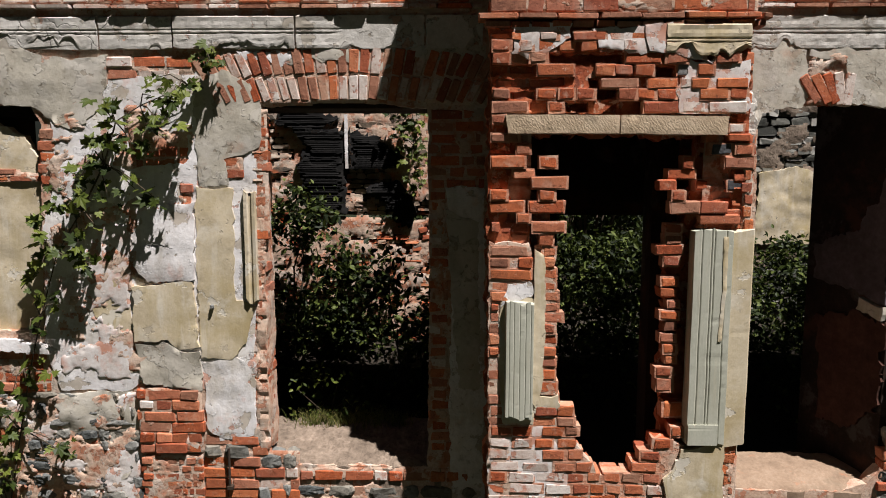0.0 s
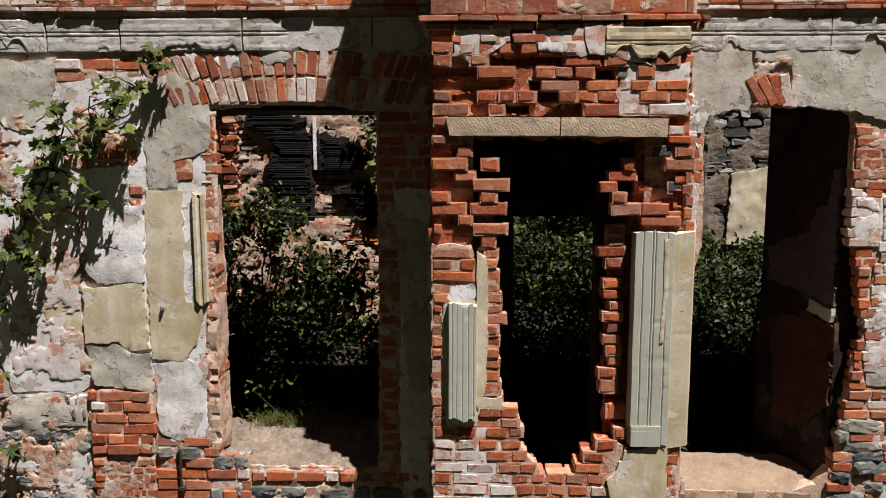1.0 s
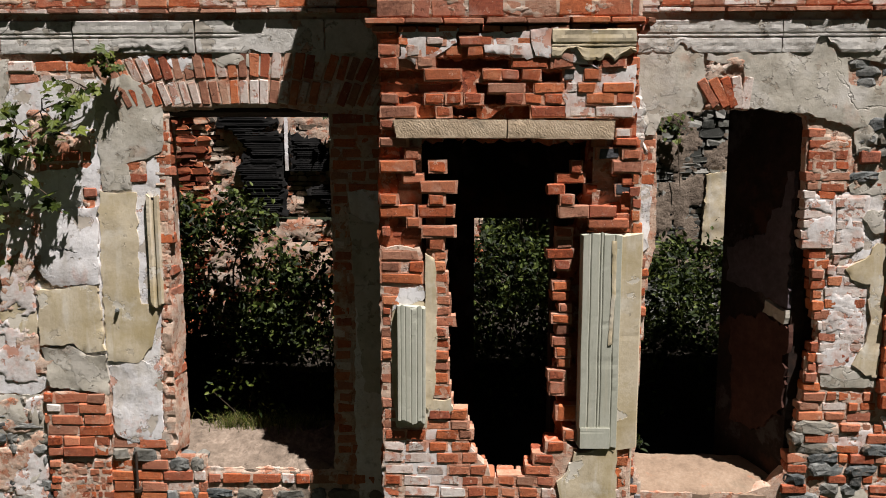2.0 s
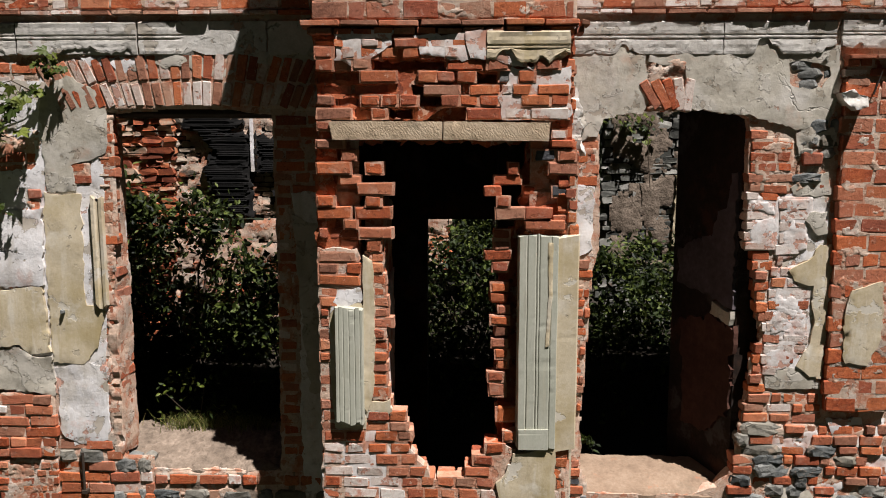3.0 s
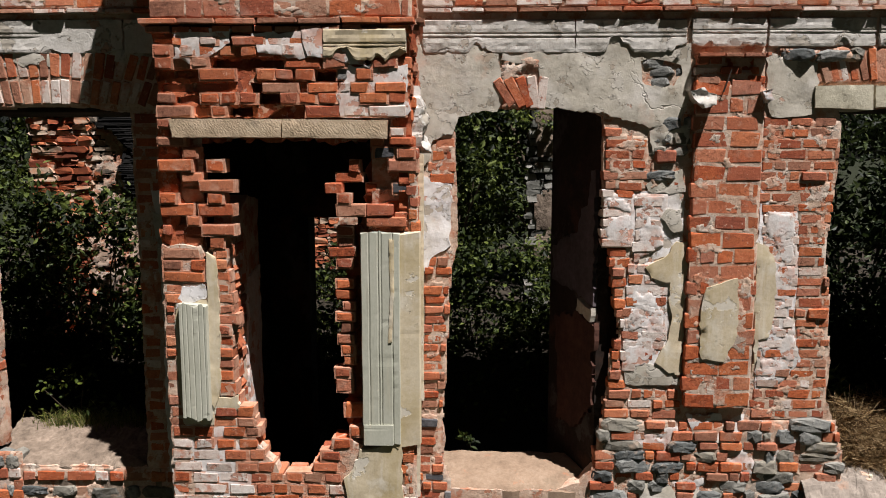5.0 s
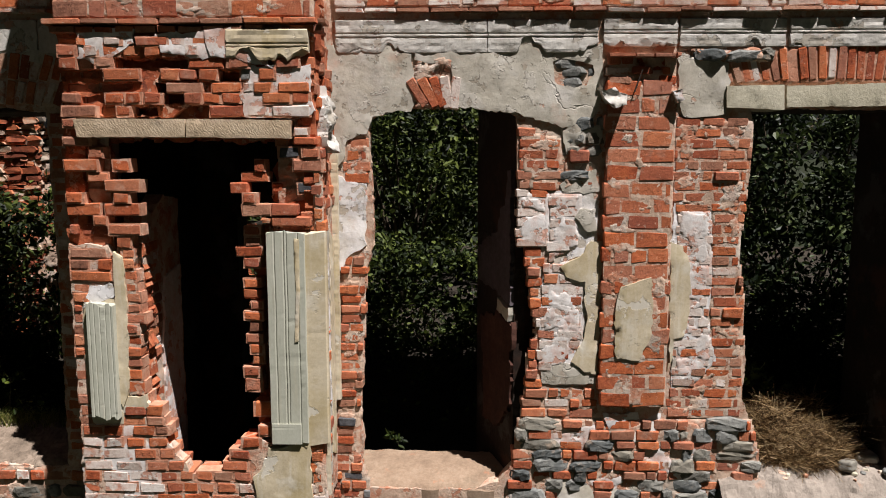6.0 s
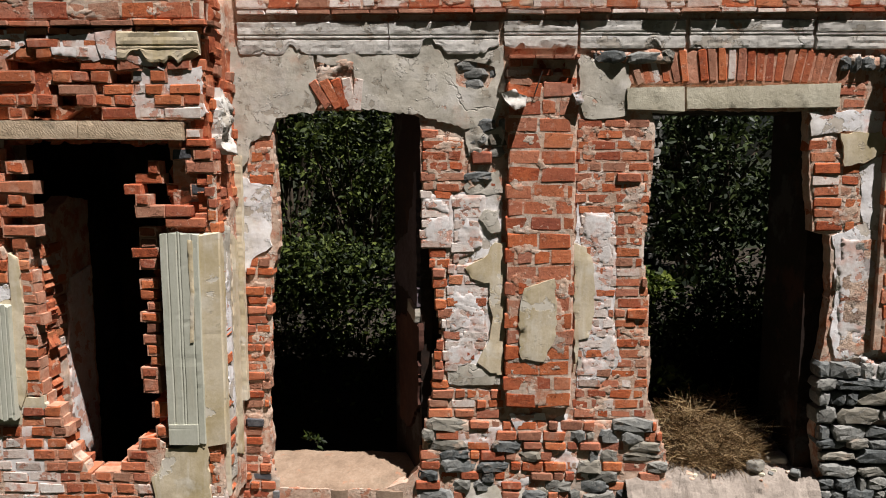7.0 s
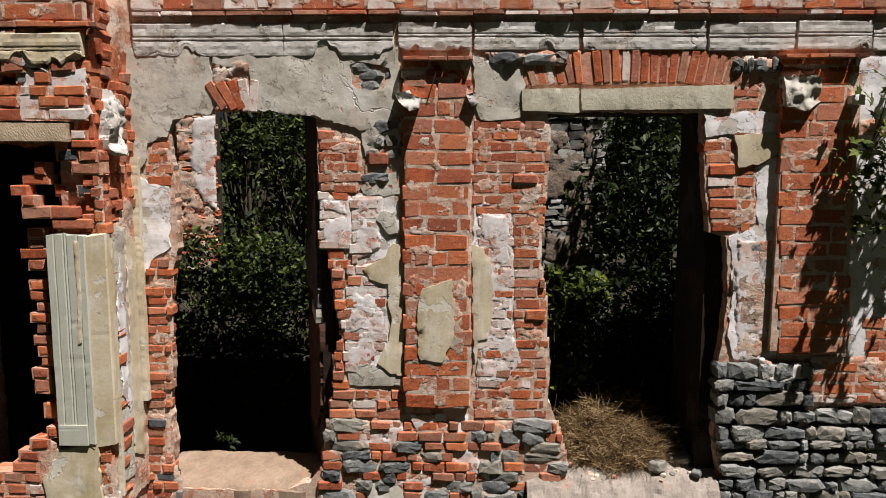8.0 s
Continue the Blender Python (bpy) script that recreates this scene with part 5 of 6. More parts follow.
box(bm, BAY[0] - 0.05, BAY[1] + 0.05, BAY[2] - 0.24, 0.02, BAY_TOP - 0.02, BAY_TOP + 0.14)
part("coping", bm, SANDSTONE, cornice)

# ---- plaster, bricks and stones of the right wall ----
slab("plaster", wall_right, [(2.20, 4.64), (2.93, 4.64), (2.95, 4.51), (3.01, 4.24), (2.94, 4.07), (2.73, 4.05), (2.61, 4.01), (2.57, 3.89), (2.38, 3.84), (2.35, 3.64), (2.31, 3.59), (2.23, 3.59), (2.22, 4.28)], -0.016, 0.06, GREY, relief=0.009)
slab("plaster", wall_right, [(2.96, 4.64), (4.59, 4.64), (4.61, 4.32), (4.54, 3.98), (4.27, 3.93), (3.90, 4.05), (3.57, 4.08), (3.31, 4.11), (3.30, 4.46), (2.98, 4.51)], -0.017, 0.06, GREY, relief=0.009, holes=[[(4.17, 4.49), (4.32, 4.52), (4.53, 4.48), (4.52, 4.37), (4.45, 4.28), (4.27, 4.29), (4.18, 4.33)]])
lay(wall_right, [(4.17, 4.49), (4.32, 4.52), (4.53, 4.48), (4.52, 4.37), (4.45, 4.28), (4.27, 4.29), (4.18, 4.33)], 0.012, stones=0.5, course=0.08)
slab("plaster", wall_right, [(2.23, 3.57), (2.36, 3.47), (2.55, 3.43), (2.54, 2.89), (2.36, 2.78), (2.20, 2.47), (2.13, 1.20), (2.02, 0.65), (2.14, 3.09)], -0.013, 0.06, LIME, relief=0.016)
for k, (px, lean) in enumerate(((-0.12, -34), (-0.03, -30), (0.05, -22), (0.12, -8), (0.2, 6))):
    ob = child("brick", PICK.choice(LONG[WHITE_BRICK if k > 2 else BRICK]), wall_right)
    ob.matrix_basis = pose(3.13 + px, 0.045, 4.23, 0, 90 + lean, 0)
smear(wall_right, [(2.96, 4.54), (3.33, 4.54), (3.33, 4.08), (2.95, 4.06)], -0.02, 0.22, MORTAR, scale=7)
smear(wall_right, [(5.66, 4.62), (7.69, 4.62), (7.71, 4.31), (5.67, 4.29)], -0.006, 0.9, BED, cell=0.02, fade=0.02, thick=0.0012)
lay(wall_right, [(2.38, 3.81), (2.58, 3.81), (2.56, 3.44), (2.36, 3.46)], -0.004)
lay(wall_right, [(2.33, 2.81), (2.54, 2.89), (2.52, 2.27), (2.48, 1.52), (2.44, 0.98), (2.53, 0.71), (2.57, 0.43), (2.17, 0.43), (2.26, 1.52)], -0.006, white=0.03, dark=0.06, uneven=0.02, missing=0.04, course=0.088, long=0.19)
lay(wall_right, [(3.90, 3.91), (4.27, 3.84), (4.24, 3.38), (3.89, 3.39)], -0.006, course=0.093, long=0.23)
lay(wall_right, [(3.89, 3.37), (4.17, 3.37), (4.16, 2.88), (3.88, 2.89)], -0.008, white=0.95, course=0.085)
slab("plaster", wall_right, [(4.17, 3.37), (4.51, 3.44), (4.60, 3.34), (4.59, 2.89), (4.45, 2.81), (4.25, 2.74), (4.16, 2.58), (4.16, 2.88)], -0.004, 0.05, LIME, relief=0.01)
lay(wall_right, [(4.17, 3.37), (4.46, 3.37), (4.41, 2.89), (4.16, 2.74)], -0.008, white=0.9, course=0.1)
slab("plaster", wall_right, [(4.14, 2.74), (4.50, 2.76), (4.50, 1.80), (4.11, 1.68), (4.09, 2.27)], -0.004, 0.05, LIME, relief=0.01)
lay(wall_right, [(4.14, 2.74), (4.49, 2.76), (4.49, 2.07), (4.34, 1.83), (4.09, 1.75), (4.10, 2.27)], -0.007, white=0.93, course=0.1, uneven=0.004)
lay(wall_right, [(4.27, 3.96), (4.62, 3.96), (4.61, 3.37), (4.26, 3.37)], -0.004, stones=0.95, course=0.1, missing=0.25)
slab("plaster", wall_right, [(4.28, 3.96), (4.6, 3.96), (4.6, 3.74), (4.45, 3.78), (4.3, 3.7)], -0.012, 0.05, GREY, wild=0.04, relief=0.02, cell=0.03)
slab("plaster", wall_right, [(4.25, 3.44), (4.56, 3.59), (4.60, 3.37), (4.36, 3.37), (4.28, 3.33)], -0.010, 0.05, GREY, relief=0.011)
brick(wall_right, 4.32, 4.51, 3.68, 0.12, -0.035)
slab("plaster", wall_right, [(4.42, 3.23), (4.56, 3.22), (4.58, 3.03), (4.51, 3.02), (4.44, 3.07), (4.40, 3.15)], -0.022, 0.06, GREY, "loose disc of grey plaster")
slab("plaster", wall_right, [(4.52, 2.94), (4.63, 2.94), (4.62, 1.73), (4.50, 1.75), (4.38, 1.84), (4.50, 2.07), (4.51, 2.27), (4.48, 2.57), (4.32, 2.62), (4.27, 2.71), (4.43, 2.78)], -0.024, 0.07, CREAM, "loose tongue of cream plaster")
slab("plaster", wall_right, [(4.09, 1.85), (4.39, 1.81), (4.61, 1.71), (4.61, 1.63), (4.13, 1.63)], -0.011, 0.05, GREY)
lay(wall_right, [(3.95, 2.86), (4.11, 2.84), (4.12, 2.27), (4.06, 1.85), (4.14, 1.62), (4.62, 1.62), (4.63, 1.31), (3.93, 1.31), (3.99, 1.59), (3.97, 1.85), (4.06, 2.06)], 0.002, white=0.05, uneven=0.016, missing=0.05, long=0.22, course=0.093)
lay(wall_right, [(3.92, 1.30), (6.02, 1.31), (6.10, 1.01), (6.16, 0.46), (3.78, 0.44), (3.86, 0.83)], -0.008, stones=0.36, uneven=0.022, missing=0.09, course=0.093, long=0.21, size=1.25, mortar=0.34, lime=0.12, jut=0.15)
slab("plaster", wall_right, [(4.67, 1.35), (5.22, 1.39), (5.26, 1.22), (5.06, 1.06), (4.91, 1.14), (4.73, 1.21)], -0.008, 0.05, LIME, relief=0.03)
slab("plaster", wall_right, [(4.22, 0.72), (4.85, 0.75), (5.06, 0.62), (4.96, 0.45), (4.17, 0.44)], -0.008, 0.05, GREY, relief=0.03)
slab("plaster", wall_right, [(5.24, 4.56), (5.67, 4.48), (5.70, 4.32), (5.66, 4.05), (5.45, 4.00), (5.30, 4.01), (5.26, 4.18)], -0.016, 0.06, GREY, relief=0.009)
slab("plaster", wall_right, [(5.25, 3.40), (5.37, 3.24), (5.58, 3.20), (5.62, 2.74), (5.60, 2.28), (5.67, 1.86), (5.53, 1.65), (5.30, 1.59), (5.24, 2.59)], -0.004, 0.05, LIME, relief=0.01)
lay(wall_right, [(5.29, 3.24), (5.58, 3.20), (5.62, 2.74), (5.60, 2.28), (5.67, 1.86), (5.53, 1.65), (5.30, 1.61)], -0.006, white=0.8, course=0.093, long=0.22, uneven=0.004)
slab("plaster", wall_right, [(5.24, 2.93), (5.34, 2.89), (5.41, 2.74), (5.44, 2.38), (5.38, 2.07), (5.30, 2.05), (5.26, 1.75)], -0.017, 0.05, CREAM)
lay(wall_right, [(5.25, 4.00), (5.91, 3.99), (5.88, 3.24), (5.84, 2.84), (5.90, 2.49), (5.92, 2.07), (5.94, 1.81), (5.92, 1.32), (5.26, 1.32), (5.28, 1.59), (5.53, 1.65), (5.68, 1.86), (5.61, 2.28), (5.62, 2.74), (5.58, 3.19), (5.25, 3.25)], -0.002, course=0.093, long=0.22, white=0.05)
lay(wall_right, [(5.69, 4.50), (6.03, 4.50), (6.03, 4.32), (5.67, 4.31)], 0.0)
lay(wall_right, [(5.26, 4.62), (6.03, 4.58), (6.03, 4.49), (5.45, 4.48)], -0.03, stones=1.0, course=0.12)
arch(wall_right, 5.74, 7.52, 4.29, 0.04, (0.3,), 0.078, 2.6, -0.014, white=0.06, old=0.2)
lintel = tagged(new("lintel"), "pale sandstone window lintel in two pieces", "lintel")
slab("stone", lintel, [(5.66, 4.28), (6.15, 4.29), (6.16, 4.08), (5.67, 4.10)], -0.03, 0.35, PALE_STONE, wild=0.004, relief=0.005)
slab("stone", lintel, [(6.17, 4.28), (7.48, 4.32), (7.48, 4.12), (6.18, 4.10)], -0.03, 0.35, PALE_STONE, wild=0.005, relief=0.005)
lay(wall_right, [(7.49, 4.42), (7.73, 4.42), (7.72, 4.10), (7.51, 4.10)], 0.0)
lay(wall_right, [(7.43, 4.56), (7.89, 4.56), (7.85, 4.42), (7.49, 4.42)], -0.03, stones=1.0, course=0.12)
slab("plaster", wall_right, [(7.24, 4.08), (7.72, 4.09), (7.91, 4.08), (7.92, 3.89), (7.51, 3.90), (7.27, 3.88)], -0.012, 0.05, LIME, relief=0.011)
lay(wall_right, [(7.25, 3.87), (7.51, 3.89), (7.72, 3.61), (7.75, 3.10), (7.36, 3.04), (7.30, 3.45)], -0.004, course=0.1, long=0.24, white=0.1)
slab("slab_of_stone", wall_right, [(7.52, 3.88), (7.85, 3.91), (7.93, 3.78), (7.73, 3.64), (7.54, 3.61)], -0.03, 0.08, CREAM, "flat pale stone", relief=0.004)
slab("plaster", wall_right, [(7.70, 3.60), (7.93, 3.74), (7.95, 2.60), (7.96, 1.92), (7.61, 1.87), (7.53, 2.08), (7.56, 2.49), (7.51, 3.00), (7.75, 3.09)], -0.010, 0.05, LIME, relief=0.013)
lay(wall_right, [(7.56, 3.00), (7.91, 3.00), (7.94, 1.93), (7.59, 1.87)], -0.004, stones=0.9, course=0.13, missing=0.72, mortar=0.5, lime=0.5, mud=0.01)
slab("bedding", wall_right, [(7.49, 1.82), (8.32, 1.81), (8.34, 1.45), (9.91, 1.46), (10.00, 0.47), (7.48, 0.45), (7.58, 0.81), (7.52, 1.18)], -0.01, 0.05, EARTH, relief=0.02)
lay(wall_right, [(7.42, 1.86), (8.32, 1.82), (8.34, 1.46), (8.99, 1.46), (9.91, 1.47), (10.00, 0.50), (7.39, 0.47), (7.54, 0.80), (7.46, 1.18)], -0.045, stones=1.0, course=0.125, joint=0.02, uneven=0.024, size=1.05, mortar=0.0, lime=0)
smear(wall_right, [(7.81, 1.92), (8.32, 1.88), (8.32, 1.75), (7.88, 1.61)], -0.05, 0.4, LIMEWASH, thick=0.002)
lay(wall_right, [(8.27, 1.92), (9.87, 1.93), (9.91, 1.49), (8.30, 1.51)], -0.03, white=0.05, dark=0.15)
slab("plaster", wall_right, [(8.44, 4.56), (10.34, 4.55), (10.62, 1.89), (8.62, 1.88)], -0.008, 0.05, LIME, relief=0.013)
lay(wall_right, [(8.47, 4.03), (8.96, 4.03), (8.97, 3.89), (8.48, 3.89)], -0.014)
lay(wall_right, [(8.74, 2.29), (9.29, 2.30), (9.32, 1.88), (8.77, 1.88)], -0.014)


def brick_pilaster(label, poly, y):
    p = tagged(new("pilaster"), label, "pilaster", "brick pilasters of the front")
    xs, zs = [q[0] for q in poly], [q[1] for q in poly]
    bm = bmesh.new()
    box(bm, min(xs) + 0.02, max(xs) - 0.02, y + 0.008, 0.05, min(zs) + 0.02, max(zs))
    part("core", bm, MORTAR, p)
    lay(p, poly, y, course=0.145, long=0.3, joint=0.012, uneven=0.006, dark=0.0, mortar=0.03, lime=0, jut=0.0, old=0.03)
    return p


p1 = brick_pilaster("red brick pilaster with remnants of cream plaster", [(4.64, 4.30), (5.21, 4.30), (5.23, 1.44), (4.64, 1.44)], -0.06)
slab("backing", p1, [(4.65, 4.55), (5.22, 4.55), (5.22, 4.28), (4.65, 4.28)], 0.0, 0.06, RED_CORE, relief=0.02, cell=0.03)
lay(p1, [(4.64, 4.52), (4.86, 4.52), (4.9, 4.42), (5.12, 4.4), (5.14, 4.52), (5.22, 4.52), (5.22, 4.29), (4.64, 4.29)], -0.05, course=0.078, long=0.22, uneven=0.02, missing=0.12, white=0.15)
bm = bmesh.new()
bmesh.ops.create_cone(bm, cap_ends=True, segments=6, radius1=0.007, radius2=0.005, depth=0.2, matrix=pose(4.89, -0.085, 4.32, 0, 18, 0))
part("iron_pin", bm, IRON, p1, "thin rusty iron pin")
slab("plaster", p1, [(4.78, 2.53), (5.06, 2.63), (5.09, 2.29), (5.06, 2.08), (4.98, 1.87), (4.77, 1.90), (4.75, 2.29)], -0.079, 0.04, CREAM, relief=0.003)
smear(p1, [(4.66, 2.85), (5.2, 2.85), (5.2, 1.75), (4.66, 1.75)], -0.0645, 0.28, MORTAR, scale=3.2, cell=0.012, thick=0.0012)
p2 = brick_pilaster("red brick pilaster dappled by leaf shade", [(7.87, 4.41), (8.47, 4.41), (8.56, 1.97), (7.96, 1.97)], -0.08)
ledge(p1, 4.63, 5.24, -0.03, 4.535, 0.032, 0.09, 0.2)
ledge(p2, 7.85, 8.56, -0.05, 4.545, 0.032, 0.1, 0.2)
slab("capital", p1, [(4.58, 4.24), (4.68, 4.27), (4.78, 4.21), (4.77, 4.12), (4.68, 4.10), (4.60, 4.17)], -0.11, 0.12, MOULDED, "broken white stucco scroll", relief=0.09, cell=0.018)
slab("capital", p1, [(5.19, 4.23), (5.26, 4.24), (5.28, 4.15), (5.22, 4.13)], -0.12, 0.12, LIME, relief=0.04, cell=0.03)
slab("capital", p2, [(7.85, 4.38), (8.17, 4.37), (8.20, 4.17), (8.08, 4.10), (7.87, 4.14)], -0.125, 0.12, GREY, "broken grey stucco leaf capital", relief=0.055, cell=0.018)
slab("capital", p2, [(8.43, 4.22), (8.54, 4.21), (8.53, 4.13), (8.44, 4.14)], -0.15, 0.13, LIME, relief=0.04, cell=0.03)
slab("backing", p2, [(7.88, 4.55), (8.5, 4.55), (8.5, 4.38), (7.88, 4.38)], -0.01, 0.06, RED_CORE, relief=0.02, cell=0.03)
lay(p2, [(7.88, 4.53), (8.5, 4.53), (8.5, 4.4), (7.88, 4.4)], -0.05, course=0.075, long=0.2, uneven=0.02, missing=0.2)

# ---- sills ----
def mound(name, x0, x1, y0, y1, z, high, material, label, slope=0.0, apron=0.0, lumpy=0.012):
    """An uneven heap that covers a broken sill."""
    n, m = 96, 64
    verts = []
    for j in range(m + 1):
        for i in range(n + 1):
            u, w = i / n, j / m
            x, y = x0 + (x1 - x0) * u, y0 + (y1 - y0) * w + noise.noise(Vector((u * 9, 3, z))) * 0.04
            edge = min(1, 5 * min(w + 0.16, 1.1 - w))
            verts.append((x, y, z + slope * w - 0.12 + edge * 0.12 + high * math.sin(math.pi * w * 0.9) + noise.fractal(Vector((x * 5, y * 5, z)), 0.7, 2.1, 6) * lumpy))
    faces = [(j * (n + 1) + i, j * (n + 1) + i + 1, (j + 1) * (n + 1) + i + 1, (j + 1) * (n + 1) + i) for j in range(m) for i in range(n)]
    last = 0
    for k in range(1, 13):
        base = len(verts)
        for i in range(n + 1):
            x, y, top = verts[i]
            u = k / 12
            verts.append((x, y - apron * u - (0.03 if apron else 0.0) * noise.fractal(Vector((x * 7, u * 5, z)), 0.7, 2.1, 4), top - 0.5 * u))
        faces += [(base + i, base + i + 1, last + i + 1, last + i) for i in range(n)]
        last = base
    return tagged(new(name, mesh_of(name, verts, faces, material)), label, "sill", kind="structure")


mound("sill_1", -1.9, -0.15, 0.006, 0.9, 0.82, 0.03, SILL, "rubble sill with pale mortar and grass", slope=0.16, lumpy=0.035)
mound("sill_2", 2.3, 4.0, 0.006, 0.75, 0.63, 0.05, SAND, "sandy pink rubble sill of the window", slope=0.06)
mound("sill_3", 5.75, 7.5, -0.08, 1.1, 0.72, 0.1, RUBBLE_SAND, "grey sandy broken sill under dry stalks", apron=0.45, slope=0.14, lumpy=0.03)

# ---- walls inside the ruin ----
def rubble_wall(name, label, x0, x1, y, z0, z1, course, seed, material=None, wavy=0.12, rough=0.04, bite=0.38):
    """A far wall of thin stones; too many to count, so they are one mesh."""
    rng = random.Random(seed)
    w = tagged(new(name), label, "wall", kind="structure")
    bm = bmesh.new()
    box(bm, x0 + 0.05, x1 - 0.05, y + 0.05, y + 0.5, z0, z1 - 0.1)
    part("core", bm, EARTH, w)
    verts, faces = [], []
    z = z0
    while z < z1:
        h = course * rng.uniform(0.6, 1.3)
        x = x0 + rng.uniform(-0.1, 0.05)
        ragged = x1 + noise.noise(Vector((z * 2, seed, 0))) * wavy
        while x < ragged and z < z1 + noise.noise(Vector((x, seed, 3))) * 0.25 :
            l = min(rng.uniform(0.1, bite), max(0.06, ragged - x))
            d = rng.uniform(-1.2, 0.8) * rough
            b = len(verts)
            for dx, dz in ((0, 0.2), (0.12, 0), (0.88, 0.04), (1, 0.3), (0.96, 0.75), (0.8, 1), (0.15, 0.95), (0.02, 0.75)):
                verts.append((x + l * dx + rng.uniform(-0.015, 0.015), y + d + rng.uniform(-0.012, 0.012), z + (h - 0.008) * dz + rng.uniform(-0.12, 0.12) * h))
            for k in range(8):
                verts.append((verts[b + k][0], y + 0.15, verts[b + k][2]))
            faces.append([b + k for k in range(8)])
            faces += [(b + k, b + 8 + k, b + 8 + (k + 1) % 8, b + (k + 1) % 8) for k in range(8)]
            x += l + 0.012
        z += h
    tagged(child("stones", mesh_of("stones", verts, faces, material or RUBBLE), w, "thin layered stones and bricks"), kind="stuff")
    return w


back = rubble_wall("wall_back", "upper back wall of layered stone with charred laths", -3.6, 0.4, 4.3, 2.8, 5.0, 0.085, 3)
rubble_wall("wall_back_foot", "brick lower part of the back wall, half overgrown", -3.6, 0.4, 4.27, 0.3, 2.8, 0.09, 8, RED_RUBBLE, 0.12, 0.03, 0.3)
rubble_wall("wall_back_brick", "patch of old brick in the back wall", -3.62, -2.75, 4.26, 2.3, 4.6, 0.09, 9, RED_RUBBLE)
LATH = [lump_mesh("lath", (0.5, 0.012, 0.013), CHAR, 90 + i, 0.15, 0.12) for i in range(4)]
SOOTY = ([(-2.38, 4.02), (-2.1, 4.04), (-1.65, 4.05), (-1.66, 2.84), (-1.98, 2.83), (-2.25, 3.21), (-2.36, 3.54), (-2.2, 3.72)], [(-2.6, 4.32), (-2.14, 4.32), (-1.67, 4.18), (-2.24, 4.0), (-2.61, 4.09)],
         [(-1.57, 4.02), (-1.17, 3.91), (-0.84, 3.68), (-0.89, 3.49), (-1.57, 3.49)], [(-1.22, 3.26), (-0.84, 3.26), (-0.66, 3.07), (-0.66, 2.65), (-0.89, 2.67), (-1.13, 3.03), (-1.36, 3.17)])
for poly in SOOTY:
    slab("burnt_patch", back, poly, 4.205, 0.08, CHAR, "charred ragged patch", wild=0.07, relief=0.02, cell=0.04)
slab("batten", back, [(-1.64, 4.25), (-1.6, 4.25), (-1.595, 3.48), (-1.635, 3.48)], 4.17, 0.06, LIME, "thin pale batten", wild=0.003)
smear(back, [(-2.9, 4.6), (0.1, 4.6), (0.1, 2.85), (-2.9, 2.85)], 4.262, 0.32, MORTAR, cell=0.03, scale=2.5, thick=0.006)
smear(bpy.data.objects["wall_back_foot"], [(-2.9, 2.8), (0.1, 2.8), (0.1, 1.0), (-2.9, 1.0)], 4.24, 0.3, MORTAR, cell=0.03, scale=4, thick=0.004)
for poly in SOOTY:
    x0, x1, z0, z1 = min(p[0] for p in poly), max(p[0] for p in poly), min(p[1] for p in poly), max(p[1] for p in poly)
    z = z0
    while z < z1:
        a, b = spans(poly, z + 1e-4)[0]
        a, b = a + PICK.uniform(0.0, 0.12), b - PICK.uniform(0.0, 0.12)
        if b - a > 0.1:
            ob = child("lath", PICK.choice(LATH), back)
            ob.matrix_basis = pose((a + b) / 2, 4.185 + PICK.uniform(-0.012, 0.012), z, 0, PICK.uniform(-0.5, 0.5), 0) @ Matrix.Diagonal(((b - a) / 0.5, 1, 1, 1))
        z += 0.026
rubble_wall("wall_far", "far wall of grey layered stone behind the bushes", 3.8, 7.6, 6.0, 0.3, 4.9, 0.13, 4, FAR_STONE, 0.12, 0.03, 0.45)
pier = rubble_wall("wall_pier", "free-standing brick pier with white plaster on one edge", 0.2, 1.22, 5.3, 1.88, 5.2, 0.075, 6, RED_RUBBLE, 0.015, 0.01, 0.26)
smear(pier, [(0.91, 4.35), (1.27, 4.35), (1.22, 2.86), (1.05, 2.97), (0.84, 3.33)], 5.28, 0.8, LIMEWASH, cell=0.025, scale=3, thick=0.008, name="plaster")
smear(pier, [(0.57, 4.35), (1.27, 4.35), (1.18, 1.87), (0.45, 1.87)], 5.286, 0.25, MORTAR, cell=0.025, scale=4, thick=0.006)


smear(bpy.data.objects["wall_far"], [(3.9, 4.6), (7.4, 4.6), (7.4, 1.5), (3.9, 1.5)], 5.968, 0.2, SILL, cell=0.035, scale=2.5, thick=0.006)
slab("plaster", bpy.data.objects["wall_far"], [(4.95, 2.2), (6.3, 2.2), (6.3, 3.3), (5.6, 3.5), (5.0, 3.4)], 5.93, 0.1, CREAM, "patch of sandy plaster", relief=0.02)


# ---- plants ----
def leaf_shape(kind):
    if kind == "lobed":
        return [(0, 0, 0), (0.3, -0.12, 0.03), (0.5, 0.2, 0), (0.28, 0.3, 0.03), (0.42, 0.62, 0), (0.16, 0.56, 0.03), (0, 1, -0.03), (-0.16, 0.56, 0.03), (-0.42, 0.62, 0), (-0.28, 0.3, 0.03), (-0.5, 0.2, 0), (-0.3, -0.12, 0.03)]
    return [(0, 0, 0), (0.2, 0.25, 0.05), (0.26, 0.55, 0.05), (0, 1, -0.06), (-0.26, 0.55, 0.05), (-0.2, 0.25, 0.05)]


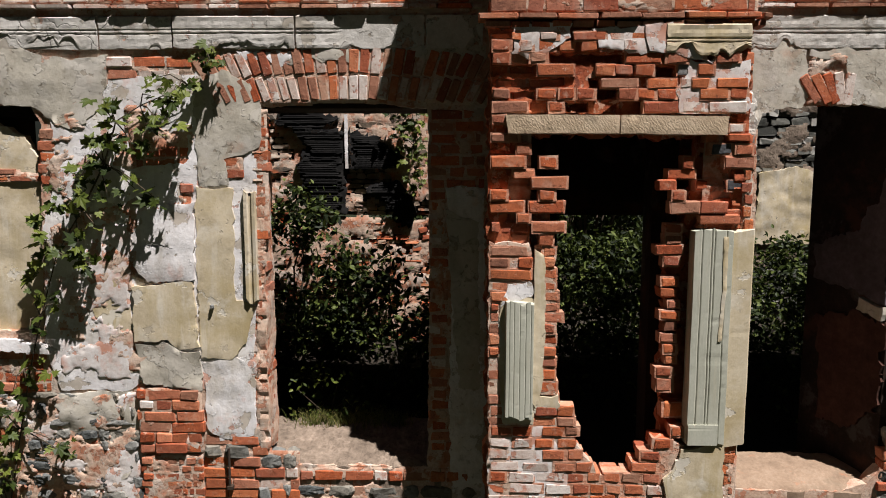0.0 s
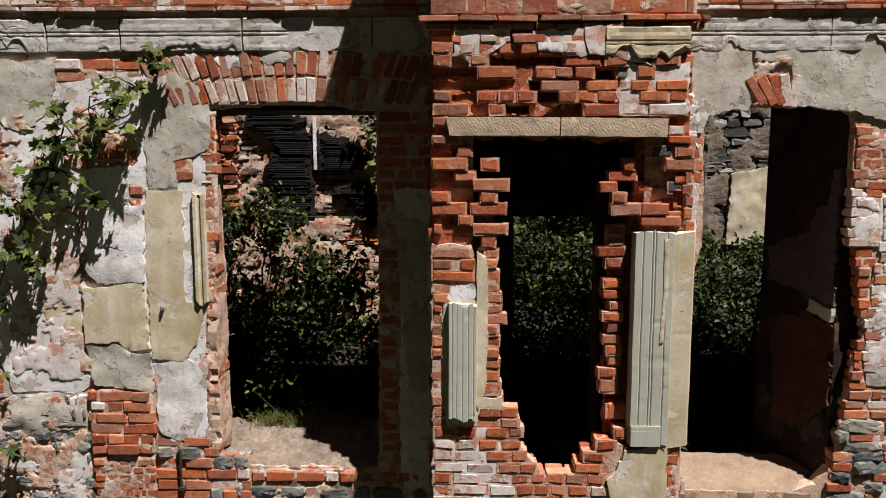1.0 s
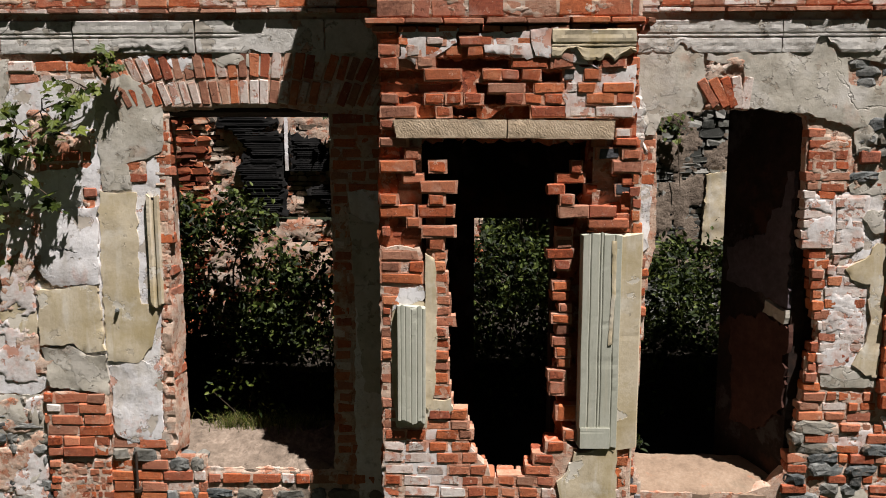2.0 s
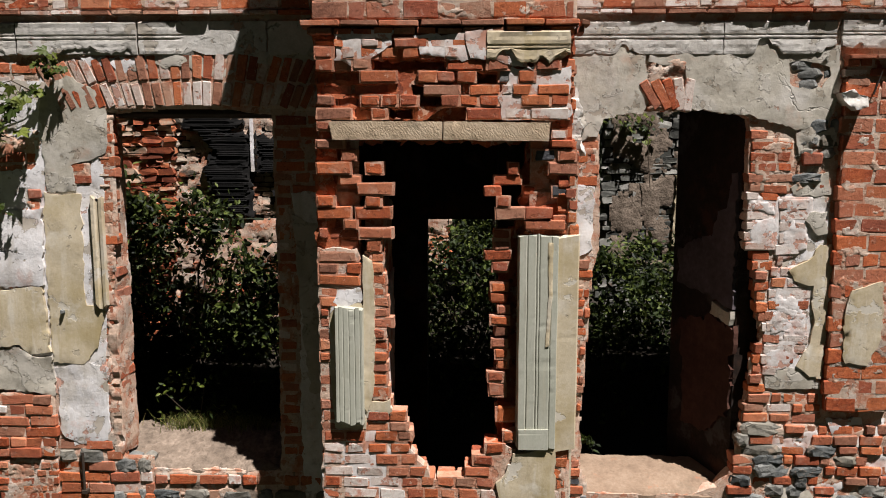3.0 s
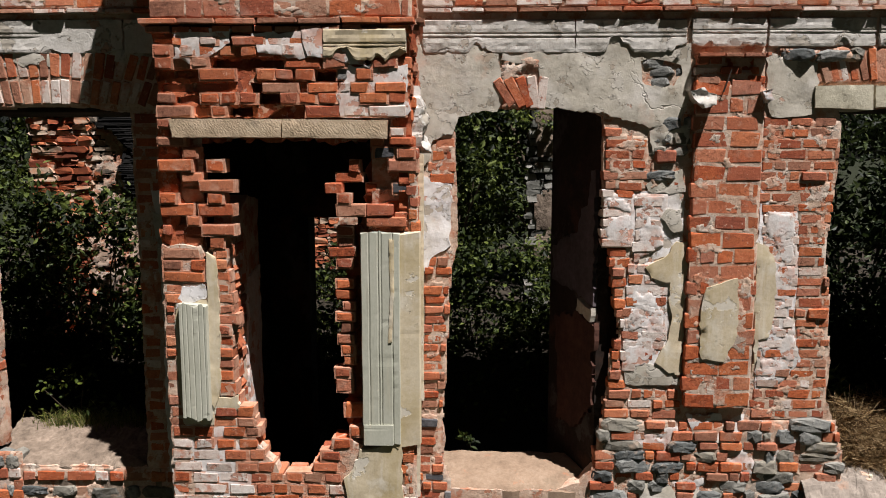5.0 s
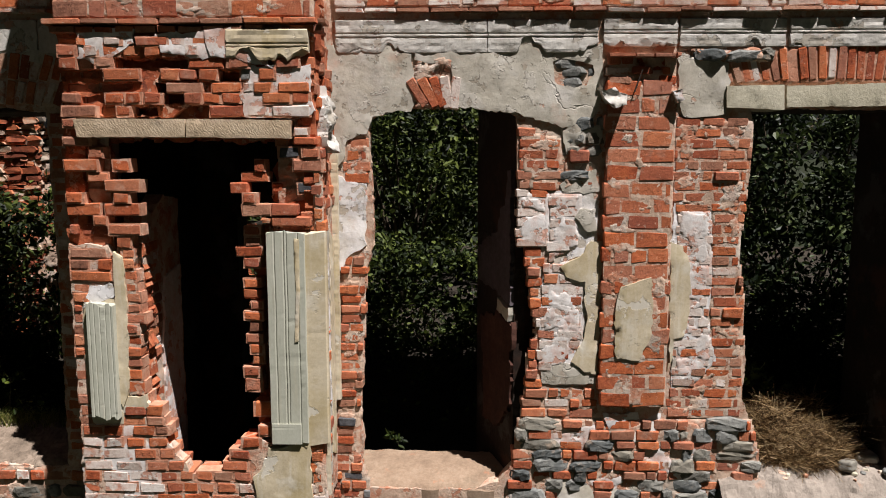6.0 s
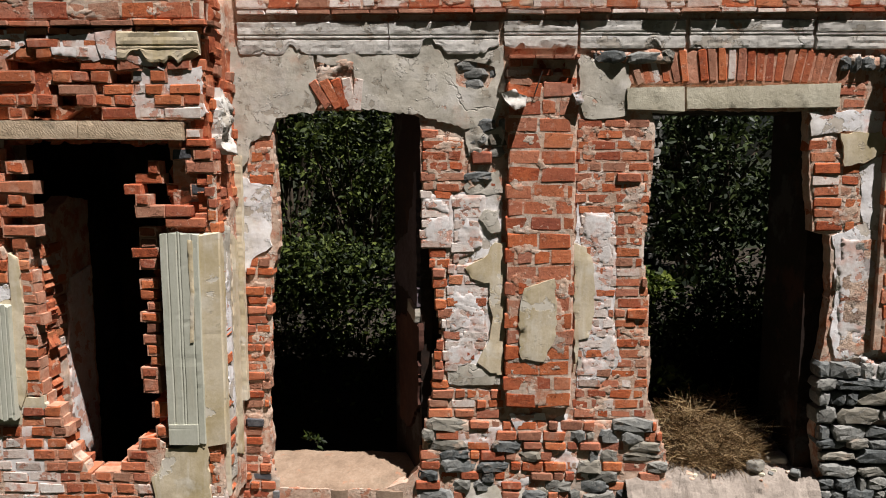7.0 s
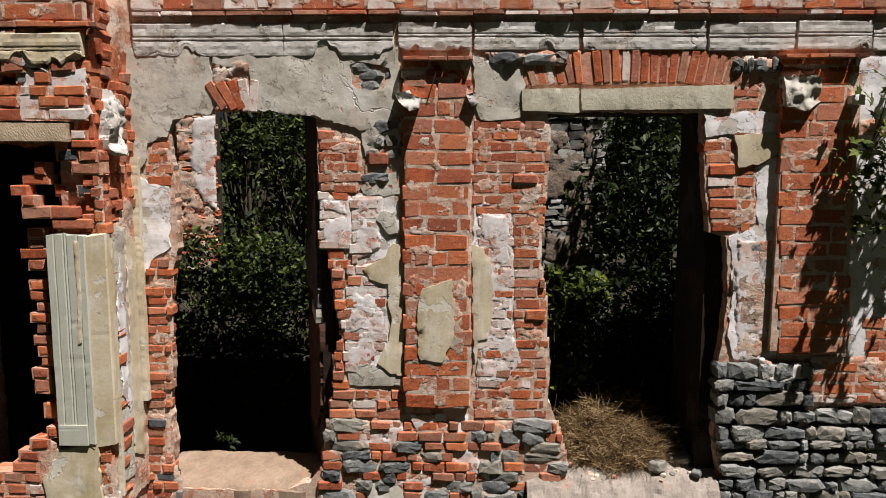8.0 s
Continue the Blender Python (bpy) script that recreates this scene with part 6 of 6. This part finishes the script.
def leaves(spots, size, rng, kind="plain", up=0.4, face=None):
    """Leaves round the spots, tilted about; each its own little island."""
    shape = [Vector(p) for p in leaf_shape(kind)]
    verts, faces = [], []
    for p in spots:
        out = Vector((rng.gauss(0, 1), rng.gauss(0, 1), rng.gauss(0, 1) + up * 2))
        if face:
            out += Vector(face) * 2
        turn = out.to_track_quat("Z", "Y").to_matrix() @ Euler((0, 0, rng.uniform(0, 6.28))).to_matrix()
        s = size * rng.choice((0.45, 0.6, 0.75, 0.95, 1.25))
        b = len(verts)
        verts += [tuple(p + turn @ (q * s)) for q in shape]
        k = len(shape)
        if kind == "lobed":
            faces += [(b, b + i, b + i + 1) for i in range(1, k - 1)]
        else:
            faces += [(b, b + 1, b + 2, b + 3), (b, b + 3, b + 4, b + 5)]
    return verts, faces


def stems(paths, parent, name, material, thick=0.02):
    cu = bpy.data.curves.new(name, "CURVE")
    cu.dimensions, cu.bevel_depth, cu.bevel_resolution = "3D", thick, 1
    for path in paths:
        s = cu.splines.new("POLY")
        s.points.add(len(path) - 1)
        for i, (p, q) in enumerate(zip(s.points, path)):
            p.co, p.radius = (*q, 1), 1 - 0.8 * i / len(path)
    cu.materials.append(material)
    tmp = new("tmp", cu)
    me = bpy.data.meshes.new_from_object(tmp.evaluated_get(bpy.context.evaluated_depsgraph_get()))
    bpy.data.objects.remove(tmp)
    return child(name, me, parent)


def bush(name, label, category, base, reach, high, clumps, each, size, seed, spread=0.32, low=0.08, material=None):
    """A shrub or tree: stems from the base to clumps of leaves with gaps between."""
    rng = random.Random(seed)
    b = tagged(new(name), label, category, {"bush": "bushes inside the ruin", "tree": "trees behind the ruin"}.get(name, ""))
    b.location = base
    foot = Vector((0, 0, 0))
    spots, paths = [], []
    for k in range(int(clumps / 2.2)):
        a, r, h = rng.uniform(0, 6.28), math.sqrt(rng.random()), low + (1 - low) * rng.random() ** 0.8
        c = Vector((reach[0] * r * math.cos(a), reach[1] * r * math.sin(a), high * h * (1 - 0.25 * r * r)))
        mid = foot.lerp(c, 0.5) + Vector((rng.gauss(0, 0.1), rng.gauss(0, 0.1), 0.25 * c.z * 0.5))
        if k % 3 == 0:
            paths.append([foot + Vector((rng.gauss(0, 0.06), rng.gauss(0, 0.06), 0)), mid, c])
        wide = spread * rng.uniform(0.3, 0.8)
        for _ in range(int(each * 2.1)):
            spots.append(c + Vector((rng.gauss(0, wide), rng.gauss(0, wide), rng.gauss(0, wide * 0.7))))
    tagged(stems(paths, b, "branchwork", BARK, 0.006 * high), kind="stuff")
    verts, faces = leaves(spots, size, rng)
    tagged(child("crown", mesh_of("crown", verts, faces, material or LEAF), b), kind="stuff")
    return b


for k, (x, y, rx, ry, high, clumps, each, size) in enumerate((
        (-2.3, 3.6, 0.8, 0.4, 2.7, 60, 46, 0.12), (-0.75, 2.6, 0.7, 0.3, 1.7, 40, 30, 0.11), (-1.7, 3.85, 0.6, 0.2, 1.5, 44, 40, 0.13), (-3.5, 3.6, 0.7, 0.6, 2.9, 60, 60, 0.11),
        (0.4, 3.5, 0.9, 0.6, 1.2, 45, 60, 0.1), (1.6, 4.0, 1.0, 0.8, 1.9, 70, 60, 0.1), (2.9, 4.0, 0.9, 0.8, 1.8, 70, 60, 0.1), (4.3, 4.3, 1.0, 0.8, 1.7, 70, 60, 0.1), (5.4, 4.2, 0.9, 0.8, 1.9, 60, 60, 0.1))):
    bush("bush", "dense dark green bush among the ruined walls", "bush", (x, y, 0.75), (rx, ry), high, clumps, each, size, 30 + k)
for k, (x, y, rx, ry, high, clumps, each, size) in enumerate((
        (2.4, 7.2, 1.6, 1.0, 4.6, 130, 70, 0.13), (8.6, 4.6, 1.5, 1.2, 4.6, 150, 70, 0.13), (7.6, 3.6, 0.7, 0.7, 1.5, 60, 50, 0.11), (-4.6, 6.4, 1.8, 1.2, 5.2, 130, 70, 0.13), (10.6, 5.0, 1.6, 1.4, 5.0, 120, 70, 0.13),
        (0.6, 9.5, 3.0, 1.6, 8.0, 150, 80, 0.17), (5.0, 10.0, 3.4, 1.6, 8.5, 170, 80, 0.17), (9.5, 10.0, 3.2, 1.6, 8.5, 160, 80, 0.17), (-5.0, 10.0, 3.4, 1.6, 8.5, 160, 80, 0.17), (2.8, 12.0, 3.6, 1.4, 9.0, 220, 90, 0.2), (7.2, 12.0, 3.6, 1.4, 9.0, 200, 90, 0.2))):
    bush("tree", "leafy tree behind the roofless walls, leaves coloured dark for shade" if x > 7 else "leafy green tree behind the roofless walls", "tree", (x, y, 0.7), (rx, ry), high, clumps, each, size, 60 + k, spread=0.42, low=0.12, material=SHADED_LEAF if x > 7 else LEAF)


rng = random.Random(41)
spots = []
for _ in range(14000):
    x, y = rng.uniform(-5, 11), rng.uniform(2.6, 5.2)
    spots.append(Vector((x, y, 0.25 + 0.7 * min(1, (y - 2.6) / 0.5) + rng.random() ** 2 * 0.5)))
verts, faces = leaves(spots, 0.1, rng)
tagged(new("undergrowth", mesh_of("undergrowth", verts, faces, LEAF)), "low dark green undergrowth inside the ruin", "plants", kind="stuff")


def vine(label, trunk, clusters, y, per, size, seed, spread=0.13, base=0.0):
    rng = random.Random(seed)
    v = tagged(new("vine"), label, "vine")
    def off(p, d):
        return Vector((p[0], d + base, p[1]))
    paths = [[off(p, -0.05 - 0.004 * i) for i, p in enumerate(trunk)]]
    spots = []
    for c in clusters:
        d = y * rng.uniform(0.7, 1.3)
        centre = off(c, d)
        near = min(trunk, key=lambda p: (p[0] - c[0]) ** 2 + (p[1] - c[1]) ** 2)
        paths.append([off(near, -0.08), off(near, -0.1).lerp(centre, 0.5) + Vector((0, -0.05, 0.05)), centre])
        for _ in range(per):
            spots.append(centre + Vector((rng.gauss(0, spread), rng.gauss(0, spread * 0.3), rng.gauss(0, spread * 0.8))))
    tagged(stems(paths, v, "branchwork", BARK, 0.007), kind="stuff")
    spots = [Vector((p.x, min(p.y, base - 0.05), p.z)) for p in spots]
    verts, faces = leaves(spots, size, rng, "lobed", up=0.35, face=(0.25, -0.75, 0.4))
    tagged(child("leaves", mesh_of("leaves", verts, faces, VINE_LEAF), v), kind="stuff")
    return v


vine("sunlit green vine with lobed leaves climbing the wall", [(-4.17, 0.42), (-4.01, 1.18), (-3.88, 1.76), (-3.75, 2.23), (-3.57, 2.79), (-3.32, 3.19), (-3.10, 3.59), (-2.98, 3.95), (-2.75, 4.09), (-2.33, 4.26)],
     [(-3.15, 3.04), (-3.70, 3.07), (-3.55, 3.17), (-3.40, 2.77), (-3.76, 2.59), (-3.63, 2.72), (-3.52, 2.36), (-3.77, 2.13), (-3.88, 1.66), (-3.77, 1.74), (-4.05, 1.34), (-3.96, 1.23), (-4.05, 0.97), (-3.58, 1.05), (-3.53, 0.94), (-4.16, 0.64), (-4.01, 1.55), (-4.12, 1.18), (-3.2, 2.7), (-3.3, 2.9), (-3.62, 2.9), (-3.45, 3.3), (-3.7, 2.4), (-4.1, 0.8), (-4.2, 0.95)], -0.18, 5, 0.12, 11, 0.06)
vine("ivy hanging on the back wall of the ruin", [(-0.52, 3.23), (-0.62, 3.79), (-0.66, 4.27), (-0.90, 4.39)], [(-0.89, 4.22), (-0.77, 4.30), (-0.65, 4.14), (-0.72, 3.99), (-0.59, 3.95), (-0.85, 4.03), (-0.61, 3.75), (-0.67, 3.59), (-0.57, 3.47), (-0.80, 3.87), (-0.93, 4.34), (-0.56, 4.26), (-0.59, 3.23)], -0.1, 16, 0.1, 14, 0.08, 4.15)
vine("upper branch of the vine leaning out from the wall", [(-3.49, 2.94), (-3.32, 3.19), (-3.10, 3.59), (-2.98, 3.95), (-2.75, 4.09), (-2.33, 4.26)], [(-3.01, 4.00), (-2.92, 4.07), (-2.57, 4.32), (-2.61, 4.16), (-2.35, 4.23), (-2.23, 4.23), (-2.43, 4.02), (-2.66, 3.93), (-2.52, 3.93), (-3.03, 3.73), (-2.89, 3.70), (-2.77, 3.70), (-3.22, 3.54), (-3.09, 3.50), (-3.24, 3.36), (-3.05, 3.33), (-2.79, 3.36), (-2.65, 3.31), (-2.45, 4.12), (-2.95, 3.95), (-3.15, 3.7), (-3.3, 3.45), (-3.4, 3.2)], -0.19, 6, 0.12, 17, 0.06)
vine("small tuft of green leaves under the cornice", [(-2.13, 4.46), (-2.14, 4.50), (-2.12, 4.52)], [(-2.16, 4.48), (-2.11, 4.46), (-2.06, 4.49)], -0.12, 8, 0.09, 12, 0.07)
vine("green vine with lobed leaves beside the pilaster", [(9.35, 0.55), (9.13, 2.12), (8.96, 3.11), (8.78, 3.50), (8.62, 3.74)],
     [(8.49, 3.78), (8.58, 3.69), (8.62, 3.81), (8.65, 3.60), (8.55, 3.48), (8.63, 3.39), (8.67, 3.20), (8.56, 3.10), (8.81, 3.79), (8.92, 3.60), (8.79, 3.41), (9.02, 3.41), (8.80, 3.97), (8.65, 4.06), (8.87, 4.16), (9.04, 3.79), (8.68, 4.34), (8.90, 4.43), (9.20, 4.06), (9.24, 3.60), (9.23, 3.13)], -0.24, 11, 0.1, 13, 0.11)
vine("leafy branch that hangs out from the wall", [(9.68, 2.17), (9.55, 3.13), (9.36, 3.69)], [(8.66, 3.91), (8.76, 4.04), (8.91, 3.78), (8.75, 3.61), (8.98, 3.91), (8.84, 3.48), (9.09, 3.61), (8.70, 4.15), (8.92, 4.08), (9.14, 3.87)], -0.5, 9, 0.105, 16, 0.13)
vine("dark ivy on top of the far wall", [(4.54, 3.20), (4.48, 3.85), (4.38, 4.27), (4.09, 4.36)], [(3.91, 4.37), (4.12, 4.33), (4.35, 4.31), (4.52, 4.22), (4.03, 4.20), (4.25, 4.14), (4.45, 4.03), (4.30, 4.24), (4.54, 4.35), (3.80, 4.31)], -0.08, 8, 0.1, 15, 0.09, 5.92)


def tuft(name, label, category, spots, high, wide, n, material, seed, thick=0.004, droop=0.3):
    """Blades or stalks that rise from a patch of ground and bend over."""
    rng = random.Random(seed)
    verts, faces = [], []
    for _ in range(n):
        p = Vector(rng.choice(spots)) + Vector((rng.gauss(0, wide), rng.gauss(0, wide * 0.6), 0))
        a, h = rng.uniform(0, 6.28), high * rng.uniform(0.4, 1.2)
        side = Vector((math.cos(a), math.sin(a), 0))
        lean = Vector((rng.gauss(0, 1), rng.gauss(0, 1), 0)) * droop * h
        b = len(verts)
        for i in range(4):
            u = i / 3
            c = p + Vector((0, 0, h * (u - 0.25 * u * u * droop * 2))) + lean * u * u
            w = thick * (1 - 0.75 * u)
            verts += [tuple(c - side * w), tuple(c + side * w)]
        faces += [(b + 2 * i, b + 2 * i + 1, b + 2 * i + 3, b + 2 * i + 2) for i in range(3)]
    ob = new(name, mesh_of(name, verts, faces, material))
    return tagged(ob, label, category, kind="stuff")


tuft("grass", "green and yellow grass on the window sill", "grass", [(-1.5 + 0.1 * i, 0.72, 0.92) for i in range(10)], 0.19, 0.1, 1500, GRASS, 21)
rng = random.Random(22)
HEAP = (6.69, 0.87)
verts, faces = [], []
for k in range(11000):
    a, u, w = rng.uniform(0, 6.28), rng.random() ** 0.5, rng.random()
    depth = 0.55 + 0.45 * u * math.sin(a)
    swell = max(0.0, 1 - u ** 4) * (0.68 + 0.5 * noise.noise(Vector((u * math.cos(a) * 3, u * math.sin(a) * 3, 1))))
    c = Vector((HEAP[0] - 0.06 + 0.58 * u * math.cos(a), depth, 0.82 + 0.62 * w * swell * min(1.0, 0.25 + depth)))
    way = Vector((rng.gauss(0, 1), rng.gauss(0, 1), rng.gauss(0, 0.4) + 0.25)).normalized()
    side = way.cross(Vector((rng.gauss(0, 1), rng.gauss(0, 1), 1))).normalized()
    bend, long, thick = side * rng.uniform(-0.13, 0.13), rng.uniform(0.05, 0.22), rng.uniform(0.001, 0.0026)
    b = len(verts)
    for i in range(4):
        v = i / 3 - 0.5
        p = c + way * long * 2 * v + bend * (4 * v * v)
        q = way.cross(side) * thick
        verts += [tuple(p - q), tuple(p + q)]
    faces += [(b + 2 * i, b + 2 * i + 1, b + 2 * i + 3, b + 2 * i + 2) for i in range(3)]
tagged(new("dry_stalks", mesh_of("dry_stalks", verts, faces, STRAW)), "heap of tangled dry brown stalks on the window sill", "dry plants", kind="stuff")
tuft("dry_grass", "thin withered stalks over the heap", "dry plants", [(HEAP[0] - 0.35 + 0.1 * i, 0.6, 0.85) for i in range(8)], 0.5, 0.1, 420, STRAW, 28, 0.003, 0.7)
# Brighter vine leaf here makes up for weak skylight on the shaded weeds.
bush("weed", "low green weeds behind the dry stalks", "weed", (6.3, 0.9, 0.6), (0.35, 0.2), 0.95, 16, 16, 0.1, 24, spread=0.12, material=VINE_LEAF)
bush("bush", "broad-leaved green bush in a patch of sun", "bush", (6.6, 3.8, 0.75), (0.65, 0.3), 1.45, 40, 20, 0.15, 25, spread=0.16, low=0.35, material=VINE_LEAF)
bush("weed", "thin climbing shoot beside the jamb", "weed", (6.12, 0.85, 0.8), (0.12, 0.12), 0.75, 16, 5, 0.08, 29, spread=0.06, material=VINE_LEAF)
bush("weed", "thin sprawling shrub on the sill", "weed", (-1.35, 0.8, 0.8), (0.5, 0.2), 0.75, 34, 8, 0.06, 26, spread=0.14, material=VINE_LEAF)
bush("weed", "small leafy weed on the sill", "weed", (2.75, 0.85, 0.6), (0.12, 0.1), 0.28, 6, 9, 0.09, 27, spread=0.05)
tuft("dry_grass", "withered grass at the foot of the wall", "dry plants", [(-3.7 + 0.1 * i, -0.25, -0.1) for i in range(6)], 0.75, 0.15, 500, STRAW, 23, 0.005, 0.5)
for k in range(26):
    big = k < 3
    x, y, z, long = ((6.98, 0.1, 0.84, 0.17), (7.22, 0.24, 0.85, 0.2), (7.33, 0.05, 0.8, 0.12))[k] if big else (PICK.uniform(6.15, 7.4), PICK.uniform(-0.04, 0.3), 0.0, PICK.uniform(0.03, 0.08))
    if not big:
        z = 0.755 + 0.28 * max(0.0, y)
    rock = tagged(new("rock", lump_mesh("rock", (long, long * 0.75, long * 0.55), STONE if big else PICK.choice((PALE_STONE, STONE, MORTAR)), 77 + k, 0.28, 0.15)), "grey rock on the dusty sill" if big else "small broken piece on the dusty sill", "rock", "rocks on the sill")
    rock.matrix_basis = pose(x, y, z, PICK.uniform(-12, 12), PICK.uniform(-12, 12), PICK.uniform(0, 180))
# rusty rod on the left wall
bm = bmesh.new()
(ax, az), (bx, bz) = [(-2.10, 0.99), (-2.10, 0.60)]
bmesh.ops.create_cone(bm, cap_ends=True, segments=8, radius1=0.012, radius2=0.012, depth=az - bz, matrix=Matrix.Translation(((ax + bx) / 2, -0.05, (az + bz) / 2)))
box(bm, ax - 0.02, ax + 0.03, -0.07, 0.03, bz + 0.0, bz + 0.03)
part("iron_rod", bm, IRON, None)
tagged(bpy.data.objects["iron_rod"], "rusty iron rod fixed upright on the wall", "rod")

for parent, (verts, faces) in BEDS.items():
    tagged(child("mortar", mesh_of("mortar", verts, faces, BED), parent, "pink brick-stained mortar round the bricks"), kind="stuff")

# ---- unseen leaf ring behind the path, added to block sky light ----
rng = random.Random(8)
sky_screen = tagged(new("sky_screen"), "unseen ring of dark leaves added to block sky light", "trees", kind="stuff")
spots = []
for k in range(34000):
    a = rng.uniform(-1.9, 1.9)
    top = 21 + 5 * noise.noise(Vector((a * 6, 0, 0)))
    far = 19 + rng.random() * 6
    spots.append(Vector((2.5 + 1.15 * far * math.sin(a), -far * math.cos(a), rng.uniform(0, top))))
verts, faces = leaves(spots, 0.75, rng)
child("crown", mesh_of("crown", verts, faces, SCREEN_LEAF), sky_screen)
